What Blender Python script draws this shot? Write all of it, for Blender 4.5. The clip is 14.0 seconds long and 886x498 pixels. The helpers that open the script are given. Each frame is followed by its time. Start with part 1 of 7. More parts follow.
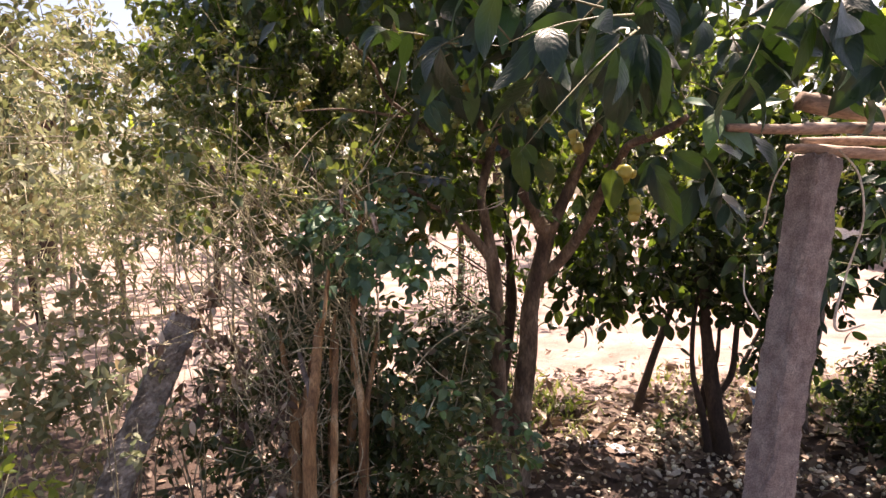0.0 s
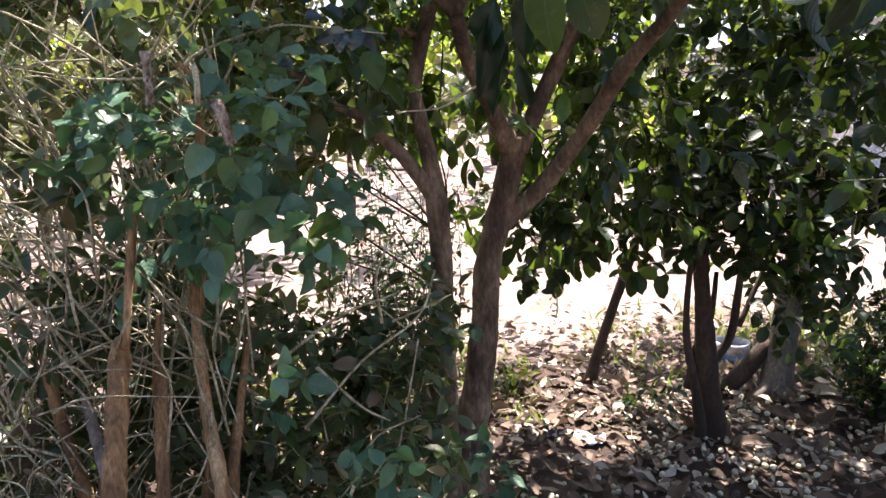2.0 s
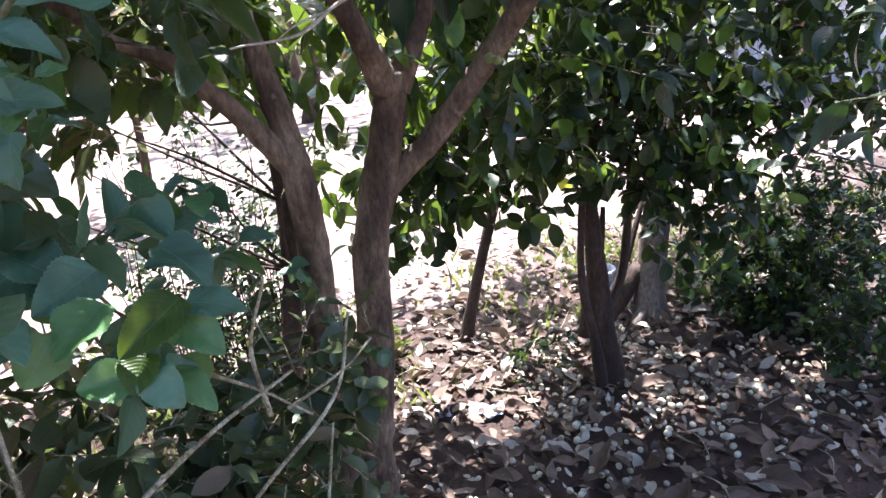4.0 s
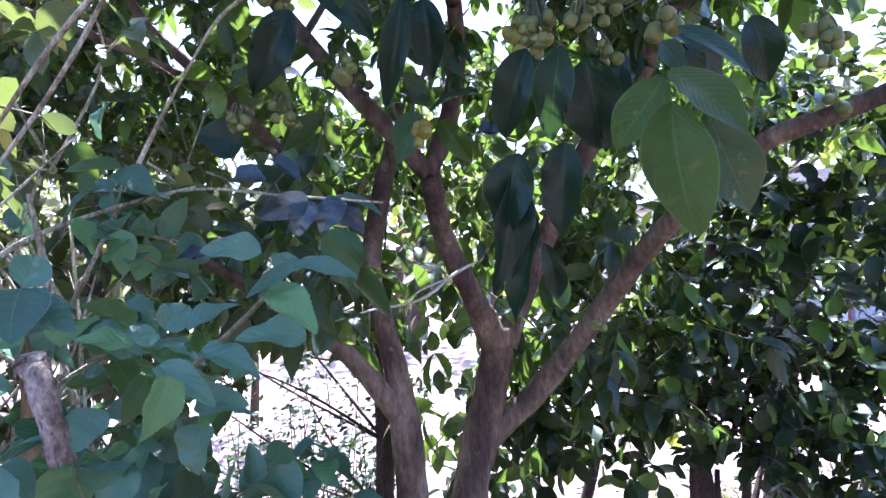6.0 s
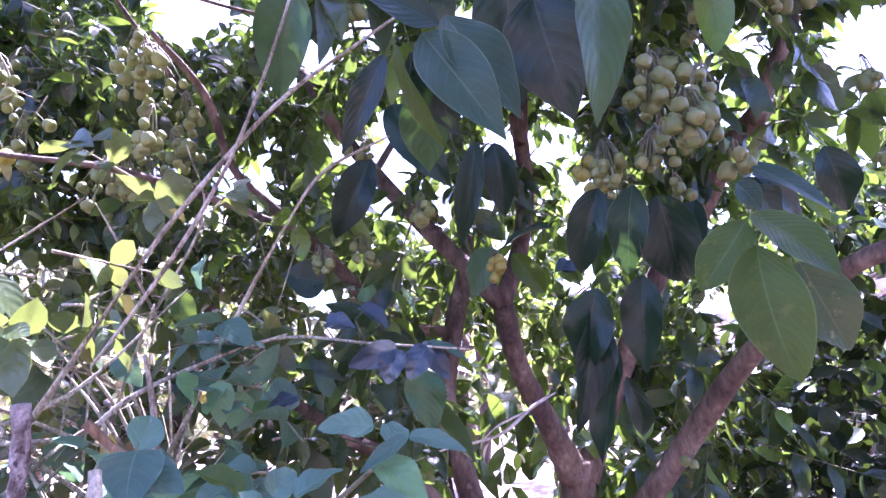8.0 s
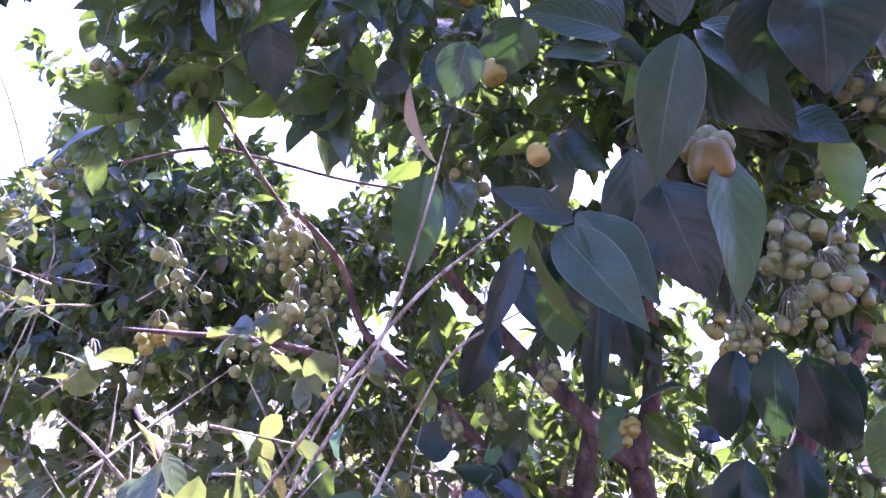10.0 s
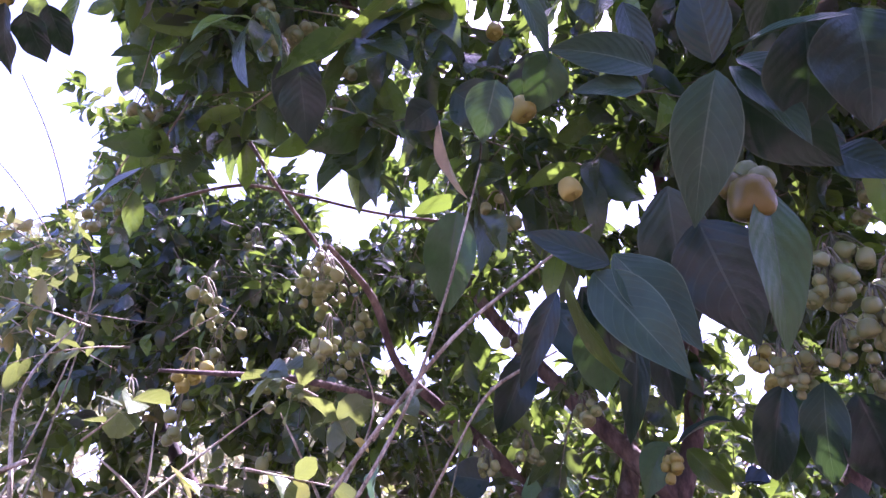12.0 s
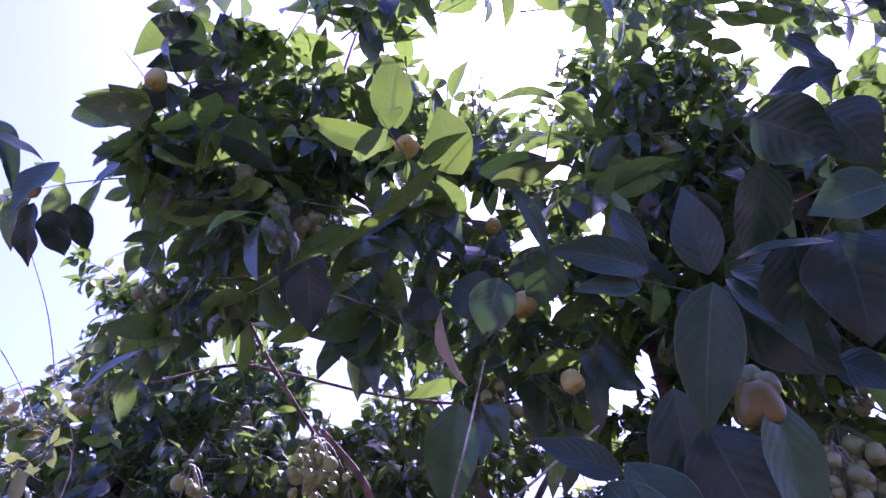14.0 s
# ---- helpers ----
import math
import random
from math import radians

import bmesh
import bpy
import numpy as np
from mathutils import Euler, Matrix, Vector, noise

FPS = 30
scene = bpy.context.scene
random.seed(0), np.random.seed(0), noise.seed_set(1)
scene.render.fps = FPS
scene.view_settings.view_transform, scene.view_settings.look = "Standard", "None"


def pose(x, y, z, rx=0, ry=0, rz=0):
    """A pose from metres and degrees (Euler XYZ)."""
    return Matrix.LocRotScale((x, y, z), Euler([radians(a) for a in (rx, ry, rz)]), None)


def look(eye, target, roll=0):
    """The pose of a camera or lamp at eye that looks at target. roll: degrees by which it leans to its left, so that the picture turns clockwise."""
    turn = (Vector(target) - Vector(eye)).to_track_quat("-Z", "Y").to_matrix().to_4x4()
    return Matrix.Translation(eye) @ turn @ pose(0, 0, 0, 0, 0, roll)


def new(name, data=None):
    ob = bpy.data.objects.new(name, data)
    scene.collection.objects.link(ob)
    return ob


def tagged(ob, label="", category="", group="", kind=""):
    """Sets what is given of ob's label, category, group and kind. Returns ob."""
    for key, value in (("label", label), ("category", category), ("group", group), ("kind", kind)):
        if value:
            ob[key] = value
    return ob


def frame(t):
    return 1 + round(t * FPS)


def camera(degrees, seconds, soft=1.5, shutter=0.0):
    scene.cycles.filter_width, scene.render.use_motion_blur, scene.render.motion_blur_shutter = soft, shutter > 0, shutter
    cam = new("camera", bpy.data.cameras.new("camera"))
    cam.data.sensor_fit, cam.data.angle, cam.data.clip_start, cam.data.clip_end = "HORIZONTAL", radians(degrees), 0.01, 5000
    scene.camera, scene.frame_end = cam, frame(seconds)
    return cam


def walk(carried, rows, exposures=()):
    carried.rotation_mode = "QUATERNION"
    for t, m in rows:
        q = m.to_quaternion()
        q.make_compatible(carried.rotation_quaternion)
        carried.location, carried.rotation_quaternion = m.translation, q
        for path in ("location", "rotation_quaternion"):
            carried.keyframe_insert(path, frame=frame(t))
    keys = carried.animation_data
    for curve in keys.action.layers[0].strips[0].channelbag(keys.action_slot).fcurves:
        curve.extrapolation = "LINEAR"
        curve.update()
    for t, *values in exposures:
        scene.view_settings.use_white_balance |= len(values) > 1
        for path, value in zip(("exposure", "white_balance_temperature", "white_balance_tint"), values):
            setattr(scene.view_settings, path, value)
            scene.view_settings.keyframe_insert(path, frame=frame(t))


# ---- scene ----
cam = camera(68.7, 14.0)
METRES, EYE, TILT, LEAN, TURN = 2.4, 1.58, -5.0, 0.0, 0.0
PATH = [
    (0, (0.255, 0.556, 1.683), (0.325, 2.548, 1.52), -1.3),
    (0.5, (0.274, 0.773, 1.625), (0.239, 2.762, 1.422), -2.3),
    (1, (0.249, 1.146, 1.588), (0.418, 3.11, 1.253), -2.9),
    (1.5, (0.218, 1.471, 1.571), (0.43, 3.446, 1.34), -1.4),
    (2, (0.2, 1.84, 1.578), (0.621, 3.757, 1.197), -1.6),
    (2.2, (0.18, 1.978, 1.576), (0.705, 3.863, 1.163), -1.8),
    (4.3, (0.219, 2.488, 1.612), (1.168, 4.135, 0.989), -4.2),
    (4.5, (0.207, 2.471, 1.634), (1.171, 4.169, 1.196), -4.1),
    (5, (0.194, 2.458, 1.64), (1.029, 4.254, 1.363), -3.1),
    (5.2, (0.19, 2.438, 1.629), (0.982, 4.264, 1.438), -3.6),
    (5.5, (0.189, 2.453, 1.654), (0.957, 4.298, 1.566), -3.6),
    (6, (0.181, 2.444, 1.664), (0.914, 4.303, 1.751), -2.9),
    (6.5, (0.172, 2.447, 1.673), (0.849, 4.32, 1.855), -3.3),
    (7, (0.168, 2.441, 1.682), (0.844, 4.304, 1.953), -3.5),
    (7.5, (0.16, 2.436, 1.69), (0.793, 4.3, 2.044), -3.9),
    (8, (0.152, 2.433, 1.698), (0.709, 4.301, 2.146), -3.7),
    (8.5, (0.141, 2.424, 1.717), (0.647, 4.264, 2.316), -2.9),
    (9, (0.124, 2.406, 1.729), (0.546, 4.204, 2.497), -2.4),
    (9.2, (0.117, 2.402, 1.73), (0.487, 4.202, 2.52), -2.2),
    (11.3, (0.121, 2.402, 1.762), (0.271, 4.178, 2.669), -2.5),
    (11.5, (0.121, 2.401, 1.763), (0.264, 4.181, 2.665), -2.3),
    (12, (0.118, 2.4, 1.765), (0.247, 4.176, 2.676), -2.0),
    (12.5, (0.116, 2.395, 1.773), (0.218, 4.142, 2.741), -2.0),
    (13, (0.113, 2.387, 1.782), (0.209, 4.078, 2.845), -1.8),
    (13.5, (0.107, 2.379, 1.788), (0.228, 3.993, 2.963), -1.9),
    (14, (0.099, 2.374, 1.791), (0.256, 3.864, 3.116), -2.6),
]

# exposure of the clip's camera: seconds, stops, kelvin, tint
EXPOSURES = [(0.0, 1.3, 7700, 28), (1.0, 1.35, 7000, 21), (2.0, 1.6, 6600, 18), (4.5, 2.1, 5550, 20), (6.5, 2.6, 5000, 32), (7.5, 2.9, 5250, 48), (9.0, 3.05, 5000, 68), (11.5, 2.45, 5400, 68), (13.0, 2.4, 5250, 71), (14.0, 1.75, 4950, 82)]
walk(cam, [(t, look(eye, target, roll)) for t, eye, target, roll in PATH], EXPOSURES)
SUN_STRENGTH, SKY_STRENGTH = 6.4, 0.115

# ---- light ----
SUN_EL, SUN_AZ = radians(62), radians(34)
world = bpy.data.worlds.new("sky")
scene.world = world
world.use_nodes = True
sky = world.node_tree.nodes.new("ShaderNodeTexSky")
sky.sky_type, sky.sun_disc = "NISHITA", False
sky.sun_elevation, sky.sun_rotation = SUN_EL, SUN_AZ
sky.air_density, sky.dust_density, sky.ozone_density = 1.0, 2.5, 1.2
back = world.node_tree.nodes["Background"]
back.inputs["Strength"].default_value = SKY_STRENGTH
world.node_tree.links.new(sky.outputs[0], back.inputs["Color"])
to_sun = Vector((math.sin(SUN_AZ) * math.cos(SUN_EL), math.cos(SUN_AZ) * math.cos(SUN_EL), math.sin(SUN_EL)))
lamp = bpy.data.lights.new("sun", "SUN")
lamp.energy, lamp.angle, lamp.color = SUN_STRENGTH, radians(0.53), (1.0, 0.95, 0.86)
sun = new("sun", lamp)
sun.matrix_world = look(to_sun * 60, (0, 0, 0))


# ---- materials ----
def nodes_of(name):
    m = bpy.data.materials.new(name)
    m.use_nodes = True
    nt = m.node_tree
    return m, nt.nodes, nt.links, nt.nodes["Principled BSDF"]


def noise_ramp(n, l, scale, stops, detail=6.0, rough=0.6, coord=None, distort=0.0):
    tex = n.new("ShaderNodeTexNoise")
    tex.inputs["Scale"].default_value, tex.inputs["Detail"].default_value = scale, detail
    tex.inputs["Roughness"].default_value, tex.inputs["Distortion"].default_value = rough, distort
    if coord is not None:
        l.new(coord, tex.inputs["Vector"])
    ramp = n.new("ShaderNodeValToRGB")
    while len(ramp.color_ramp.elements) < len(stops):
        ramp.color_ramp.elements.new(0.5)
    for e, (p, c) in zip(ramp.color_ramp.elements, stops):
        e.position, e.color = p, (*c, 1)
    l.new(tex.outputs["Fac"], ramp.inputs["Fac"])
    return tex, ramp


def bump(n, l, height, strength, distance, bsdf):
    b = n.new("ShaderNodeBump")
    b.inputs["Strength"].default_value, b.inputs["Distance"].default_value = strength, distance
    l.new(height, b.inputs["Height"])
    l.new(b.outputs[0], bsdf.inputs["Normal"])
    return b


def mix_rgb(n, l, fac, a, b, kind="MIX"):
    m = n.new("ShaderNodeMix")
    m.data_type, m.blend_type = "RGBA", kind
    for i, v in ((0, fac), (6, a), (7, b)):
        if isinstance(v, (int, float)):
            m.inputs[i].default_value = v
        elif isinstance(v, tuple):
            m.inputs[i].default_value = (*v, 1)
        else:
            l.new(v, m.inputs[i])
    return m.outputs[2]


def maths(n, l, op, a, b=0.0, c=0.0):
    m = n.new("ShaderNodeMath")
    m.operation = op
    for i, v in enumerate((a, b, c)):
        if isinstance(v, (int, float)):
            m.inputs[i].default_value = v
        else:
            l.new(v, m.inputs[i])
    return m.outputs[0]


def leaf_material(name, low, high, through_colour, share=0.35, rough=0.35, rib=(0.25, 0.3, 0.12), veins=9.0, spots=0.0, odd=None, spec=0.5):
    """Blade colour varies from leaf to leaf; midrib and side veins follow the leaf's own uv."""
    m, n, l, p = nodes_of(name)
    island = n.new("ShaderNodeNewGeometry").outputs["Random Per Island"]
    thing = n.new("ShaderNodeObjectInfo").outputs["Random"]
    pick = maths(n, l, "FRACT", maths(n, l, "ADD", island, thing))
    col = mix_rgb(n, l, pick, low, high)
    if odd:
        far = maths(n, l, "GREATER_THAN", maths(n, l, "FRACT", maths(n, l, "MULTIPLY", pick, 37.3)), 1 - odd[1])
        col = mix_rgb(n, l, far, col, odd[0])
    uv = n.new("ShaderNodeTexCoord")
    sep = n.new("ShaderNodeSeparateXYZ")
    l.new(uv.outputs["UV"], sep.inputs[0])
    across = maths(n, l, "ABSOLUTE", maths(n, l, "SUBTRACT", sep.outputs[0], 0.5))
    mid = maths(n, l, "LESS_THAN", across, maths(n, l, "MULTIPLY_ADD", sep.outputs[1], -0.014, 0.02))
    bow = maths(n, l, "MULTIPLY_ADD", across, 0.7, 0.3)
    run = maths(n, l, "SUBTRACT", sep.outputs[1], maths(n, l, "MULTIPLY", across, bow))
    wave = maths(n, l, "SINE", maths(n, l, "MULTIPLY", run, veins * 6.283))
    side = maths(n, l, "POWER", maths(n, l, "MAXIMUM", wave, 0.0), 14.0)
    blotch, ramp = noise_ramp(n, l, 38.0, [(0.3, (0.78, 0.78, 0.74)), (0.7, (1.15, 1.15, 1.1))], coord=uv.outputs["Object"])
    col = mix_rgb(n, l, 1.0, col, ramp.outputs[0], "MULTIPLY")
    if spots:
        _, sp = noise_ramp(n, l, 60.0, [(0.6, (0, 0, 0)), (0.68, (1, 1, 1))], detail=3, coord=uv.outputs["Object"])
        col = mix_rgb(n, l, maths(n, l, "MULTIPLY", sp.outputs[0], spots), col, (0.32, 0.26, 0.08))
    col = mix_rgb(n, l, maths(n, l, "MULTIPLY", side, 0.13), col, rib)
    col = mix_rgb(n, l, maths(n, l, "MULTIPLY", mid, 0.45), col, rib)
    rim = maths(n, l, "GREATER_THAN", across, 0.482)
    col = mix_rgb(n, l, maths(n, l, "MULTIPLY", rim, 0.5), col, rib)
    l.new(col, p.inputs["Base Color"])
    wax, _ = noise_ramp(n, l, 16.0, [(0, (0, 0, 0)), (1, (1, 1, 1))], detail=3, coord=uv.outputs["Object"])
    l.new(maths(n, l, "MULTIPLY_ADD", maths(n, l, "SUBTRACT", wax.outputs["Fac"], 0.5), 0.5, rough), p.inputs["Roughness"])
    p.inputs["Specular IOR Level"].default_value = spec
    h = maths(n, l, "ADD", maths(n, l, "MULTIPLY", wave, 0.11), maths(n, l, "MULTIPLY", mid, -1.5))
    h = maths(n, l, "ADD", h, maths(n, l, "MULTIPLY", blotch.outputs["Fac"], 1.5))
    bump(n, l, h, 0.4, 0.003, p)
    tr = n.new("ShaderNodeBsdfTranslucent")
    tcol = mix_rgb(n, l, maths(n, l, "MULTIPLY", mid, 0.5), mix_rgb(n, l, 0.75, col, through_colour), rib)
    l.new(tcol, tr.inputs["Color"])
    mixer = n.new("ShaderNodeMixShader")
    mixer.inputs[0].default_value = share
    l.new(p.outputs[0], mixer.inputs[1])
    l.new(tr.outputs[0], mixer.inputs[2])
    l.new(mixer.outputs[0], n["Material Output"].inputs["Surface"])
    return m


def rough_material(name, scale, stops, rough=0.85, bump_scale=60.0, strength=0.5, distance=0.01, stretch=(1, 1, 1), fine=None):
    """A two-scale noise surface: broad patches, fine grain and relief."""
    m, n, l, p = nodes_of(name)
    tc = n.new("ShaderNodeTexCoord")
    mp = n.new("ShaderNodeMapping")
    mp.inputs["Scale"].default_value = stretch
    l.new(tc.outputs["Object"], mp.inputs["Vector"])
    stops = [(0.5 + (at - 0.5) * 0.55, colour) for at, colour in stops]
    _, ramp = noise_ramp(n, l, scale, stops, coord=mp.outputs[0])
    g, grain = noise_ramp(n, l, bump_scale, [(0.36, (0.55, 0.55, 0.55)), (0.64, (1.38, 1.38, 1.38))], detail=8, rough=0.7, coord=mp.outputs[0])
    col = mix_rgb(n, l, 1.0, ramp.outputs[0], grain.outputs[0], "MULTIPLY")
    if fine:
        _, sp = noise_ramp(n, l, fine[0], [(fine[1], (0, 0, 0)), (fine[1] + 0.08, (1, 1, 1))], detail=4, coord=mp.outputs[0])
        col = mix_rgb(n, l, sp.outputs[0], col, fine[2])
    l.new(col, p.inputs["Base Color"])
    p.inputs["Roughness"].default_value = rough
    bump(n, l, g.outputs["Fac"], strength, distance, p)
    return m


JAMBU = leaf_material("rose_apple_leaf", (0.010, 0.026, 0.017), (0.018, 0.044, 0.025), (0.15, 0.34, 0.03), 0.05, 0.36, (0.06, 0.10, 0.06), 8, odd=((0.04, 0.10, 0.03), 0.12), spec=0.35)
# lighter copy of JAMBU, with the sky light on the blade in its colour
JAMBU_SKYLIT = leaf_material("skylit_leaf", (0.022, 0.056, 0.030), (0.036, 0.080, 0.042), (0.16, 0.34, 0.05), 0.06, 0.46, (0.12, 0.18, 0.10), 9, spec=0.3)
PALE_LEAF = leaf_material("bleached_leaf", (0.62, 0.58, 0.44), (0.70, 0.66, 0.5), (0.7, 0.66, 0.42), 0.3, 0.6, (0.6, 0.55, 0.4), 7)
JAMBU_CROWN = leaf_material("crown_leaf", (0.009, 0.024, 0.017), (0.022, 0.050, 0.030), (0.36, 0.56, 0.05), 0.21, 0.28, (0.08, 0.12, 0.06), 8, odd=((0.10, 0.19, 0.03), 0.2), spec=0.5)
JAMBU_YOUNG = leaf_material("young_leaf", (0.030, 0.066, 0.014), (0.056, 0.094, 0.016), (0.27, 0.42, 0.03), 0.2, 0.4, (0.13, 0.22, 0.07), 11, spots=0.12, spec=0.25)
JAMBU_SPOT = leaf_material("spotted_leaf", (0.022, 0.055, 0.012), (0.03, 0.07, 0.014), (0.30, 0.40, 0.05), 0.14, 0.4, (0.16, 0.18, 0.05), 8, spots=0.6)
TEAL = leaf_material("climber_leaf", (0.034, 0.088, 0.054), (0.11, 0.215, 0.135), (0.24, 0.46, 0.14), 0.14, 0.42, (0.14, 0.25, 0.16), 6, odd=((0.10, 0.21, 0.07), 0.2))
# the blue-grey is sky reflection put into the leaf's base colour
SKY_SHEEN = leaf_material("sky_sheen_leaf", (0.018, 0.034, 0.042), (0.035, 0.055, 0.066), (0.16, 0.2, 0.2), 0.10, 0.28, (0.09, 0.12, 0.14), 5)
HEDGE = leaf_material("hedge_leaf", (0.02, 0.05, 0.014), (0.09, 0.12, 0.04), (0.34, 0.42, 0.09), 0.20, 0.42, (0.16, 0.19, 0.08), 6, odd=((0.26, 0.20, 0.10), 0.16))
HEDGE_INNER = leaf_material("inner_hedge_leaf", (0.024, 0.042, 0.016), (0.085, 0.11, 0.045), (0.24, 0.36, 0.08), 0.12, 0.36, (0.08, 0.12, 0.06), 6, odd=((0.13, 0.09, 0.05), 0.10))
# brighter copy of HEDGE: sun on the hedge top is put into the colour
HEDGE_TOP = leaf_material("hedge_top_leaf", (0.026, 0.056, 0.024), (0.105, 0.145, 0.058), (0.40, 0.50, 0.08), 0.20, 0.30, (0.16, 0.2, 0.09), 5, odd=((0.22, 0.20, 0.06), 0.10))
LIGHT_BUSH = leaf_material("pale_bush_leaf", (0.13, 0.165, 0.075), (0.32, 0.32, 0.19), (0.40, 0.44, 0.2), 0.28, 0.5, (0.27, 0.29, 0.17), 5, odd=((0.36, 0.27, 0.14), 0.14))
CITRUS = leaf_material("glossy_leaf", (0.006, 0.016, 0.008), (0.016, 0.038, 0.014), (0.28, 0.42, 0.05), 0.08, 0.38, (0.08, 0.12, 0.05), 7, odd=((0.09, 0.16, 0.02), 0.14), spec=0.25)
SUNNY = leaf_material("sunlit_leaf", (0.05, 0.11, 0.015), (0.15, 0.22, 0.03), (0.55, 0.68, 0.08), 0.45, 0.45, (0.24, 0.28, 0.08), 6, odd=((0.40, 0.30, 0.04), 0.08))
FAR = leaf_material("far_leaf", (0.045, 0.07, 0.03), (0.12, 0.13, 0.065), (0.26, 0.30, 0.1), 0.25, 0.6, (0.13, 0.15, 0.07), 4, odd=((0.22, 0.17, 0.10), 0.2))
YELLOW = leaf_material("yellow_leaf", (0.45, 0.33, 0.05), (0.5, 0.42, 0.08), (0.6, 0.5, 0.08), 0.35, 0.5, (0.5, 0.42, 0.2), 6)
LITTER = leaf_material("dry_leaf", (0.05, 0.03, 0.022), (0.22, 0.15, 0.11), (0.3, 0.2, 0.1), 0.06, 0.75, (0.26, 0.18, 0.12), 7, odd=((0.50, 0.43, 0.36), 0.18))
GRASS = leaf_material("grass_blade", (0.08, 0.14, 0.03), (0.20, 0.25, 0.08), (0.4, 0.5, 0.1), 0.3, 0.5, (0.17, 0.22, 0.08), 2, odd=((0.36, 0.30, 0.16), 0.25))
BARK = rough_material("brown_bark", 12.0, [(0.3, (0.080, 0.052, 0.038)), (0.52, (0.165, 0.115, 0.076)), (0.75, (0.29, 0.215, 0.155))], 0.85, 75, 1.0, 0.009, (1, 1, 0.4), (26.0, 0.62, (0.27, 0.21, 0.17)))
DARK_BARK = rough_material("dark_bark", 8.0, [(0.3, (0.03, 0.02, 0.015)), (0.7, (0.085, 0.055, 0.04))], 0.9, 90, 0.9, 0.005, (1, 1, 0.4))
PALE_BARK = rough_material("pale_bark", 5.0, [(0.3, (0.11, 0.085, 0.07)), (0.7, (0.23, 0.19, 0.165))], 0.9, 70, 0.7, 0.005, (1, 1, 0.4))
TAN_TWIG = rough_material("dry_twig", 40.0, [(0.3, (0.20, 0.165, 0.10)), (0.5, (0.38, 0.335, 0.21)), (0.7, (0.55, 0.51, 0.37))], 0.85, 320, 1.0, 0.003, (1, 1, 0.5), (130.0, 0.6, (0.13, 0.10, 0.07)))
STALK = rough_material("brown_stalk", 14.0, [(0.3, (0.15, 0.08, 0.04)), (0.55, (0.36, 0.21, 0.10)), (0.75, (0.54, 0.38, 0.22))], 0.85, 160, 1.0, 0.005, (1, 1, 0.18), (40.0, 0.64, (0.16, 0.09, 0.05)))
CUT_WOOD = rough_material("cut_wood", 80.0, [(0.3, (0.24, 0.17, 0.13)), (0.5, (0.48, 0.38, 0.31)), (0.7, (0.72, 0.62, 0.54))], 0.9, 260, 1.0, 0.012, (1, 1, 0.7), (120.0, 0.57, (0.14, 0.09, 0.07)))
GREEN_TWIG = rough_material("green_twig", 12.0, [(0.3, (0.10, 0.11, 0.05)), (0.7, (0.22, 0.20, 0.11))], 0.7, 120, 0.4, 0.002)
GRANITE = rough_material("granite", 26.0, [(0.28, (0.40, 0.32, 0.30)), (0.5, (0.50, 0.42, 0.39)), (0.72, (0.62, 0.55, 0.51))], 0.9, 260, 1.0, 0.02, (1, 1, 1), (420.0, 0.62, (0.20, 0.16, 0.15)))
GREY_STONE = rough_material("weathered_stone", 9.0, [(0.3, (0.11, 0.095, 0.08)), (0.5, (0.20, 0.175, 0.15)), (0.7, (0.34, 0.31, 0.28))], 0.95, 60, 0.9, 0.01, (1, 1, 1), (25.0, 0.62, (0.10, 0.10, 0.08)))
DRY_WOOD = rough_material("dry_wood", 7.0, [(0.3, (0.22, 0.15, 0.11)), (0.7, (0.42, 0.31, 0.24))], 0.8, 120, 0.7, 0.003, (0.25, 1, 1))
WIRE = rough_material("pale_wire", 20.0, [(0.3, (0.42, 0.36, 0.28)), (0.7, (0.62, 0.55, 0.45))], 0.6, 200, 0.2, 0.001)
BLACK_WIRE = rough_material("black_cable", 20.0, [(0.3, (0.012, 0.012, 0.012)), (0.7, (0.03, 0.03, 0.03))], 0.5, 200, 0.2, 0.001)
PLASTER = rough_material("whitewashed_plaster", 2.0, [(0.3, (0.62, 0.61, 0.62)), (0.7, (0.80, 0.79, 0.78))], 0.9, 30, 0.2, 0.005)
RED_PAINT = rough_material("red_paint", 4.0, [(0.3, (0.35, 0.10, 0.08)), (0.7, (0.5, 0.18, 0.14))], 0.7, 40, 0.2, 0.003)
GREY_CONCRETE = rough_material("grey_concrete", 3.0, [(0.3, (0.30, 0.29, 0.28)), (0.7, (0.46, 0.45, 0.44))], 0.9, 50, 0.4, 0.006)
BLUE_PLASTIC = rough_material("blue_plastic", 5.0, [(0.3, (0.12, 0.25, 0.55)), (0.7, (0.2, 0.36, 0.68))], 0.4, 60, 0.1, 0.002)
WHITE_PLASTIC = rough_material("white_plastic", 9.0, [(0.3, (0.42, 0.42, 0.47)), (0.7, (0.66, 0.65, 0.70))], 0.5, 40, 0.5, 0.01)


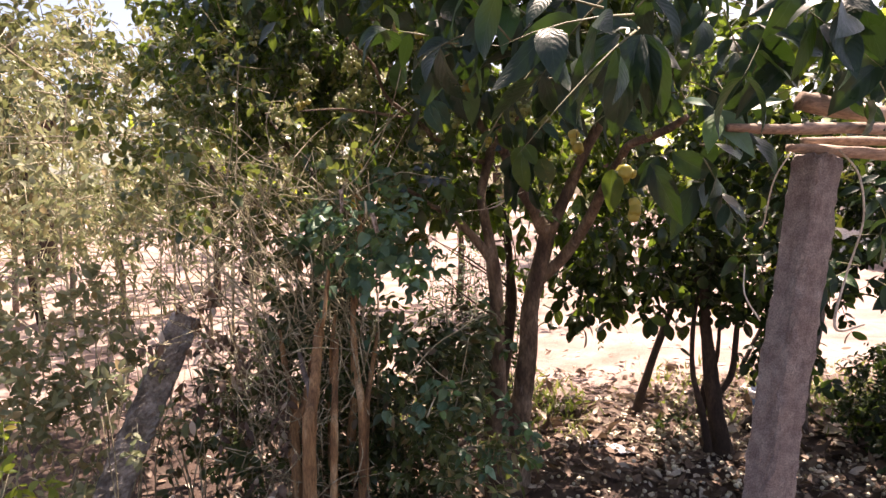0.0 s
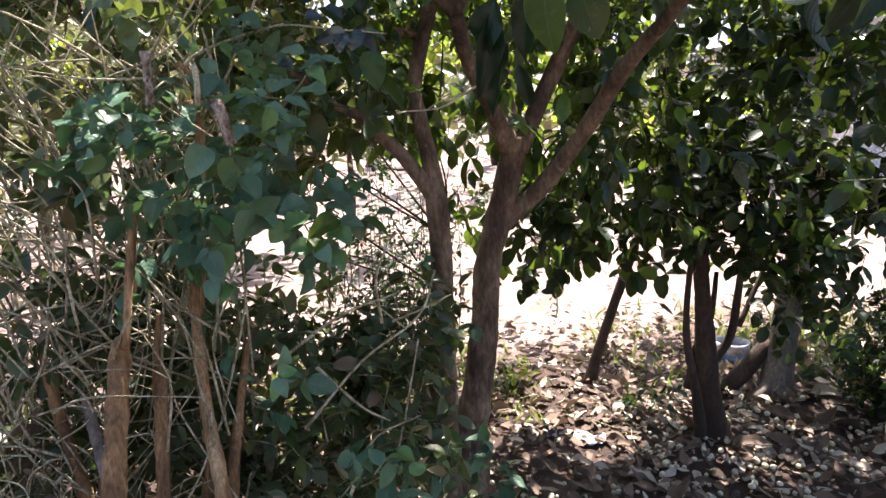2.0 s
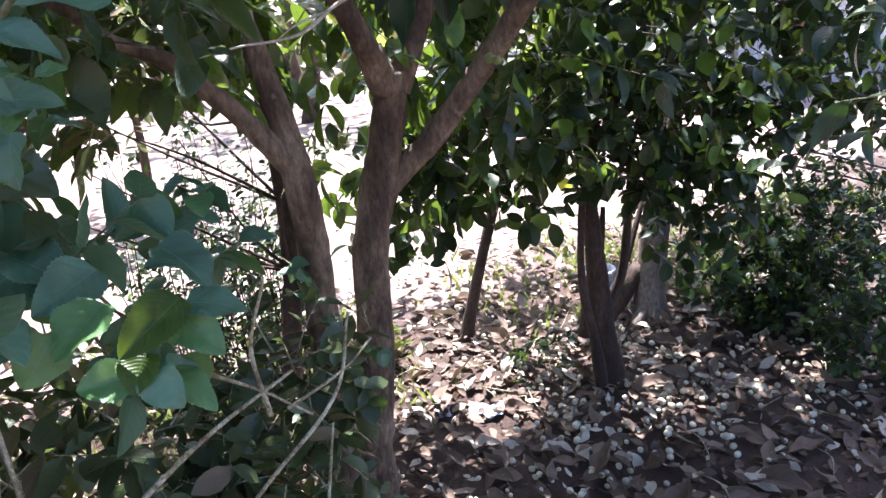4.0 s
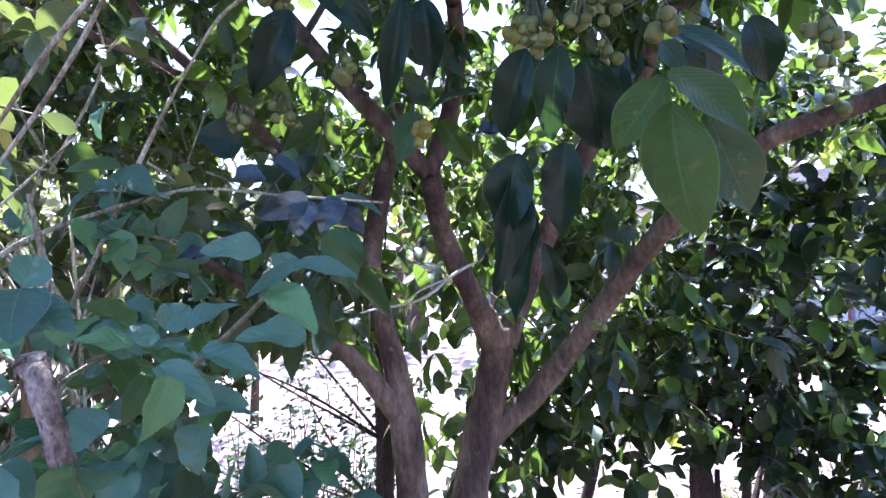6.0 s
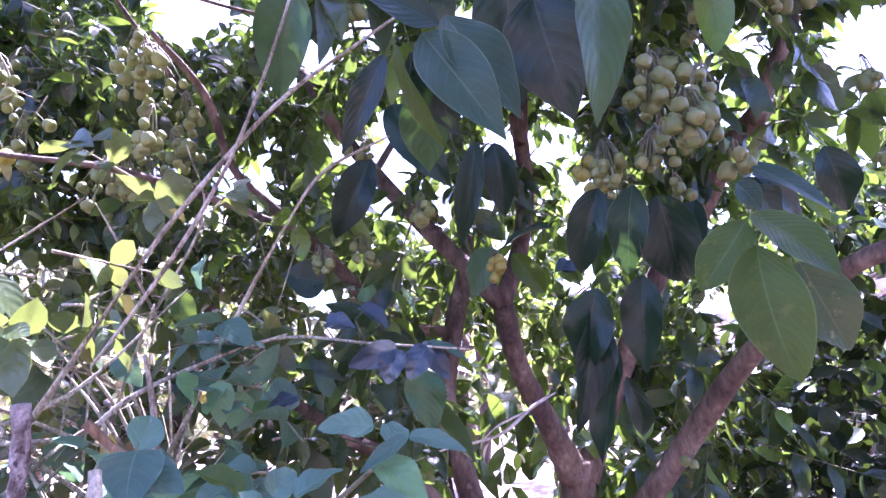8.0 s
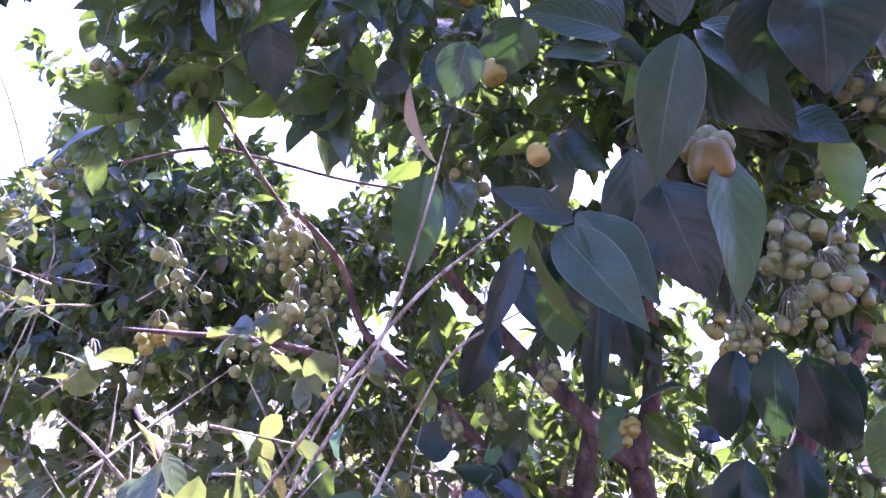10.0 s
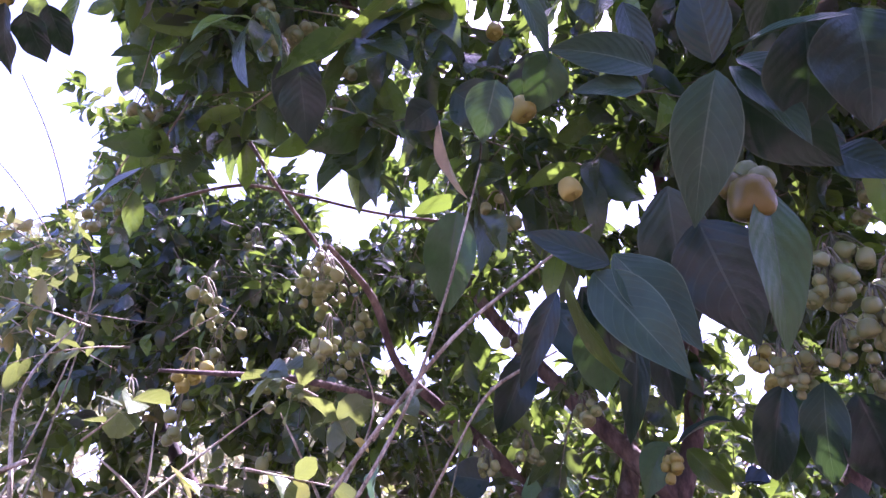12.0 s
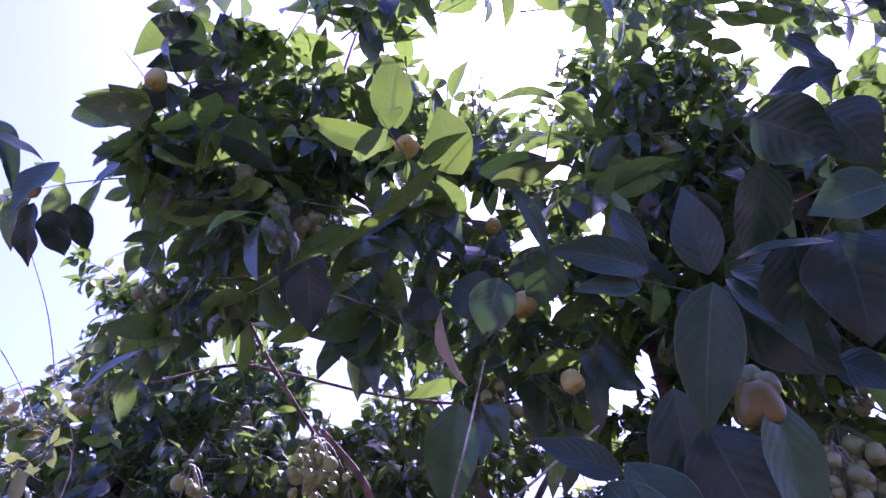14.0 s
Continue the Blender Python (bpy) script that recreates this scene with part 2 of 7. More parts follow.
def fruit_material(name, low, high, blush):
    m, n, l, p = nodes_of(name)
    island = n.new("ShaderNodeNewGeometry").outputs["Random Per Island"]
    thing = n.new("ShaderNodeObjectInfo").outputs["Random"]
    pick = maths(n, l, "FRACT", maths(n, l, "ADD", island, thing))
    tc = n.new("ShaderNodeTexCoord")
    tex, ramp = noise_ramp(n, l, 70.0, [(0.45, (0, 0, 0)), (0.75, (1, 1, 1))], coord=tc.outputs["Object"])
    col = mix_rgb(n, l, pick, low, high)
    col = mix_rgb(n, l, maths(n, l, "MULTIPLY", ramp.outputs[0], 0.45), col, blush)
    l.new(col, p.inputs["Base Color"])
    p.inputs["Roughness"].default_value = 0.32
    tr = n.new("ShaderNodeBsdfTranslucent")
    l.new(col, tr.inputs["Color"])
    mixer = n.new("ShaderNodeMixShader")
    mixer.inputs[0].default_value = 0.25
    l.new(p.outputs[0], mixer.inputs[1])
    l.new(tr.outputs[0], mixer.inputs[2])
    l.new(mixer.outputs[0], n["Material Output"].inputs["Surface"])
    bump(n, l, tex.outputs["Fac"], 0.15, 0.003, p)
    return m


FRUIT = fruit_material("pale_green_fruit", (0.17, 0.22, 0.055), (0.31, 0.34, 0.12), (0.22, 0.19, 0.06))
RIPE = fruit_material("ripe_yellow_fruit", (0.31, 0.28, 0.045), (0.47, 0.43, 0.10), (0.29, 0.21, 0.035))
# darker than RIPE: the shade on the large near fruit, put into its colour
SHADE_FRUIT = fruit_material("shade_tinted_fruit", (0.14, 0.125, 0.022), (0.21, 0.18, 0.030), (0.12, 0.09, 0.02))
FALLEN = fruit_material("fallen_fruit", (0.52, 0.47, 0.33), (0.84, 0.80, 0.66), (0.34, 0.23, 0.13))


def ground_material():
    m, n, l, p = nodes_of("garden_soil")
    tc = n.new("ShaderNodeTexCoord")
    sep = n.new("ShaderNodeSeparateXYZ")
    l.new(tc.outputs["Object"], sep.inputs[0])
    wob, _ = noise_ramp(n, l, 0.9, [(0, (0, 0, 0)), (1, (1, 1, 1))], coord=tc.outputs["Object"])
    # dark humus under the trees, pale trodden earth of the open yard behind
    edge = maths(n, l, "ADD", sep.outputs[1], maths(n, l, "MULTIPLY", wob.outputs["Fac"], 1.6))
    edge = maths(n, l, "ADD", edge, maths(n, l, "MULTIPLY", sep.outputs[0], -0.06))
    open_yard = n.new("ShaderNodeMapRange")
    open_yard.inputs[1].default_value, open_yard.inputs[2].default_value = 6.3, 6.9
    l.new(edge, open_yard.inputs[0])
    # unseen ground at the walk's start, paled to bounce light onto the leaves
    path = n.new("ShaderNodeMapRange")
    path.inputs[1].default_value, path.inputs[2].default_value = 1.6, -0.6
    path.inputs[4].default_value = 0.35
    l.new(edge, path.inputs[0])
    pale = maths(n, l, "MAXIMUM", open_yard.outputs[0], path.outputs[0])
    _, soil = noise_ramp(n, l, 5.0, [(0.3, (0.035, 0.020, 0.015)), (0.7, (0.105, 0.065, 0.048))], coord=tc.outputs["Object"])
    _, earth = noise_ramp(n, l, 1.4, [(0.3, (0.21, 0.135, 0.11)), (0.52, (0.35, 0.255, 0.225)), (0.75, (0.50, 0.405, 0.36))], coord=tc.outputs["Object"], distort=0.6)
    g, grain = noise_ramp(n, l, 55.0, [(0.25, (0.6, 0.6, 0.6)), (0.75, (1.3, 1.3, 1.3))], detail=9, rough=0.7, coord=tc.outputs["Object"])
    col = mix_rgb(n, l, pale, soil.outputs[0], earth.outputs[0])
    col = mix_rgb(n, l, 1.0, col, grain.outputs[0], "MULTIPLY")
    l.new(col, p.inputs["Base Color"])
    p.inputs["Roughness"].default_value = 0.95
    bump(n, l, g.outputs["Fac"], 0.8, 0.02, p)
    return m


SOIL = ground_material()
rng = np.random.default_rng(7)


# ---- builders ----
def mesh_object(name, verts, faces, material, parent=None, uv=None, smooth=True, label=""):
    me = bpy.data.meshes.new(name)
    me.from_pydata([tuple(v) for v in np.asarray(verts, float).tolist()], [], [tuple(f) for f in np.asarray(faces).tolist()] if not isinstance(faces, list) else faces)
    if uv is not None:
        layer = me.uv_layers.new(name="uv")
        loops = np.empty(len(me.loops), dtype=np.int32)
        me.loops.foreach_get("vertex_index", loops)
        layer.data.foreach_set("uv", np.asarray(uv, np.float32)[loops].ravel())
    if smooth:
        me.polygons.foreach_set("use_smooth", np.ones(len(me.polygons), dtype=bool))
    me.materials.append(material)
    ob = new(name, me)
    if parent is not None:
        ob.parent = parent
    if label:
        ob["label"] = label
    return ob


def part(name, bm, material, parent, label="", smooth=False):
    """Links a bmesh as one mesh object under a thing or under a part."""
    me = bpy.data.meshes.new(name)
    bm.to_mesh(me)
    bm.free()
    if smooth:
        me.polygons.foreach_set("use_smooth", np.ones(len(me.polygons), dtype=bool))
    me.materials.append(material)
    ob = new(name, me)
    ob.parent = parent
    if label:
        ob["label"] = label
    return ob


def thing(name, place, label, category, group="", kind=""):
    ob = new(name)
    ob.location = place
    ob.empty_display_size = 0.1
    return tagged(ob, label, category, group, kind)


def under(ob, parent):
    """Keeps the world place of a mesh whose vertices are in world coordinates."""
    ob.parent = parent
    ob.matrix_parent_inverse = Matrix.Translation(parent.location).inverted()
    return ob


def smooth_line(points, per=5):
    """A Catmull-Rom line through rows of (x, y, z, radius)."""
    p = np.asarray(points, float)
    p = np.vstack([2 * p[0] - p[1], p, 2 * p[-1] - p[-2]])
    out = []
    for i in range(1, len(p) - 2):
        for s in np.linspace(0, 1, per, endpoint=False):
            a, b, c, d = p[i - 1], p[i], p[i + 1], p[i + 2]
            out.append(0.5 * (2 * b + (c - a) * s + (2 * a - 5 * b + 4 * c - d) * s * s + (3 * b - a - 3 * c + d) * s ** 3))
    out.append(p[-2])
    out = np.array(out)
    out[:, 3] = np.maximum(out[:, 3], 0.0006)
    return out


def tube(points, sides=8, per=5, knots=0.0, seed=0):
    """Verts and faces of a tapered, slightly knotty round stem."""
    line = smooth_line(points, per) if per > 1 else np.asarray(points, float)
    c, r = line[:, :3], line[:, 3]
    d = np.gradient(c, axis=0)
    d /= np.linalg.norm(d, axis=1)[:, None] + 1e-9
    ref = np.array([0.0, 1.0, 0.0]) if abs(d[0, 2]) > 0.6 else np.array([0.0, 0.0, 1.0])
    a = np.cross(d, ref)
    a /= np.linalg.norm(a, axis=1)[:, None] + 1e-9
    b = np.cross(d, a)
    ang = np.linspace(0, 2 * np.pi, sides, endpoint=False)
    rad = np.repeat(r[:, None], sides, 1)
    if knots:
        g = np.random.default_rng(seed)
        wob = np.sin(np.arange(len(line))[:, None] * 0.9 + ang[None] * 2 + g.uniform(0, 6)) * 0.5 + g.normal(0, 0.5, (len(line), sides))
        rad = rad * (1 + knots * wob)
    v = c[:, None] + rad[:, :, None] * (np.cos(ang)[None, :, None] * a[:, None] + np.sin(ang)[None, :, None] * b[:, None])
    n = len(line)
    i, j = np.meshgrid(np.arange(n - 1), np.arange(sides), indexing="ij")
    k = (j + 1) % sides
    f = np.stack([i * sides + j, i * sides + k, (i + 1) * sides + k, (i + 1) * sides + j], -1).reshape(-1, 4)
    v = v.reshape(-1, 3)
    faces = [tuple(q) for q in f.tolist()]
    faces.append(tuple(range((n - 1) * sides, n * sides)))
    faces.append(tuple(reversed(range(sides))))
    return v, faces


def stem(name, points, material, parent=None, sides=10, per=6, knots=0.06, seed=1, label=""):
    v, f = tube(points, sides, per, knots, seed)
    ob = mesh_object(name, v, f, material, label=label)
    if parent is not None:
        under(ob, parent)
    return ob


SHAPES = {
    "long": lambda v: np.sin(np.pi * np.clip(v, 0, 1) ** 0.80) ** 0.85 * (1 - 0.25 * v ** 4),
    "oval": lambda v: np.sin(np.pi * np.clip(v, 0, 1) ** 0.92) ** 0.62,
    "lance": lambda v: np.sin(np.pi * np.clip(v, 0, 1) ** 0.74) ** 1.02,
    "ovate": lambda v: np.sin(np.pi * np.clip(v, 0, 1) ** 0.88) ** 0.72 * (1 - 0.12 * v ** 5),
    "broad": lambda v: np.sin(np.pi * np.clip(v, 0, 1) ** 0.68) ** 0.6 * (1 - 0.3 * v ** 3),
    "blade": lambda v: np.clip(1 - v, 0, 1) ** 0.6 * np.clip(v * 12, 0.3, 1),
}


def blades(P, D, N, L, W, droop, fold, shape="long", seg=5, cross=3, wave=0.0, seed=3, teeth=0.0):
    """Many leaves at once: place, direction, face normal, length, width, bend, v-fold."""
    n = len(P)
    g = np.random.default_rng(seed)
    D = D / (np.linalg.norm(D, axis=1)[:, None] + 1e-9)
    S = np.cross(D, N)
    S /= np.linalg.norm(S, axis=1)[:, None] + 1e-9
    N = np.cross(S, D)
    v = np.linspace(0, 1, seg + 1)
    w = SHAPES[shape](v)
    w = w * (1 - teeth * (np.arange(seg + 1) % 2))
    w[0], w[-1] = max(w[0], 0.03), 0.015
    u = np.linspace(-1, 1, cross)
    b = np.where(np.abs(droop) < 1e-3, 1e-3, droop)[:, None]
    xs, zs = np.sin(b * v) / b, (1 - np.cos(b * v)) / b
    line = P[:, None] + D[:, None] * (L[:, None] * xs)[..., None] - N[:, None] * (L[:, None] * zs)[..., None]
    up = N[:, None] * np.cos(b * v)[..., None] + D[:, None] * np.sin(b * v)[..., None]
    half = (W[:, None] * w[None] / 2)[:, :, None] * u[None, None]
    rise = np.abs(half) * fold[:, None, None]
    if wave:
        ph = g.uniform(0, 6.28, (n, 1, 1))
        rise = rise + wave * W[:, None, None] * np.sin(v[None, :, None] * 11 + ph + u[None, None] * 1.4) * np.abs(u)[None, None] * w[None, :, None]
    # each midrib bows to one side and the blade twists a little along it
    sway, turn_ = g.normal(0, 0.07, n), g.normal(0, 0.22, n)
    line = line + S[:, None] * ((L * sway)[:, None] * v ** 2)[..., None]
    c, s = np.cos(turn_[:, None] * v)[..., None], np.sin(turn_[:, None] * v)[..., None]
    side = S[:, None] * c + up * s
    up = up * c - S[:, None] * s
    pts = line[:, :, None] + side[:, :, None] * half[..., None] + up[:, :, None] * rise[..., None]
    m = (seg + 1) * cross
    verts = pts.reshape(-1, 3)
    i, j = np.meshgrid(np.arange(seg), np.arange(cross - 1), indexing="ij")
    q = np.stack([i * cross + j, i * cross + j + 1, (i + 1) * cross + j + 1, (i + 1) * cross + j], -1).reshape(-1, 4)
    faces = (q[None] + (np.arange(n) * m)[:, None, None]).reshape(-1, 4)
    uv = np.stack(np.broadcast_arrays(u[None, None] * 0.5 + 0.5, v[None, :, None]), -1)
    uv = np.broadcast_to(uv, (n, seg + 1, cross, 2)).reshape(-1, 2)
    return verts, faces, uv


def unit(v):
    v = np.asarray(v, float)
    return v / (np.linalg.norm(v, axis=-1, keepdims=True) + 1e-9)


def clear_of_walk(p, gap=0.33):
    """Whether a place keeps its distance from the way that the camera takes."""
    y = np.clip(p[..., 1], 0.3, 2.5)
    mid = np.stack([0.28 - 0.06 * y, y, np.full_like(y, 1.68)], -1)
    return np.linalg.norm(p - mid, axis=-1) > gap


# openings in the crown through which the sky shows: way from the spot under the tree, half width
UNDER = np.array((0.12, 2.40, 1.76))
SKY_HOLES = np.array([
    (0.681, 0.657, 0.322, 0.039),
    (0.734, 0.570, 0.370, 0.035),
    (0.638, 0.692, 0.338, 0.017),
    (0.243, 0.893, 0.379, 0.017),
    (0.093, 0.872, 0.481, 0.021),
    (-0.001, 0.998, 0.060, 0.019),
    (0.130, 0.981, -0.140, 0.052),
    (0.055, 0.966, -0.252, 0.052),
    (-0.094, 0.824, 0.559, 0.030),
    (-0.170, 0.753, 0.635, 0.033),
    (-0.256, 0.806, 0.534, 0.028),
    (0.622, 0.591, 0.513, 0.044),
    (0.605, 0.664, 0.438, 0.031),
    (0.068, 0.742, 0.667, 0.023),
    (-0.404, 0.652, 0.642, 0.052),
    (-0.478, 0.699, 0.532, 0.078),
    (-0.182, 0.778, 0.601, 0.017),
    (-0.292, 0.666, 0.686, 0.021),
    (-0.008, 0.803, 0.596, 0.017),
    (0.205, 0.604, 0.770, 0.045),
    (0.283, 0.530, 0.799, 0.045),
    (-0.060, 0.520, 0.852, 0.039),
    (-0.124, 0.497, 0.859, 0.035),
    (0.542, 0.411, 0.733, 0.044),
    (0.516, 0.458, 0.724, 0.030),
    (-0.465, 0.503, 0.728, 0.131),
    (-0.367, 0.476, 0.799, 0.087),
    (-0.478, 0.734, 0.482, 0.070),
    (-0.075, 0.849, 0.524, 0.024),
    (-0.366, 0.702, 0.611, 0.031),
    (0.152, 0.476, 0.866, 0.044),
    (0.444, 0.419, 0.792, 0.030),
    (-0.070, 0.681, 0.729, 0.019),
    (0.116, 0.956, -0.269, 0.100),
    (0.204, 0.959, -0.198, 0.080),
    (0.083, 0.950, -0.300, 0.050),
])


# where the sun falls through the crown: lit spot, half width of the beam
SUN_SPOTS = np.array([
    (-0.35, 3.2, 1.5, 0.08),
    (-0.1, 3.15, 1.2, 0.1),
    (-0.75, 3.35, 1.4, 0.14),
    (-0.28, 3.2, 0.8, 0.1),
    (-0.65, 3.6, 1.9, 0.1),
    (0.15, 2.95, 1.6, 0.03),
    (0.711, 3.294, 1.97, 0.04),
    (0.3, 3.16, 1.75, 0.05),
    (0.22, 2.85, 1.67, 0.03),
    (1.6, 4.6, 0, 0.2),
    (2.2, 4.2, 0, 0.12),
    (2.7, 4.8, 0, 0.13),
    (1.2, 3.9, 0, 0.12),
    (0.58, 1.52, 1.88, 0.1),
    (0.95, 2.02, 1.87, 0.05),
    (0.4, 2.1, 2.05, 0.06),
    (0.1, 2.95, 2.56, 0.14),
    (0.2, 3, 2.52, 0.1),
    (1.22, 2.15, 1.3, 0.2),
    (0.95, 3.6, 1.5, 0.03),
    (0.62, 3.86, 1.15, 0.06),
    (-0.2, 3.55, 2.2, 0.1),
    (-0.5, 3.5, 1.0, 0.15),
    (-0.4, 3.35, 1.95, 0.15),
    (-0.2, 3.25, 1.65, 0.13),
    (-0.15, 3.3, 2.1, 0.12),
    (-0.6, 3.35, 1.65, 0.16),
    (-0.7, 3.6, 2.3, 0.15),
    (-0.45, 3.2, 1.2, 0.12),
    (0.0, 3.3, 1.95, 0.1),
    (-0.3, 3.45, 2.3, 0.12),
    (1.0, 3.3, 1.95, 0.05),
    (0.67, 3.06, 2.03, 0.05),
    (1.9, 5.0, 0, 0.2),
])


chance = np.random.default_rng(17)
_turns, _rises = np.radians(chance.uniform(-26, 52, 100)), np.radians(chance.uniform(0, 50, 100))
_turns[:26], _rises[:26] = np.radians(chance.uniform(7, 36, 26)), np.radians(chance.uniform(14, 31, 26))
SKY_HOLES = np.vstack([SKY_HOLES, np.column_stack([np.sin(_turns) * np.cos(_rises), np.cos(_turns) * np.cos(_rises), np.sin(_rises), chance.uniform(0.018, 0.034, 100)])])


def in_sun_beam(p):
    v = np.asarray(p, float) - SUN_SPOTS[:, :3]
    ahead = v @ np.array(to_sun)
    aside = np.linalg.norm(v - ahead[:, None] * np.array(to_sun), axis=1)
    return bool(((ahead > 0.3) & (aside < SUN_SPOTS[:, 3])).any())


def in_sky_hole(p):
    v = np.asarray(p, float) - UNDER
    far = np.linalg.norm(v)
    if far < 0.55:
        return False
    return bool((np.arccos(np.clip(SKY_HOLES[:, :3] @ (v / far), -1, 1)) < SKY_HOLES[:, 3] * 0.78).any())


class Foliage:
    """Collects leaves and twigs, and makes one mesh of each."""

    def __init__(self, shape="long", seg=5, cross=3, seed=1):
        self.shape, self.seg, self.cross, self.seed = shape, seg, cross, seed
        self.g = np.random.default_rng(seed)
        self.rows, self.tv, self.tf, self.count = [], [], [], 0

    def leaf(self, p, d, n, length, width, droop, fold):
        self.rows.append((*p, *d, *n, length, width, droop, fold))

    def twig(self, pts, sides=4, per=2):
        v, f = tube(pts, sides, per)
        self.tf.extend(tuple(i + self.count for i in q) for q in f)
        self.tv.append(v)
        self.count += len(v)

    def spray(self, base, d, length, pairs, leaf, ratio=0.5, droop=0.6, hang=0.5, thick=0.002, spread=1.0):
        """A bent twig with leaves set in pairs that hang to some degree."""
        g = self.g
        d = unit(d)
        bend = unit(g.normal(0, 1, 3)) * 0.25 + np.array([0, 0, -0.15])
        s = np.linspace(0, 1, 5)
        pts = base + d * (length * s)[:, None] + bend * (length * s ** 2)[:, None] * 0.6
        if in_sky_hole(pts[2]) or in_sky_hole(pts[4]):
            return
        self.twig(np.column_stack([pts, thick * (1.15 - s)]), 4, 1)
        for k in range(pairs):
            f = 0.25 + 0.75 * (k + g.uniform(0, 0.6)) / pairs
            q = base + d * length * f + bend * length * f ** 2 * 0.6
            if not clear_of_walk(q) or in_sky_hole(q) or in_sun_beam(q):
                continue
            across = unit(np.cross(d, g.normal(0, 1, 3)))
            for sign in (-1, 1):
                if g.random() < 0.12:
                    continue
                way = unit(across * sign * spread + d * g.uniform(0.2, 0.8) + np.array([0, 0, -hang * g.uniform(0.3, 1.6)]) + g.normal(0, 0.2, 3))
                nor = unit(np.array([0, 0, 1.0]) + g.normal(0, 0.55, 3) + d * 0.2)
                ln = leaf * g.uniform(0.6, 1.25)
                self.leaf(q, way, nor, ln, ln * ratio * g.uniform(0.8, 1.2), droop * g.uniform(0.2, 1.7), g.uniform(0.05, 0.5))

    def fill(self, centre, radius, sprays, leaf, ratio=0.5, pairs=4, length=None, droop=0.6, hang=0.5, thick=0.002, flat=1.0, top=9.0, bottom=-1.0):
        """Sprays all through a ball-like clump, growing outwards."""
        c = np.asarray(centre, float)
        for _ in range(int(sprays)):
            o = unit(self.g.normal(0, 1, 3)) * self.g.uniform(0.1, 1) ** 0.45
            p = c + o * radius * np.array([1, 1, flat])
            if p[2] > top or p[2] < bottom or not clear_of_walk(p, 0.42) or in_sky_hole(p) or in_sun_beam(p):
                continue
            d = unit(o + self.g.normal(0, 0.6, 3))
            self.spray(p, d, (length or leaf * 2.2) * self.g.uniform(0.6, 1.3), pairs, leaf, ratio, droop, hang, thick)

    def make(self, parent, leaf_material_, twig_material_, crown="crown", twigs="brush", wave=0.03, stuff=True):
        if self.rows:
            r = np.array(self.rows)
            v, f, uv = blades(r[:, :3], r[:, 3:6], r[:, 6:9], r[:, 9], r[:, 10], r[:, 11], r[:, 12], self.shape, self.seg, self.cross, wave, self.seed)
            ob = under(mesh_object(crown, v, f, leaf_material_, uv=uv), parent)
            if stuff:
                ob["kind"] = "stuff"
        if self.tv:
            ob = under(mesh_object(twigs, np.vstack(self.tv), self.tf, twig_material_), parent)
            if stuff:
                ob["kind"] = "stuff"


def single_leaf(base, tip, width, normal, material, parent, droop=0.35, fold=0.25, shape="oval", wave=0.05, seed=0):
    """One leaf near the walk, as a part of its own, with petiole end at base."""
    base, tip = np.array(base, float), np.array(tip, float)
    d = tip - base
    ln = np.linalg.norm(d)
    v, f, uv = blades(base[None], d[None], np.array(normal, float)[None], np.array([ln * (1 + droop * droop / 20)]), np.array([width]), np.array([droop]), np.array([fold]), shape, 30 if shape == "broad" else 16, 9, wave, seed + int(ln * 1e5) % 97, 0.07 if shape == "broad" else 0.0)
    ob = mesh_object("leaf", v, f, material, uv=uv)
    return under(ob, parent)


def fruit_mesh(name="fruit", sides=14, rings=10, material=None, fat=1.0):
    """A bell-shaped rose apple, one unit wide, hanging from the origin, with a dented crown and four sepals."""
    prof = [(0.05, 0.0), (0.20, -0.02), (0.36, -0.11), (0.45, -0.30), (0.50, -0.55), (0.50, -0.74), (0.43, -0.89), (0.30, -0.97), (0.20, -0.93), (0.08, -0.86), (0.0, -0.84)]
    verts, faces = [], []
    for r, z in prof[:-1]:
        for k in range(sides):
            a = 2 * math.pi * k / sides
            rr = r * fat * (1 + 0.05 * math.cos(4 * a) * min(1, -z))
            verts.append((rr * math.cos(a), rr * math.sin(a), z))
    for i in range(len(prof) - 2):
        for k in range(sides):
            n = (k + 1) % sides
            faces.append((i * sides + k, (i + 1) * sides + k, (i + 1) * sides + n, i * sides + n))
    verts.append((0, 0, prof[-1][1]))
    last = (len(prof) - 2) * sides
    for k in range(sides):
        faces.append((last + k, len(verts) - 1, last + (k + 1) % sides))
    for q in range(4):
        a = math.pi / 2 * q + 0.4
        i = len(verts)
        for r, z, w in ((0.28, -0.95, 0.13), (0.15, -1.04, 0.10), (0.05, -1.0, 0.03)):
            for s in (-1, 1):
                verts.append((r * math.cos(a) - s * w * math.sin(a), r * math.sin(a) + s * w * math.cos(a), z))
        faces += [(i, i + 1, i + 3, i + 2), (i + 2, i + 3, i + 5, i + 4)]
    me = bpy.data.meshes.new(name)
    me.from_pydata(verts, [], faces)
    me.polygons.foreach_set("use_smooth", np.ones(len(me.polygons), dtype=bool))
    me.materials.append(material)
    return me


def box_bm(bm, x0, y0, z0, x1, y1, z1, bevel=0.0):
    m = Matrix.LocRotScale(((x0 + x1) / 2, (y0 + y1) / 2, (z0 + z1) / 2), None, (x1 - x0, y1 - y0, z1 - z0))
    made = bmesh.ops.create_cube(bm, size=1, matrix=m)["verts"]
    if bevel:
        edges = list({e for v in made for e in v.link_edges})
        bmesh.ops.bevel(bm, geom=edges, offset=bevel, segments=2, profile=0.7, affect="EDGES")


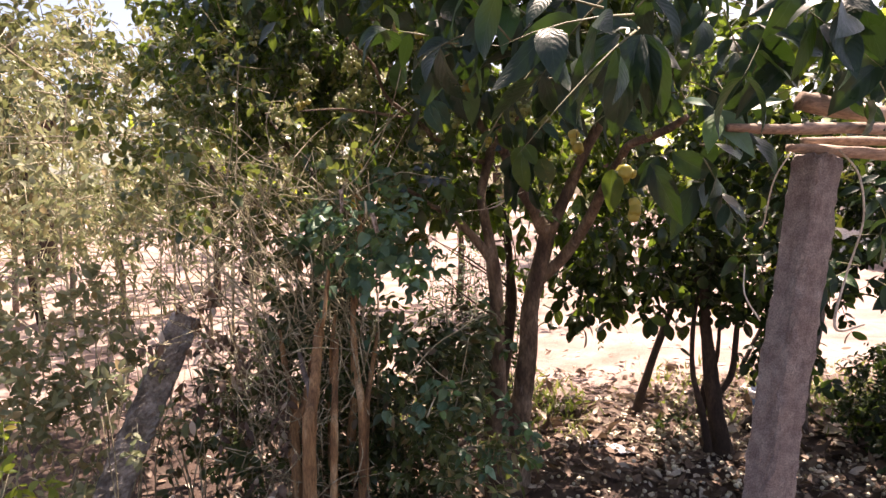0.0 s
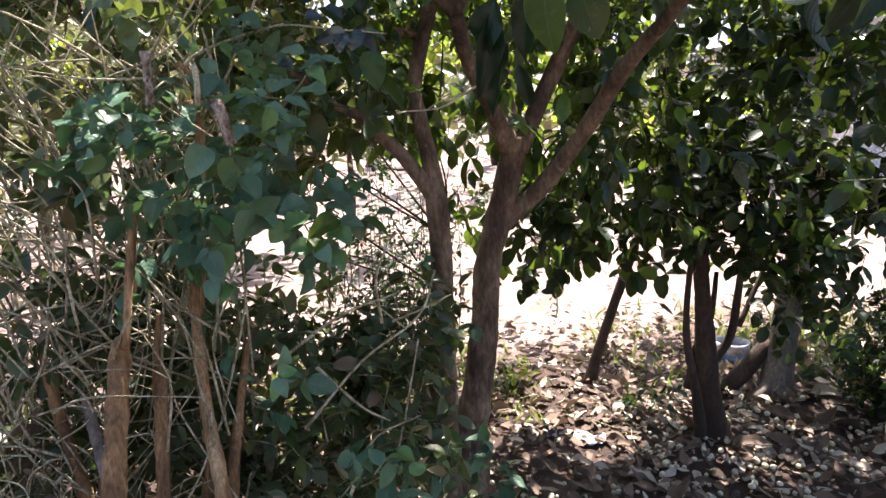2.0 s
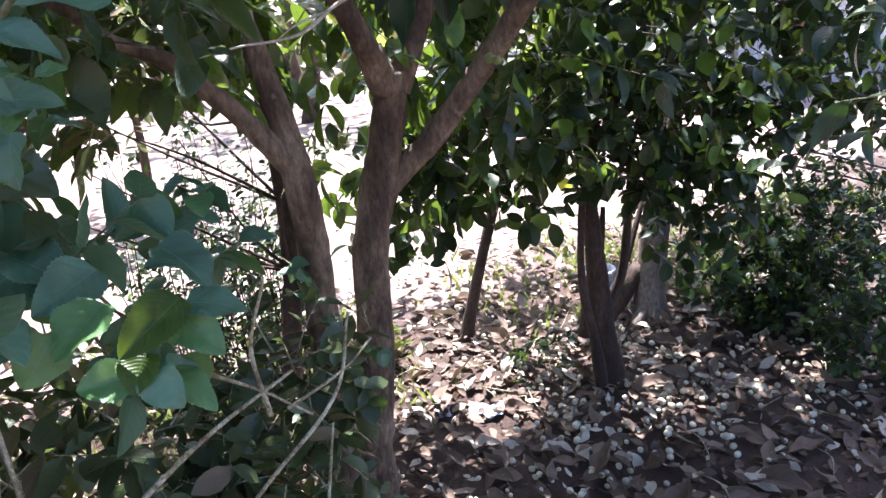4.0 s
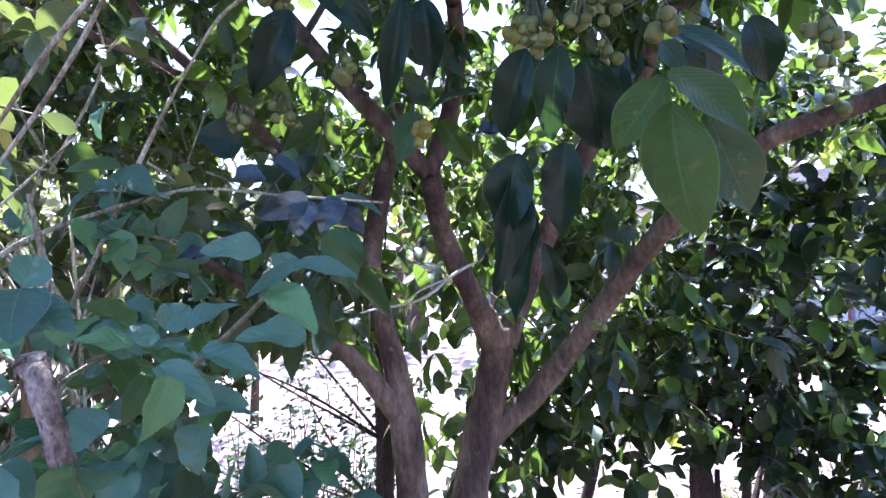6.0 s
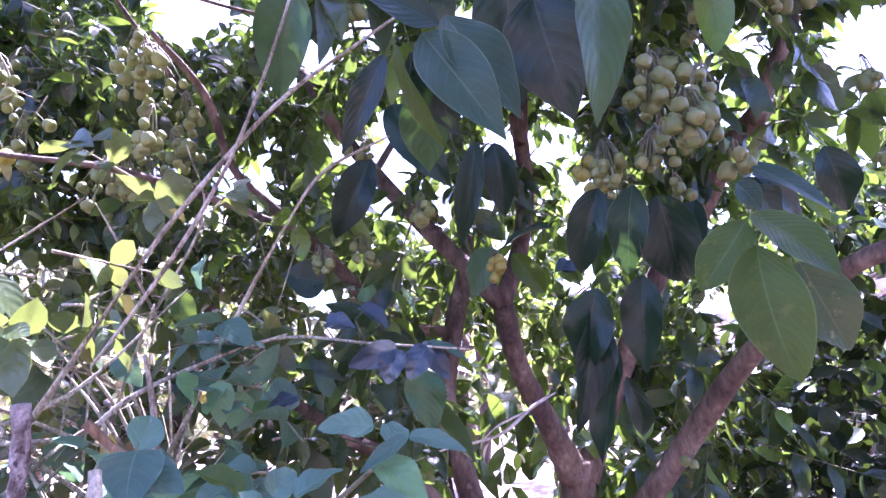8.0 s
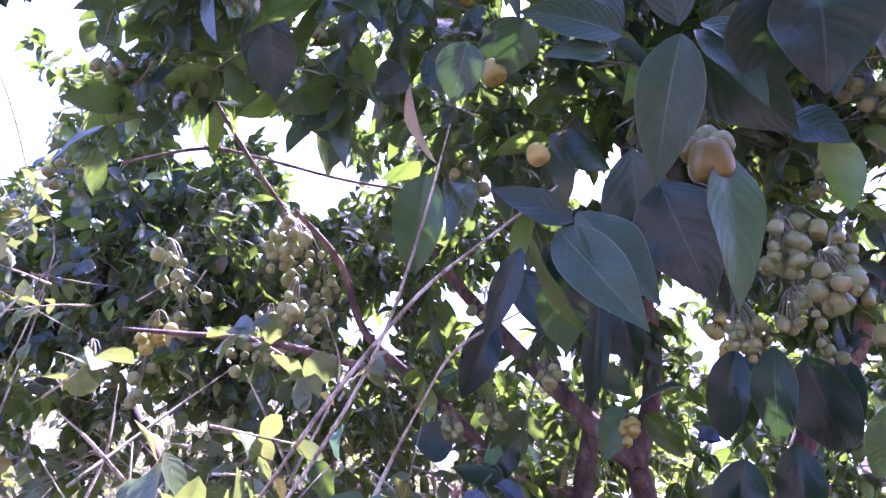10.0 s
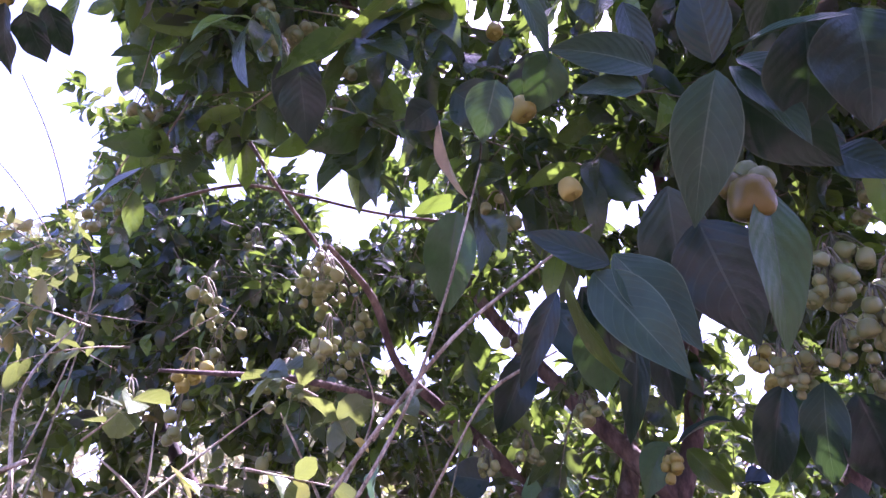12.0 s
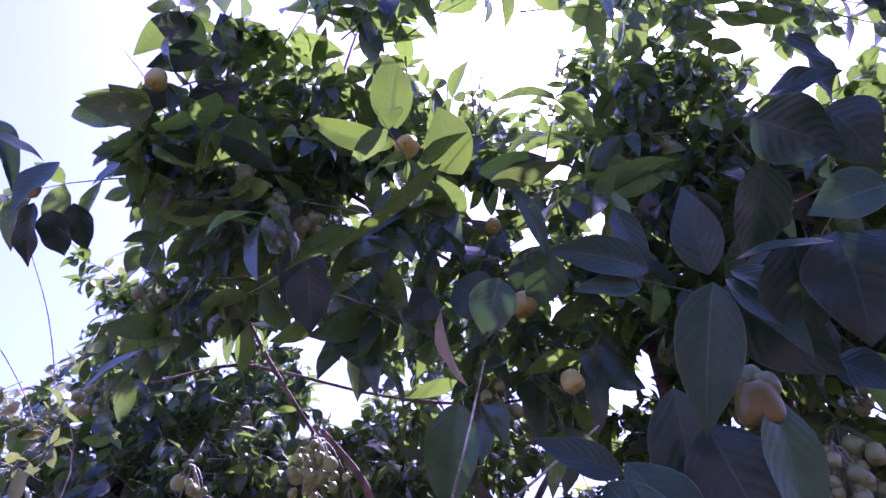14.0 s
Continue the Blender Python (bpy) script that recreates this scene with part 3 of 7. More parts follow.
# ---- ground ----
def ground_height(x, y):
    return 0.02 * np.sin(1.7 * x + 0.6) * np.cos(1.3 * y) + 0.012 * np.sin(5.1 * x + 2.2 * y) + 0.008 * np.cos(9.0 * y - 4.0 * x)


xs = np.concatenate([-np.geomspace(900, 9, 24), np.linspace(-8, 12, 134), np.geomspace(13, 900, 24)])
ys = np.concatenate([-np.geomspace(900, 5, 22), np.linspace(-4, 16, 134), np.geomspace(17, 1500, 26)])
gx, gy = np.meshgrid(xs, ys, indexing="ij")
gz = ground_height(gx, gy) * np.exp(-np.maximum(0, np.hypot(gx - 1, gy - 5) - 12) / 10)
ni, nj = gx.shape
ii, jj = np.meshgrid(np.arange(ni - 1), np.arange(nj - 1), indexing="ij")
quads = np.stack([ii * nj + jj, (ii + 1) * nj + jj, (ii + 1) * nj + jj + 1, ii * nj + jj + 1], -1).reshape(-1, 4)
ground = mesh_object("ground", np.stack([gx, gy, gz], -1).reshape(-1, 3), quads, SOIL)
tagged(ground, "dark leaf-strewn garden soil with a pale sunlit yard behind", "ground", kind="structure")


# ---- the rose apple tree ----
tree = thing("rose_apple_tree", (0.85, 4.0, 0.0), "brown forked rose apple tree with drooping leaves and fruit", "tree")
trunk = [(0.768, 4.1, 0.285, 0.093), (0.78, 4.08, 0.446, 0.07), (0.803, 4.06, 0.577, 0.059), (0.836, 4.05, 0.853, 0.052), (0.844, 4.04, 1.054, 0.048), (0.89, 4.03, 1.253, 0.047), (0.925, 4.0, 1.419, 0.044), (0.925, 3.97, 1.533, 0.041)]
trunk = [(trunk[0][0] - 0.03, trunk[0][1] + 0.02, -0.06, trunk[0][3] * 1.15)] + trunk
stem("trunk", trunk, BARK, tree, 14, 6, 0.05, 2)
stem("limb", [(0.916, 3.98, 1.489, 0.042), (0.839, 3.93, 1.618, 0.029), (0.744, 3.86, 1.757, 0.025), (0.68, 3.77, 1.892, 0.024)], BARK, tree, 12, 6, 0.05, 3)
stem("limb", [(0.681, 3.77, 1.89, 0.022), (0.588, 3.8, 2.009, 0.021), (0.517, 3.86, 2.114, 0.02), (0.43, 3.92, 2.25, 0.018), (0.339, 4.0, 2.416, 0.016), (0.275, 4.05, 2.574, 0.015)], BARK, tree, 12, 6, 0.05, 4)
stem("limb", [(0.679, 3.77, 1.89, 0.022), (0.724, 3.75, 2.013, 0.021), (0.746, 3.73, 2.163, 0.019), (0.725, 3.7, 2.316, 0.018), (0.721, 3.68, 2.248, 0.016), (0.717, 3.64, 2.429, 0.014), (0.702, 3.6, 2.684, 0.011)], BARK, tree, 12, 6, 0.05, 5)
stem("limb", [(0.945, 3.98, 1.48, 0.034), (1.052, 3.95, 1.723, 0.03), (1.138, 3.85, 1.961, 0.028), (1.246, 3.75, 2.144, 0.027), (1.25, 3.68, 2.234, 0.025), (1.326, 3.6, 2.333, 0.023), (1.208, 3.5, 2.266, 0.019), (1.323, 3.42, 2.548, 0.016), (1.402, 3.35, 2.793, 0.012)], BARK, tree, 12, 6, 0.05, 6)
stem("limb", [(0.9, 4.03, 1.22, 0.036), (0.949, 4.02, 1.268, 0.034), (1.017, 3.95, 1.352, 0.031), (1.099, 3.82, 1.522, 0.028), (1.14, 3.6, 1.726, 0.024), (1.147, 3.42, 1.819, 0.02), (1.149, 3.3, 1.878, 0.018), (1.216, 3.22, 1.908, 0.017), (1.264, 3.14, 1.934, 0.016), (1.295, 3.05, 1.966, 0.013)], BARK, tree, 14, 6, 0.04, 7)
second = [(0.647, 3.98, 0.386, 0.069), (0.647, 3.95, 0.562, 0.055), (0.649, 3.92, 0.805, 0.044), (0.645, 3.9, 0.996, 0.04), (0.642, 3.88, 1.174, 0.037), (0.624, 3.85, 1.331, 0.035), (0.61, 3.85, 1.447, 0.028), (0.586, 3.87, 1.582, 0.025), (0.579, 3.92, 1.702, 0.024), (0.635, 3.98, 1.896, 0.025), (0.665, 4.0, 1.979, 0.022), (0.707, 4.05, 2.118, 0.017)]
stem("trunk", [(second[0][0], second[0][1], -0.06, second[0][3] * 1.2)] + second, BARK, tree, 14, 6, 0.05, 8)
stem("limb", [(0.625, 3.85, 1.343, 0.028), (0.526, 3.83, 1.472, 0.022), (0.442, 3.8, 1.558, 0.019), (0.385, 3.78, 1.606, 0.016), (0.31, 3.74, 1.637, 0.013), (0.265, 3.68, 1.677, 0.012), (0.196, 3.6, 1.719, 0.008)], BARK, tree, 10, 6, 0.05, 9)
stem("limb", [(0.627, 3.98, 1.854, 0.0145), (0.454, 3.92, 1.882, 0.0153), (0.32, 3.82, 1.995, 0.0153), (0.198, 3.76, 2.092, 0.0119), (0.11, 3.7, 2.165, 0.0085), (0.058, 3.66, 2.298, 0.0085), (-0.033, 3.6, 2.389, 0.0051)], BARK, tree, 10, 6, 0.05, 10)
stem("limb", [(0.208, 3.75, 2.062, 0.0077), (0.074, 3.6, 2.071, 0.0063), (-0.016, 3.5, 2.07, 0.0063), (-0.089, 3.46, 2.074, 0.0049), (-0.162, 3.42, 2.067, 0.0042), (-0.237, 3.35, 2.053, 0.0028)], BARK, tree, 10, 6, 0.05, 11)
stem("limb", [(0.509, 3.808, 2.584, 0.0036), (0.311, 3.745, 2.525, 0.0042), (0.084, 3.682, 2.511, 0.0036), (-0.116, 3.640, 2.539, 0.0036), (-0.235, 3.614, 2.544, 0.0042), (-0.371, 3.554, 2.465, 0.0030)], BARK, tree, 8, 5, 0.05, 12)
stem("limb", [(0.006, 3.775, 2.358, 0.0048), (-0.112, 3.640, 2.488, 0.0042), (-0.195, 3.567, 2.601, 0.0042), (-0.242, 3.515, 2.684, 0.0030), (-0.283, 3.465, 2.815, 0.0018)], BARK, tree, 8, 5, 0.05, 13)
stem("limb", [(0.452, 3.506, 2.705, 0.0036), (0.239, 3.443, 2.698, 0.0042), (0.014, 3.383, 2.837, 0.0054), (-0.082, 3.347, 2.822, 0.0048), (-0.224, 3.318, 2.771, 0.0036), (-0.331, 3.290, 2.676, 0.0024)], BARK, tree, 8, 5, 0.05, 14)
stem("limb", [(0.014, 3.383, 2.837, 0.0048), (-0.058, 3.433, 3.085, 0.0048), (-0.057, 3.490, 3.488, 0.0048), (-0.011, 3.552, 4.002, 0.0036)], BARK, tree, 8, 5, 0.05, 15)
stem("limb", [(-0.082, 3.347, 2.822, 0.0042), (-0.248, 3.318, 2.845, 0.0030), (-0.373, 3.312, 2.943, 0.0024), (-0.507, 3.328, 3.168, 0.0012), (-0.596, 3.335, 3.298, 0.0006)], BARK, tree, 8, 5, 0.05, 16)

crown = Foliage("long", 6, 3, 11)
SM = dict(leaf=0.085, ratio=0.45, pairs=4, droop=0.8, hang=0.6, thick=0.0018)
J = dict(leaf=0.11, ratio=0.42, pairs=4, droop=0.8, hang=0.75, thick=0.0022)
# upper crown over the end of the walk
crown.fill((-0.174, 3.194, 2.940), 0.112, 24, **J)
crown.fill((-0.330, 3.278, 2.782), 0.102, 24, **J)
crown.fill((0.009, 3.165, 3.032), 0.134, 24, **J)
crown.fill((0.231, 3.137, 3.117), 0.177, 17, **J)
crown.fill((-0.060, 3.331, 2.613), 0.174, 26, **J)
crown.fill((-0.271, 3.362, 2.677), 0.159, 24, **J)
crown.fill((0.258, 3.244, 2.604), 0.157, 20, **J)
crown.fill((0.788, 3.284, 3.270), 0.193, 17, **J)
crown.fill((0.982, 3.150, 3.252), 0.167, 15, **J)
crown.fill((0.789, 3.174, 2.858), 0.177, 18, **J)
crown.fill((0.912, 3.117, 2.681), 0.178, 26, **J)
crown.fill((0.442, 3.367, 2.516), 0.153, 24, **J)
crown.fill((0.847, 3.338, 2.428), 0.209, 30, **J)
crown.fill((-0.465, 4.013, 2.862), 0.182, 30, **SM)
crown.fill((-0.645, 4.269, 2.736), 0.209, 24, **SM)
crown.fill((-0.401, 4.264, 2.717), 0.157, 24, **SM)
crown.fill((0.258, 4.206, 2.711), 0.157, 22, **SM)
crown.fill((0.367, 4.149, 2.612), 0.199, 22, **SM)
# middle crown
crown.fill((-0.746, 4.231, 3.029), 0.296, 10, **SM)
crown.fill((-0.642, 4.401, 2.578), 0.314, 16, **SM)
crown.fill((-0.31, 4.403, 2.5), 0.227, 16, **SM)
crown.fill((0.269, 4.284, 2.461), 0.174, 10, **SM)
crown.fill((-0.429, 4.58, 2.152), 0.314, 26, **SM)
crown.fill((-0.003, 4.487, 2.135), 0.279, 22, **SM)
crown.fill((0.387, 4.389, 2.152), 0.244, 14, **SM)
crown.fill((0.308, 3.762, 2.718), 0.209, 4, **J)
crown.fill((0.532, 3.796, 2.158), 0.17, 4, **J)
crown.fill((0.913, 3.692, 2.191), 0.17, 4, **J)
crown.fill((1.239, 3.467, 2.539), 0.196, 4, **J)
crown.fill((1.294, 3.561, 2.16), 0.164, 6, **J)
crown.fill((0.55, 4.171, 2.306), 0.188, 6, **SM)
crown.fill((1.04, 3.986, 2.385), 0.204, 6, **SM)
crown.fill((1.747, 3.741, 2.279), 0.188, 6, **SM)
crown.fill((0.785, 4.09, 1.711), 0.214, 8, **J)
crown.fill((0.434, 4.156, 1.789), 0.207, 8, **J)
crown.fill((1.283, 4.3, 1.55), 0.275, 11, **J)
crown.fill((1.432, 4.41, 1.341), 0.301, 20, **J)
crown.fill((0.459, 4.227, 1.685), 0.195, 9, **J)
crown.fill((0.528, 4.328, 1.772), 0.163, 14, **J)
crown.fill((0.825, 4.436, 1.511), 0.262, 12, **J)
crown.fill((0.305, 3.703, 1.685), 0.134, 10, **J)
crown.fill((1.137, 4.027, 1.794), 0.153, 10, **J)
crown.fill((1.442, 4.036, 1.678), 0.173, 12, **J)
crown.fill((1.273, 4.273, 1.86), 0.165, 10, **J)
crown.fill((1.572, 4.297, 1.606), 0.153, 8, **J)
crown.fill((1.307, 4.355, 1.26), 0.183, 12, **J)
crown.fill((1.62, 4.446, 1.458), 0.216, 12, **J)
crown.fill((1.095, 4.358, 1.953), 0.202, 12, **J)
crown.fill((0.194, 3.833, 1.832), 0.14, 9, **J)
crown.fill((0.465, 4.067, 1.733), 0.214, 16, **J)
crown.fill((0.432, 4.143, 1.423), 0.188, 14, **J)
crown.fill((1.371, 4.208, 1.394), 0.226, 14, **J)
crown.fill((-0.942, 4.606, 2.401), 0.238, 34, **SM)
crown.fill((-0.588, 4.671, 2.399), 0.268, 56, **SM)
crown.fill((-0.15, 4.627, 2.364), 0.249, 50, **SM)
crown.fill((0.27, 4.547, 2.397), 0.23, 44, **SM)
crown.fill((0.609, 4.59, 2.237), 0.23, 40, **SM)
crown.fill((0.99, 4.551, 2.206), 0.211, 36, **SM)
crown.fill((-1.121, 4.529, 2.614), 0.211, 26, **SM)
crown.fill((0.066, 4.478, 2.580), 0.211, 28, **SM)
crown.fill((-0.496, 4.616, 2.598), 0.261, 30, **SM)
crown.fill((1.408, 4.509, 2.172), 0.23, 30, **SM)
crown.fill((1.677, 4.423, 2.452), 0.241, 22, **SM)
crown.fill((1.334, 4.554, 2.515), 0.23, 20, **SM)
crown.fill((0.479, 4.670, 2.606), 0.23, 22, **SM)
crown.fill((0.92, 4.574, 2.585), 0.23, 20, **SM)
crown.fill((-0.938, 4.655, 2.576), 0.241, 22, **SM)
crown.fill((0.111, 3.335, 2.977), 0.157, 18, **J)
crown.fill((0.362, 3.364, 3.068), 0.139, 12, **J)
crown.fill((0.180, 3.673, 2.882), 0.178, 26, **SM)
crown.fill((0.410, 3.908, 2.735), 0.188, 24, **SM)
crown.fill((0.851, 3.938, 2.651), 0.22, 34, **SM)
crown.fill((0.756, 3.603, 2.899), 0.178, 22, **SM)
crown.fill((1.125, 3.569, 2.899), 0.207, 28, **SM)
crown.fill((1.268, 3.777, 2.482), 0.222, 34, **SM)
crown.fill((0.635, 4.113, 2.55), 0.232, 34, **SM)
crown.fill((-0.004, 4.425, 2.638), 0.256, 30, **SM)
crown.fill((-0.441, 4.468, 2.636), 0.256, 20, **SM)
crown.fill((-0.806, 4.505, 2.633), 0.22, 12, **SM)
crown.fill((0.637, 3.929, 2.885), 0.199, 18, **SM)
crown.fill((0.240, 3.978, 2.839), 0.182, 14, **SM)
crown.fill((0.241, 3.619, 1.988), 0.07, 7, **SM)
crown.fill((0.049, 3.735, 2.065), 0.094, 9, **SM)
crown.fill((0.34, 3.647, 1.881), 0.063, 5, **SM)
crown.fill((-0.082, 3.794, 1.938), 0.094, 9, **SM)
crown.fill((0.469, 3.674, 2.23), 0.068, 5, **SM)
crown.fill((0.746, 3.573, 2.236), 0.068, 5, **SM)
crown.fill((1.173, 3.589, 3.796), 0.301, 24, **SM)
crown.fill((1.419, 3.665, 3.526), 0.268, 24, **SM)
crown.fill((0.902, 3.830, 3.544), 0.221, 16, **SM)
crown.fill((1.237, 3.793, 3.242), 0.238, 22, **SM)
crown.fill((1.536, 3.451, 3.610), 0.22, 18, **SM)
crown.fill((-1.060, 4.585, 2.722), 0.211, 16, **SM)
crown.fill((-0.934, 4.592, 2.223), 0.192, 24, **SM)
crown.fill((-0.537, 4.57, 2.161), 0.192, 24, **SM)
# small far sprays beyond the limbs
crown.fill((-0.755, 4.470, 2.981), 0.249, 8, **SM)
crown.fill((0.539, 4.521, 2.647), 0.221, 10, **SM)
crown.fill((1.552, 4.158, 2.573), 0.23, 8, **SM)
# the crown goes on above and behind, out of sight, and shades the walk
for k in range(7):
    a = k * 2.4
    crown.fill((1.15 + 0.75 * math.cos(a) * (0.3 + 0.7 * (k % 4) / 3), 3.95 + 0.75 * math.sin(a) * (0.3 + 0.7 * (k % 5) / 4), 3.0 + 0.3 * math.sin(k * 1.7)), 0.3, 12, **J)
# inner layers that close the crown between the sky holes
fan = np.random.default_rng(13)
for up_from, up_to, turn_from, turn_to, near, far, count, size in ((20, 54, -24, 50, 1.35, 2.0, 130, 17), (2, 36, -9, 50, 1.8, 2.5, 82, 15), (18, 50, -26, 8, 2.4, 3.1, 70, 22)):
    for k in range(count):
        rise = radians(up_from + (up_to - up_from) * ((k * 0.618) % 1.0))
        turn_ = radians(turn_from + (turn_to - turn_from) * ((k + 0.5) / count)) + fan.normal(0, 0.03)
        d = fan.uniform(near, far)
        c = UNDER + d * np.array([math.sin(turn_) * math.cos(rise), math.cos(turn_) * math.cos(rise), math.sin(rise)])
        crown.fill(c, 0.17 if far < 3 else 0.24, size, **dict(SM, leaf=0.06 if far < 3 else 0.075, pairs=5))
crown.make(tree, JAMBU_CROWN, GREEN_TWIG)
# boughs that hang over the start of the walk
bough = Foliage("long", 6, 3, 12)
bough.fill((0.317, 2.143, 2.083), 0.135, 14, **J)
bough.fill((0.473, 2.088, 2.093), 0.118, 12, **J)
bough.fill((0.626, 2.181, 2.075), 0.098, 6, **J)
bough.fill((1.018, 2.45, 1.844), 0.149, 10, **J)
bough.fill((1.257, 2.464, 2.12), 0.248, 16, **J)
bough.fill((1.589, 2.556, 2.154), 0.262, 14, **J)
bough.fill((1.991, 3.087, 1.459), 0.227, 12, **J)
# unseen leaf clumps above the walk, added to shade the near leaves
for x, y, z in ((0.7, 1.85, 2.7), (1.3, 2.1, 2.65), (0.3, 2.1, 2.85), (0.75, 2.3, 2.95), (1.2, 2.6, 2.95), (0.1, 1.75, 2.9), (1.0, 1.6, 2.9), (-0.1, 2.4, 3.05)):
    bough.fill((x, y, z), 0.28, 15, **J)
for c, r, k in (((1.0, 1.95, 2.1), 0.11, 6), ((1.2, 1.95, 2.15), 0.12, 6), ((0.62, 1.6, 1.98), 0.08, 7), ((0.52, 2.05, 2.0), 0.10, 8), ((0.95, 2.3, 2.0), 0.12, 8)):
    bough.fill(c, r, k, leaf=0.12, ratio=0.38, pairs=3, droop=0.9, hang=0.9, thick=0.002)
bough.make(tree, JAMBU, GREEN_TWIG)

# single leaves close to the walk
def jl(args, material=None, droop=0.35, fold=0.2, shape="oval", wave=0.035):
    shape = "lance" if shape == "oval" else shape
    if shape == "long" and wave < 0.1:
        droop, fold, wave = droop * 2.1, fold * 1.7 + 0.08, 0.10
    return single_leaf(*args, material or JAMBU, tree, droop, fold, shape, wave)


jl(((0.640, 2.959, 1.829), (0.619, 2.945, 1.695), 0.074, (-0.51, -0.86, 0.02)), JAMBU_YOUNG, 0.35, 0.22, "ovate", 0.03)
jl(((0.648, 2.969, 1.865), (0.683, 2.895, 1.800), 0.054, (-0.17, -0.92, 0.35)), JAMBU_YOUNG, 0.35, 0.25, "ovate", 0.03)
jl(((0.645, 2.973, 1.859), (0.602, 3.001, 1.789), 0.052, (-0.77, -0.64, 0.04)), JAMBU_YOUNG, 0.35, 0.25, "ovate", 0.03)
jl(((0.711, 2.980, 1.816), (0.739, 2.965, 1.717), 0.076, (-0.24, -0.94, -0.24)), JAMBU_SPOT, 0.25, 0.15, "ovate", 0.03)
jl(((0.700, 3.039, 1.925), (0.725, 3.029, 1.892), 0.036, (-0.28, -0.87, 0.39)), JAMBU_SKYLIT, 0.3, 0.2, "oval", 0.03)
jl(((0.737, 3.050, 1.951), (0.780, 2.973, 1.885), 0.039, (-0.26, -0.82, 0.51)), JAMBU_SKYLIT, 0.4, 0.25, "oval", 0.03)
jl(((0.695, 3.241, 1.991), (0.658, 3.246, 1.857), 0.062, (-0.34, -0.58, 0.74)), JAMBU_SKYLIT, 0.5, 0.15, "long")
jl(((0.658, 3.276, 1.997), (0.601, 3.287, 1.869), 0.06, (-0.47, -0.85, 0.24)), JAMBU, 0.6, 0.3, "long")
jl(((0.68, 3.289, 1.994), (0.655, 3.29, 1.862), 0.043, (-0.51, -0.86, -0.05)), JAMBU, 0.5, 0.4, "long")
jl(((0.729, 3.231, 1.973), (0.749, 3.217, 1.827), 0.086, (-0.55, -0.75, 0.36)), JAMBU, 0.6, 0.3, "long")
jl(((0.799, 3.238, 1.97), (0.752, 3.246, 1.846), 0.059, (-0.6, -0.8, -0.03)), JAMBU, 0.5, 0.35, "long")
jl(((0.84, 3.187, 2.011), (0.945, 3.125, 1.925), 0.061, (-0.51, -0.51, 0.69)), JAMBU, 0.5, 0.2, "long")
jl(((0.829, 3.173, 1.98), (0.884, 3.137, 1.918), 0.048, (-0.55, -0.57, 0.6)), JAMBU, 0.4, 0.2, "long")
jl(((0.986, 3.164, 2.036), (1.002, 3.147, 1.93), 0.061, (-0.66, -0.57, 0.48)), JAMBU, 0.5, 0.2, "long")
jl(((0.661, 3.321, 1.849), (0.616, 3.328, 1.722), 0.076, (-0.47, -0.88, -0.01)), JAMBU, 0.8, 0.5, "long", 0.14)
jl(((0.666, 3.341, 1.837), (0.63, 3.332, 1.628), 0.061, (0.08, -0.98, 0.19)), JAMBU, 0.5, 0.7, "long", 0.16)
jl(((0.738, 3.312, 1.868), (0.72, 3.313, 1.713), 0.069, (-0.54, -0.84, -0.01)), JAMBU, 0.2, 0.2, "long")
jl(((0.699, 3.348, 1.757), (0.647, 3.352, 1.579), 0.053, (-0.8, -0.59, 0.11)), JAMBU, 0.6, 0.6, "long", 0.16)
jl(((0.369, 3.395, 2.173), (0.409, 3.341, 2.025), 0.075, (-0.23, -0.97, -0.12)), JAMBU, 0.4, 0.3, "long")
jl(((0.527, 3.448, 2.138), (0.498, 3.456, 1.948), 0.049, (-0.32, -0.94, -0.14)), JAMBU, 0.4, 0.4, "long")
jl(((0.565, 3.455, 2.14), (0.575, 3.443, 2.006), 0.06, (-0.36, -0.92, -0.16)), JAMBU, 0.4, 0.3, "long")
jl(((0.358, 3.562, 2.14), (0.289, 3.548, 1.995), 0.071, (-0.13, -0.99, 0.07)), JAMBU, 0.5, 0.3, "long")
jl(((0.282, 3.664, 1.926), (0.204, 3.637, 1.94), 0.077, (-0.06, -1.0, -0.01)), JAMBU, 0.5, 0.2, "oval")
jl(((0.606, 3.595, 1.977), (0.532, 3.598, 1.9), 0.065, (-0.32, -0.94, 0.09)), JAMBU, 0.5, 0.2, "oval")
jl(((0.636, 3.586, 1.964), (0.683, 3.545, 1.88), 0.048, (-0.4, -0.92, 0.0)), JAMBU_YOUNG, 0.5, 0.3, "long")
jl(((0.693, 3.509, 1.995), (0.58, 3.496, 2.002), 0.025, (-0.25, -0.56, 0.79)), JAMBU, 0.5, 0.4, "long")
jl(((0.747, 3.41, 1.714), (0.777, 3.389, 1.598), 0.04, (-0.47, -0.76, 0.46)), JAMBU, 0.6, 0.3, "long")
jl(((0.166, 3.154, 2.390), (0.126, 3.155, 2.350), 0.054, (0.01, -0.85, -0.53)), JAMBU, 0.4, 0.2, "oval")
jl(((0.196, 3.179, 2.224), (0.171, 3.221, 2.087), 0.074, (-0.07, -0.88, -0.47)), JAMBU, 0.3, 0.3, "long")
jl(((0.175, 3.166, 2.374), (0.196, 3.258, 2.273), 0.026, (-0.84, -0.58, -0.07)), PALE_LEAF, 0.3, 0.5, "long")
jl(((0.305, 2.913, 2.013), (0.228, 2.899, 2.039), 0.034, (-0.06, -1.00, -0.01)), JAMBU, 0.3, 0.2, "oval", 0.04)
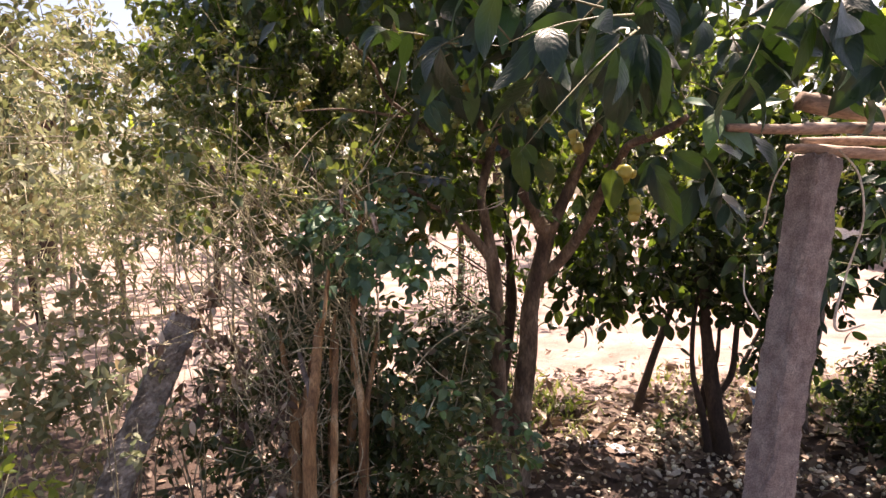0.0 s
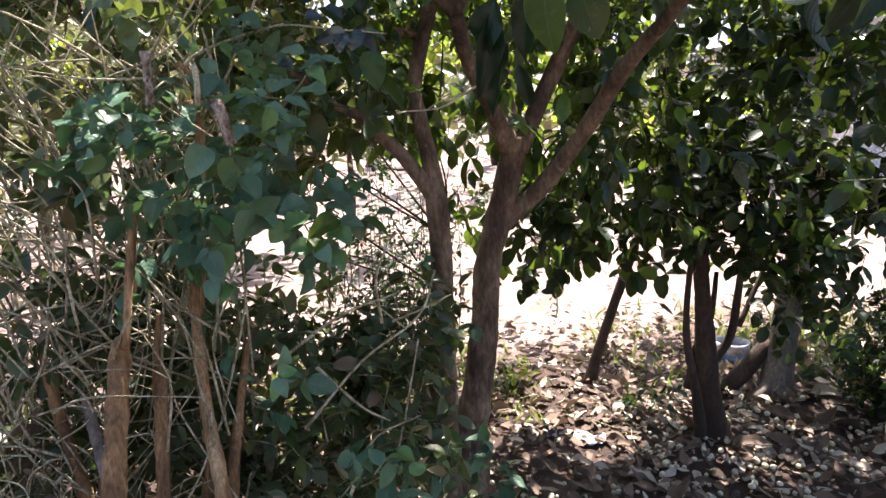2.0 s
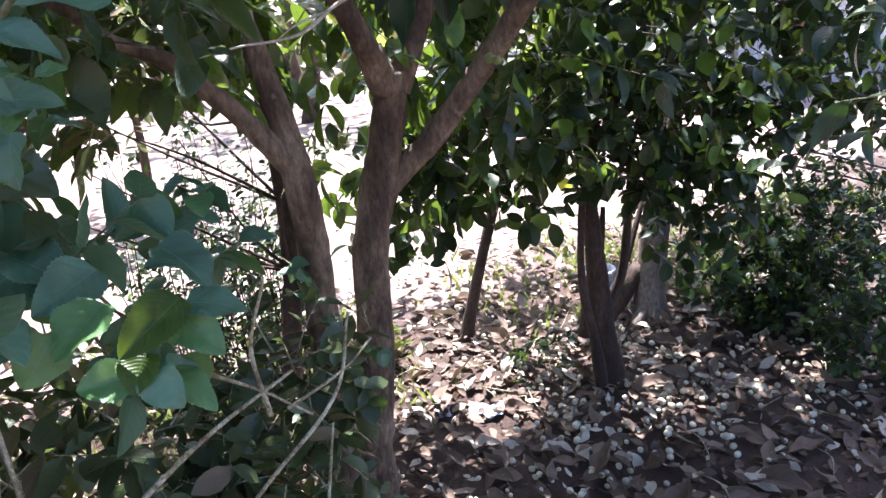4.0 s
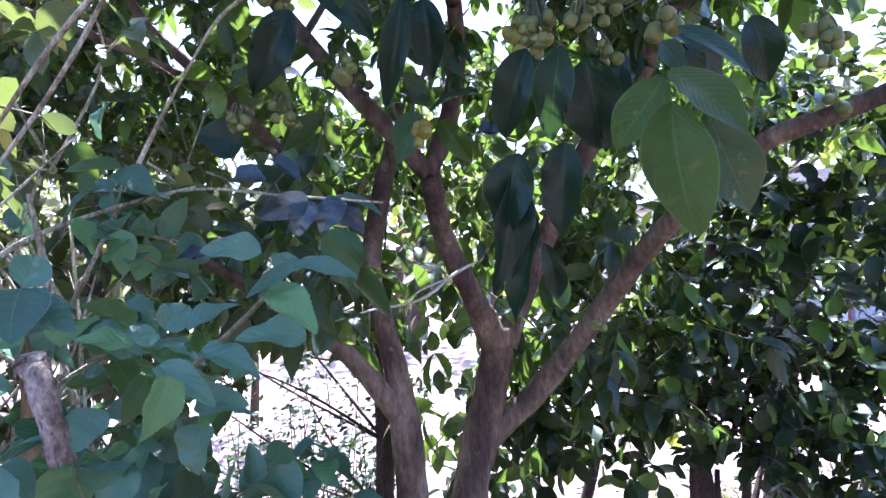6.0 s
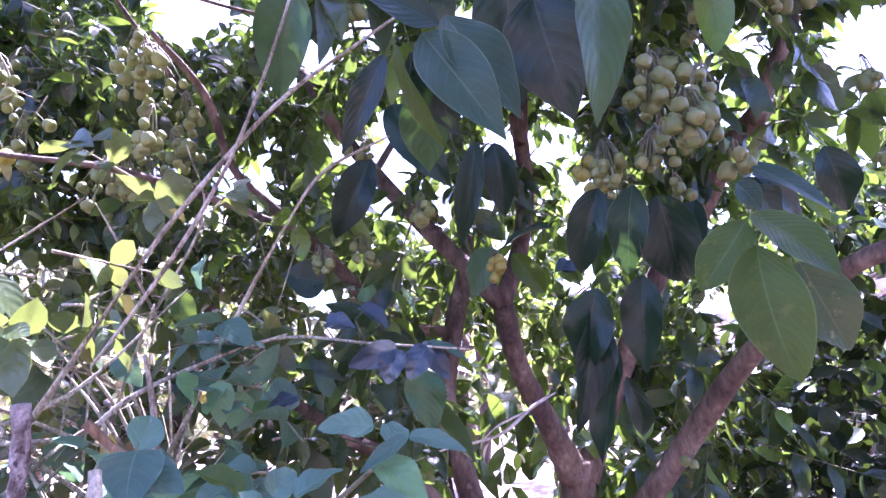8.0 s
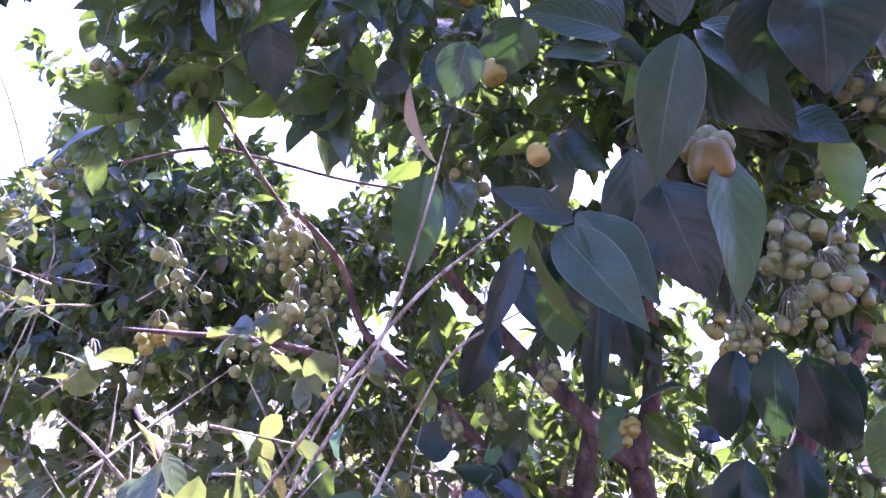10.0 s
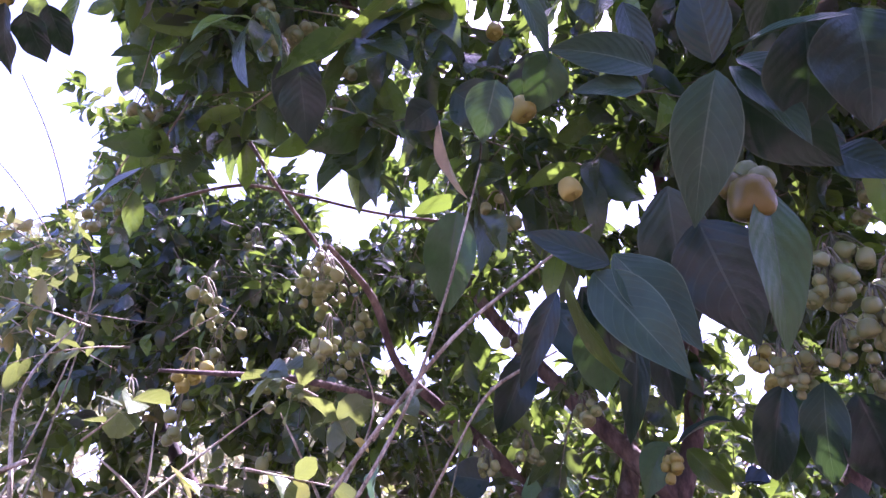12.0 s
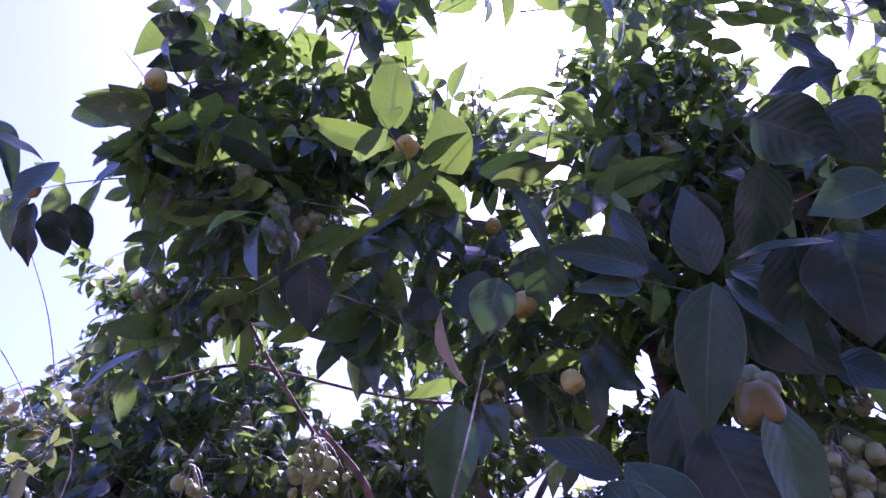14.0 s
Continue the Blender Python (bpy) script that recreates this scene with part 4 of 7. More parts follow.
jl(((0.291, 2.921, 2.008), (0.338, 2.874, 1.901), 0.056, (-0.31, -0.95, -0.00)), JAMBU_SKYLIT, 0.35, 0.3, "oval", 0.04)
jl(((0.311, 2.917, 2.025), (0.368, 2.897, 1.930), 0.062, (0.26, -0.96, -0.14)), JAMBU_SKYLIT, 0.35, 0.25, "oval", 0.04)
jl(((0.264, 2.953, 2.004), (0.224, 2.971, 1.916), 0.028, (-0.42, -0.87, -0.24)), JAMBU, 0.5, 0.35, "long", 0.12)
jl(((0.273, 2.947, 2.012), (0.298, 2.966, 1.905), 0.020, (-0.91, -0.42, -0.02)), JAMBU_YOUNG, 0.6, 0.4, "long", 0.12)
jl(((0.288, 2.955, 2.009), (0.340, 2.964, 1.938), 0.047, (0.03, -0.78, -0.62)), JAMBU, 0.4, 0.25, "oval", 0.04)
jl(((0.306, 2.990, 1.993), (0.325, 3.019, 1.915), 0.053, (-0.25, -0.70, -0.67)), JAMBU, 0.4, 0.25, "oval", 0.04)
jl(((0.387, 2.809, 2.146), (0.355, 2.861, 2.025), 0.060, (-0.28, -0.96, -0.04)), JAMBU_SKYLIT, 0.45, 0.3, "oval", 0.04)
jl(((0.396, 2.803, 2.145), (0.439, 2.781, 2.063), 0.045, (0.12, -0.99, 0.06)), JAMBU_SKYLIT, 0.4, 0.3, "oval", 0.04)
jl(((0.409, 2.810, 2.161), (0.456, 2.787, 2.112), 0.046, (0.03, -0.99, 0.13)), JAMBU_SKYLIT, 0.4, 0.3, "oval", 0.04)
jl(((0.388, 2.812, 2.157), (0.368, 2.772, 2.236), 0.045, (-0.34, -0.68, -0.66)), JAMBU, 0.3, 0.2, "oval", 0.04)
jl(((0.407, 2.829, 2.142), (0.497, 2.835, 2.065), 0.067, (0.12, -0.59, -0.80)), JAMBU, 0.3, 0.2, "oval", 0.04)
jl(((0.447, 2.881, 2.075), (0.451, 2.898, 1.925), 0.064, (0.20, -0.58, -0.79)), JAMBU, 0.3, 0.2, "oval", 0.04)
jl(((0.403, 2.927, 2.066), (0.429, 2.931, 1.941), 0.086, (-0.23, -0.57, -0.79)), JAMBU, 0.3, 0.2, "oval", 0.04)
jl(((0.388, 2.943, 2.115), (0.395, 2.987, 1.967), 0.072, (-0.40, -0.59, -0.70)), JAMBU, 0.3, 0.2, "oval", 0.04)
jl(((0.501, 2.855, 2.095), (0.532, 2.824, 2.055), 0.041, (-0.06, -0.96, -0.27)), JAMBU, 0.3, 0.2, "oval", 0.04)
jl(((0.391, 2.788, 2.148), (0.418, 2.698, 2.118), 0.028, (0.01, -0.99, 0.12)), JAMBU_SKYLIT, 0.4, 0.25, "oval", 0.04)
jl(((0.450, 2.662, 2.119), (0.398, 2.683, 2.118), 0.042, (0.00, -0.99, -0.12)), JAMBU_SKYLIT, 0.4, 0.25, "oval", 0.04)
jl(((0.391, 2.680, 2.216), (0.436, 2.666, 2.162), 0.058, (0.03, -0.45, -0.89)), JAMBU, 0.4, 0.25, "oval", 0.04)
jl(((0.434, 2.752, 2.150), (0.452, 2.798, 2.074), 0.081, (0.03, -0.45, -0.89)), JAMBU, 0.4, 0.25, "oval", 0.04)
jl(((0.461, 2.735, 2.142), (0.470, 2.753, 2.049), 0.090, (0.03, -0.45, -0.89)), JAMBU, 0.4, 0.25, "oval", 0.04)
jl(((0.423, 2.728, 2.215), (0.421, 2.793, 2.153), 0.060, (0.03, -0.45, -0.89)), JAMBU, 0.4, 0.25, "oval", 0.04)
jl(((0.446, 2.666, 2.214), (0.474, 2.664, 2.159), 0.051, (0.03, -0.45, -0.89)), JAMBU, 0.4, 0.25, "oval", 0.04)
jl(((0.434, 2.695, 2.274), (0.465, 2.652, 2.251), 0.029, (-0.08, -0.96, -0.26)), JAMBU, 0.6, 0.3, "long", 0.12)
jl(((0.466, 2.670, 2.336), (0.503, 2.686, 2.270), 0.037, (0.20, -0.89, -0.41)), JAMBU, 0.6, 0.3, "long", 0.12)
jl(((0.408, 2.954, 2.281), (0.290, 2.916, 2.303), 0.053, (-0.15, -0.99, -0.05)), JAMBU_SKYLIT, 0.5, 0.3, "oval", 0.04)
jl(((0.379, 2.934, 2.366), (0.409, 2.963, 2.269), 0.054, (0.37, -0.76, -0.54)), JAMBU, 0.4, 0.2, "oval", 0.04)
jl(((0.391, 2.957, 2.254), (0.314, 2.949, 2.256), 0.038, (-0.15, -0.99, 0.01)), JAMBU_SKYLIT, 0.6, 0.35, "oval", 0.04)
jl(((0.223, 2.933, 2.406), (0.312, 2.893, 2.389), 0.033, (-0.05, -0.30, -0.95)), JAMBU_SPOT, 0.4, 0.2, "oval", 0.04)
jl(((0.250, 2.934, 2.399), (0.303, 2.950, 2.307), 0.030, (0.26, -0.93, -0.25)), JAMBU_SKYLIT, 0.6, 0.3, "oval", 0.04)
jl(((0.229, 2.978, 2.283), (0.210, 3.007, 2.216), 0.058, (-0.26, -0.93, -0.25)), JAMBU_SKYLIT, 0.4, 0.3, "oval", 0.04)
jl(((0.302, 2.984, 2.331), (0.274, 3.019, 2.267), 0.061, (0.11, -0.90, -0.42)), JAMBU, 0.4, 0.3, "oval", 0.04)
jl(((-0.017, 3.074, 2.377), (-0.004, 3.115, 2.292), 0.063, (-0.08, -0.90, -0.42)), JAMBU, 0.4, 0.25, "oval", 0.04)
jl(((-0.234, 2.942, 2.543), (-0.292, 2.906, 2.474), 0.048, (-0.06, -0.37, -0.93)), JAMBU_SPOT, 0.4, 0.2, "oval", 0.04)
jl(((-0.247, 2.955, 2.554), (-0.286, 2.912, 2.541), 0.053, (-0.06, -0.37, -0.93)), JAMBU_YOUNG, 0.4, 0.2, "oval", 0.04)
jl(((-0.320, 2.920, 2.402), (-0.340, 2.853, 2.384), 0.036, (0.09, -0.99, 0.11)), JAMBU_SKYLIT, 0.3, 0.2, "oval", 0.04)
jl(((-0.315, 2.936, 2.420), (-0.347, 2.931, 2.340), 0.051, (-0.23, -0.97, -0.04)), JAMBU_SKYLIT, 0.4, 0.25, "oval", 0.04)
jl(((-0.339, 2.965, 2.376), (-0.355, 3.012, 2.311), 0.036, (-0.27, -0.83, -0.49)), JAMBU, 0.5, 0.3, "long", 0.12)
jl(((-0.322, 2.977, 2.376), (-0.315, 3.020, 2.334), 0.043, (0.11, -0.86, -0.50)), JAMBU, 0.5, 0.3, "long", 0.12)
jl(((-0.310, 2.991, 2.403), (-0.298, 3.037, 2.361), 0.038, (0.11, -0.86, -0.50)), JAMBU, 0.5, 0.3, "long", 0.12)
jl(((0.156, 2.896, 2.395), (0.041, 2.945, 2.289), 0.023, (-0.13, -0.22, -0.97)), JAMBU_YOUNG, 0.5, 0.3, "long", 0.1)
jl(((0.102, 2.970, 2.555), (0.077, 2.904, 2.665), 0.064, (-0.06, -0.49, -0.87)), JAMBU_YOUNG, 0.3, 0.15, "oval")
jl(((0.101, 2.984, 2.539), (-0.038, 2.975, 2.535), 0.041, (-0.01, -0.52, -0.86)), JAMBU_YOUNG, 0.3, 0.3, "long")
jl(((0.199, 3.007, 2.501), (0.148, 2.955, 2.600), 0.077, (-0.14, -0.54, -0.83)), JAMBU_YOUNG, 0.4, 0.2, "oval")
jl(((0.149, 3.051, 2.470), (0.019, 3.070, 2.416), 0.038, (-0.06, -0.64, -0.76)), JAMBU_YOUNG, 0.5, 0.3, "long")
jl(((0.224, 3.010, 2.509), (0.330, 2.977, 2.507), 0.041, (-0.26, -0.64, -0.72)), JAMBU, 0.4, 0.3, "long")
jl(((0.192, 3.061, 2.469), (0.119, 3.028, 2.517), 0.041, (-0.14, -0.69, -0.71)), JAMBU_YOUNG, 0.4, 0.3, "long")
jl(((0.192, 3.111, 2.380), (0.254, 3.094, 2.315), 0.073, (-0.25, -0.91, -0.32)), JAMBU, 0.4, 0.2, "oval")
jl(((-0.030, 3.124, 2.467), (-0.041, 3.179, 2.357), 0.073, (0.05, -0.79, -0.61)), JAMBU, 0.3, 0.2, "oval")
jl(((0.315, 3.067, 2.418), (0.278, 3.110, 2.326), 0.065, (-0.31, -0.8, -0.52)), JAMBU, 0.4, 0.2, "oval")
jl(((-0.268, 3.077, 2.934), (-0.359, 3.021, 2.963), 0.071, (0.22, -0.5, -0.84)), JAMBU, 0.4, 0.2, "oval")
jl(((-0.260, 3.085, 2.924), (-0.363, 3.084, 2.859), 0.056, (0.22, -0.54, -0.81)), JAMBU, 0.4, 0.2, "oval")
jl(((-0.210, 3.087, 2.916), (-0.251, 3.032, 2.984), 0.065, (0.16, -0.51, -0.84)), JAMBU, 0.4, 0.2, "oval")
jl(((-0.368, 3.134, 2.801), (-0.469, 3.109, 2.763), 0.056, (0.31, -0.58, -0.75)), JAMBU, 0.5, 0.2, "oval")
jl(((-0.371, 3.144, 2.790), (-0.505, 3.119, 2.757), 0.049, (0.38, -0.68, -0.63)), JAMBU, 0.5, 0.2, "long")
jl(((-0.196, 3.098, 2.824), (-0.287, 3.126, 2.724), 0.084, (0.19, -0.6, -0.78)), JAMBU, 0.5, 0.2, "oval")
jl(((-0.333, 3.100, 2.836), (-0.347, 3.139, 2.793), 0.058, (0.25, -0.58, -0.77)), JAMBU, 0.3, 0.1, "oval")
jl(((-0.602, 3.099, 2.713), (-0.482, 3.102, 2.619), 0.047, (0.56, -0.78, 0.28)), JAMBU, 0.5, 0.3, "long")
# leaves over the first steps
jl(((0.604, 1.567, 1.924), (0.526, 1.509, 1.795), 0.058, (-0.25, -0.8, 0.54)), JAMBU, 0.6, 0.25, "long")
jl(((0.608, 1.567, 1.924), (0.605, 1.509, 1.818), 0.042, (-0.26, -0.72, 0.64)), JAMBU, 0.6, 0.25, "long")
jl(((0.609, 1.567, 1.925), (0.63, 1.507, 1.813), 0.041, (-0.29, -0.79, 0.54)), JAMBU, 0.6, 0.25, "long")
jl(((0.585, 1.619, 1.938), (0.489, 1.566, 1.859), 0.043, (-0.22, -0.82, 0.52)), JAMBU, 0.6, 0.25, "long")
jl(((0.6, 1.568, 1.93), (0.534, 1.552, 1.956), 0.034, (-0.21, -0.68, 0.7)), JAMBU, 0.6, 0.25, "long")
jl(((0.938, 2.054, 1.874), (0.855, 2.008, 1.9), 0.041, (-0.27, -0.62, 0.73)), TEAL, 0.4, 0.2, "broad")
jl(((0.944, 2.053, 1.867), (1.013, 1.991, 1.758), 0.062, (-0.33, -0.66, 0.68)), TEAL, 0.4, 0.2, "oval")
jl(((0.95, 2.052, 1.86), (0.9, 1.997, 1.777), 0.046, (-0.37, -0.81, 0.46)), TEAL, 0.4, 0.2, "oval")
jl(((0.99, 2.052, 1.873), (1.08, 2.0, 1.889), 0.046, (-0.35, -0.66, 0.66)), TEAL, 0.4, 0.2, "oval")
jl(((0.538, 2.086, 2.104), (0.481, 2.024, 1.928), 0.077, (-0.16, -0.95, 0.28)), JAMBU, 0.5, 0.25, "long")
jl(((0.565, 2.085, 2.104), (0.589, 2.022, 1.95), 0.062, (-0.2, -0.94, 0.28)), JAMBU, 0.5, 0.25, "long")
jl(((0.344, 2.402, 2.194), (0.293, 2.341, 2.044), 0.074, (-0.03, -0.96, 0.26)), JAMBU, 0.5, 0.25, "long")
jl(((0.357, 2.392, 2.085), (0.268, 2.335, 1.961), 0.068, (-0.03, -0.95, 0.31)), JAMBU, 0.5, 0.25, "long")
jl(((0.976, 1.964, 2.023), (1.065, 1.9, 1.897), 0.067, (-0.49, -0.87, 0.03)), JAMBU, 0.5, 0.25, "long")
jl(((1.065, 1.955, 1.954), (0.934, 1.913, 1.872), 0.063, (-0.47, -0.87, 0.15)), JAMBU, 0.5, 0.25, "long")
jl(((1.112, 1.859, 2.023), (1.157, 1.796, 1.889), 0.071, (-0.57, -0.82, 0.03)), JAMBU, 0.5, 0.25, "long")
jl(((1.107, 1.904, 1.961), (0.976, 1.863, 2.015), 0.061, (-0.5, -0.84, 0.21)), JAMBU, 0.5, 0.25, "long")
jl(((1.189, 1.849, 1.931), (1.078, 1.826, 1.857), 0.063, (-0.56, -0.81, 0.16)), JAMBU, 0.5, 0.25, "long")
jl(((0.796, 1.77, 2.023), (0.713, 1.748, 1.968), 0.050, (-0.37, -0.89, 0.26)), JAMBU, 0.5, 0.25, "long")
jl(((1.148, 2.013, 2.076), (1.089, 1.953, 1.942), 0.070, (-0.52, -0.86, 0.01)), JAMBU_YOUNG, 0.5, 0.25, "long")
jl(((0.934, 2.446, 1.764), (1.008, 2.379, 1.583), 0.076, (-0.36, -0.93, 0.0)), JAMBU, 0.5, 0.25, "oval")
jl(((1.001, 2.446, 1.795), (1.107, 2.384, 1.693), 0.076, (-0.39, -0.92, -0.03)), JAMBU, 0.5, 0.25, "oval")
jl(((1.107, 2.535, 1.695), (1.014, 2.476, 1.544), 0.075, (-0.38, -0.92, 0.03)), JAMBU, 0.5, 0.25, "oval")
jl(((0.735, 2.15, 1.739), (0.713, 2.122, 1.636), 0.055, (-0.28, -0.96, -0.0)), JAMBU_YOUNG, 0.3, 0.25, "long")

# fruit: clusters of pale bells on short stalks
fruit_green = fruit_mesh("fruit", 12, 10, FRUIT)
fruit_ripe = fruit_mesh("ripe_fruit", 14, 10, RIPE)
fruit_shaded = fruit_mesh("shade_tinted_fruit", 16, 10, SHADE_FRUIT)
stalks = Foliage()


def one_fruit(place, size, ripe=False, tilt=0.4, g=rng):
    ob = new("fruit", fruit_ripe if ripe else fruit_green)
    ob.matrix_basis = Matrix.LocRotScale(Vector(place), Euler((g.normal(0, tilt), g.normal(0, tilt), g.uniform(0, 6.3))), Vector((size, size, size * g.uniform(0.85, 1.1))))
    return under(ob, tree)


def cluster(place, spread, count, size=0.028, ripe=False):
    c = np.array(place)
    top = c + np.array([0, 0, spread * 1.1])
    for k in range(count):
        o = unit(rng.normal(0, 1, 3)) * spread * rng.uniform(0.35, 1) * np.array([1, 1, 1.1])
        s = size * rng.uniform(0.6, 1.08)
        one_fruit(c + o, s, ripe)
        stalks.twig(np.array([[*top, 0.0013], [*((top + c + o) / 2 + np.array([0, 0, 0.01])), 0.0012], [*(c + o), 0.0012]]), 4, 2)


cluster((0.667, 3.061, 2.013), 0.038, 17, 0.023)
cluster((0.639, 3.08, 2.077), 0.034, 14, 0.023)
cluster((0.713, 3.077, 2.071), 0.029, 8, 0.022)
cluster((0.754, 3.09, 1.984), 0.016, 4, 0.024)
cluster((0.701, 3.177, 2.021), 0.034, 12, 0.018)
cluster((0.647, 3.229, 2.013), 0.04, 14, 0.018)
cluster((0.741, 3.204, 1.973), 0.021, 6, 0.018)
cluster((1.044, 3.099, 1.985), 0.033, 12, 0.024)
cluster((1.206, 3.216, 1.931), 0.029, 5, 0.024)
cluster((1.028, 3.108, 2.135), 0.026, 4, 0.024)
cluster((0.575, 3.516, 1.929), 0.019, 9, 0.022, True)
cluster((0.265, 3.534, 1.938), 0.017, 10, 0.016)
cluster((0.351, 3.626, 1.978), 0.03, 10, 0.018)
cluster((0.443, 3.541, 2.033), 0.021, 5, 0.024)
cluster((0.362, 3.643, 2.206), 0.033, 6, 0.022)
cluster((-0.033, 3.647, 2.324), 0.062, 10, 0.024)
cluster((-0.113, 3.714, 2.117), 0.062, 12, 0.024)
cluster((-0.035, 3.679, 2.162), 0.051, 8, 0.022)
cluster((-0.132, 3.659, 1.987), 0.014, 2, 0.024)
cluster((0.025, 3.642, 2.249), 0.041, 7, 0.022)
cluster((1.34, 4.122, 1.437), 0.02, 2, 0.032)
cluster((0.951, 4.492, 1.317), 0.04, 4, 0.03)
cluster((-0.306, 3.679, 2.058), 0.051, 6, 0.026)
cluster((0.965, 3.555, 1.55), 0.018, 2, 0.025)
cluster((-0.027, 3.622, 2.3), 0.067, 9, 0.024)
cluster((-0.069, 3.595, 2.125), 0.051, 9, 0.026)
cluster((0.005, 3.615, 2.168), 0.032, 5, 0.024)
cluster((-0.262, 3.717, 2.206), 0.056, 7, 0.024)
cluster((0.919, 3.155, 2.404), 0.053, 8, 0.026)
cluster((0.989, 3.181, 2.304), 0.038, 6, 0.026)
cluster((0.745, 3.426, 2.074), 0.031, 5, 0.026, True)
one_fruit((0.340, 3.129, 2.244), 0.031, True, 0.5)
one_fruit((0.263, 3.031, 2.300), 0.034, True, 0.8)
for t_xy, s, n, z in ([((-0.373, 4.003, 2.491), 0.059, 12, 0.022), ((-0.277, 3.986, 2.596), 0.046, 9, 0.02), ((-0.078, 3.944, 2.518), 0.059, 12, 0.021), ((0.006, 4.055, 2.306), 0.059, 12, 0.021), ((-0.341, 4.013, 2.266), 0.033, 7, 0.024), ((-0.536, 4.082, 2.197), 0.031, 6, 0.026), ((-0.787, 4.193, 2.47), 0.053, 9, 0.02), ((-0.649, 3.949, 2.654), 0.044, 8, 0.02), ((-0.424, 3.612, 2.774), 0.029, 7, 0.018), ((-0.054, 4.072, 2.492), 0.047, 9, 0.02), ((-0.192, 4.279, 2.372), 0.06, 10, 0.02), ((0.894, 3.574, 2.106), 0.04, 9, 0.022), ((0.549, 3.857, 2.108), 0.031, 7, 0.022), ((0.273, 3.733, 1.989), 0.023, 7, 0.02), ((-0.338, 4.227, 2.499), 0.066, 10, 0.02), ((0.206, 4.122, 2.541), 0.043, 6, 0.02), ((0.754, 3.211, 2.163), 0.039, 12, 0.024), ((0.858, 3.241, 2.284), 0.029, 7, 0.022)]):
    cluster(t_xy, s, n, z)
cluster((-0.097, 3.162, 2.589), 0.024, 9, 0.025)
cluster((-0.103, 3.185, 2.549), 0.018, 7, 0.026)
cluster((-0.046, 3.220, 2.581), 0.038, 12, 0.026)
cluster((0.016, 3.237, 2.546), 0.027, 8, 0.024)
cluster((-0.315, 3.362, 2.522), 0.026, 5, 0.022)
cluster((-0.438, 3.466, 2.388), 0.041, 7, 0.024)
cluster((0.282, 3.299, 2.292), 0.038, 10, 0.024)
cluster((-0.031, 3.472, 2.275), 0.036, 10, 0.024)
cluster((-0.247, 3.53, 2.23), 0.051, 9, 0.024)
cluster((-0.269, 3.589, 2.134), 0.031, 6, 0.026, True)
cluster((-0.013, 3.532, 2.167), 0.041, 8, 0.024)
cluster((-0.076, 3.58, 2.101), 0.051, 9, 0.024)
cluster((-0.393, 3.632, 2.091), 0.031, 6, 0.026)
cluster((0.703, 3.375, 2.054), 0.033, 7, 0.026, True)
cluster((0.827, 3.322, 2.154), 0.048, 8, 0.025)
cluster((0.416, 3.444, 2.008), 0.021, 4, 0.024)
cluster((0.626, 3.165, 2.778), 0.025, 6, 0.026)
cluster((-0.160, 3.129, 2.630), 0.013, 2, 0.03)
cluster((-0.337, 3.336, 2.530), 0.026, 5, 0.022)
for c, s in (((0.119, 2.970, 2.523), 0.034), ((-0.319, 3.060, 2.805), 0.038), ((-0.478, 3.132, 2.583), 0.032), ((-0.480, 3.135, 2.611), 0.03), ((0.261, 3.122, 2.521), 0.026)):
    one_fruit(c, s, True, 0.2)
one_fruit((0.435, 2.883, 2.088), 0.042, True, 0.1).data = fruit_shaded
one_fruit((0.449, 2.906, 2.118), 0.026, False, 0.1)
one_fruit((0.429, 2.913, 2.106), 0.026, True, 0.3).data = fruit_shaded
one_fruit((0.456, 2.896, 2.104), 0.027, False, 0.1)
cluster((0.72, 2.46, 1.843), 0.023, 5, 0.03, True)
cluster((0.763, 2.149, 1.738), 0.022, 4, 0.036, True)
cluster((0.782, 2.141, 1.652), 0.017, 3, 0.036, True)
cluster((0.622, 2.271, 1.941), 0.018, 1, 0.045)
stalks.make(tree, JAMBU, GREEN_TWIG)


# ---- young trees behind ----
sapling = thing("sapling", (1.849, 5.296, 0.0), "slender slanting sapling with drooping oval leaves", "tree")
stem("trunk", [(1.84, 5.31, -0.05, 0.045)] + [(1.851, 5.3, -0.002, 0.04), (1.948, 5.3, 0.315, 0.031), (2.107, 5.3, 0.762, 0.028), (2.221, 5.3, 1.086, 0.023), (2.316, 5.3, 1.439, 0.015)], DARK_BARK, sapling, 8, 5, 0.08, 21)
leaves = Foliage("oval", 5, 3, 22)
K = dict(leaf=0.10, ratio=0.55, pairs=3, droop=0.5, hang=0.6, thick=0.002, bottom=0.92)
leaves.spray(np.array((1.762, 4.844, 0.777)), (0.6, -0.3, -0.3), 0.2, 3, 0.10, 0.55, 0.4, 0.5)
leaves.spray(np.array((1.675, 4.984, 0.901)), (-0.7, -0.2, -0.5), 0.26, 4, 0.10, 0.55, 0.4, 0.5)
leaves.spray(np.array((1.626, 5.006, 0.879)), (0.2, -0.2, -0.7), 0.24, 4, 0.10, 0.55, 0.4, 0.5)
leaves.spray(np.array((1.515, 5.156, 0.76)), (0.1, -0.2, -0.5), 0.2, 4, 0.05, 0.6, 0.4, 0.3)
leaves.fill((1.824, 4.916, 0.966), 0.209, 21, **K)
leaves.fill((1.994, 4.869, 1.159), 0.209, 21, **K)
leaves.fill((1.636, 5.126, 0.91), 0.162, 12, **K)
leaves.spray(np.array((1.753, 4.755, 0.64)), (1, -0.2, 0.1), 0.24, 3, 0.11, 0.55, 0.4, 0.5)
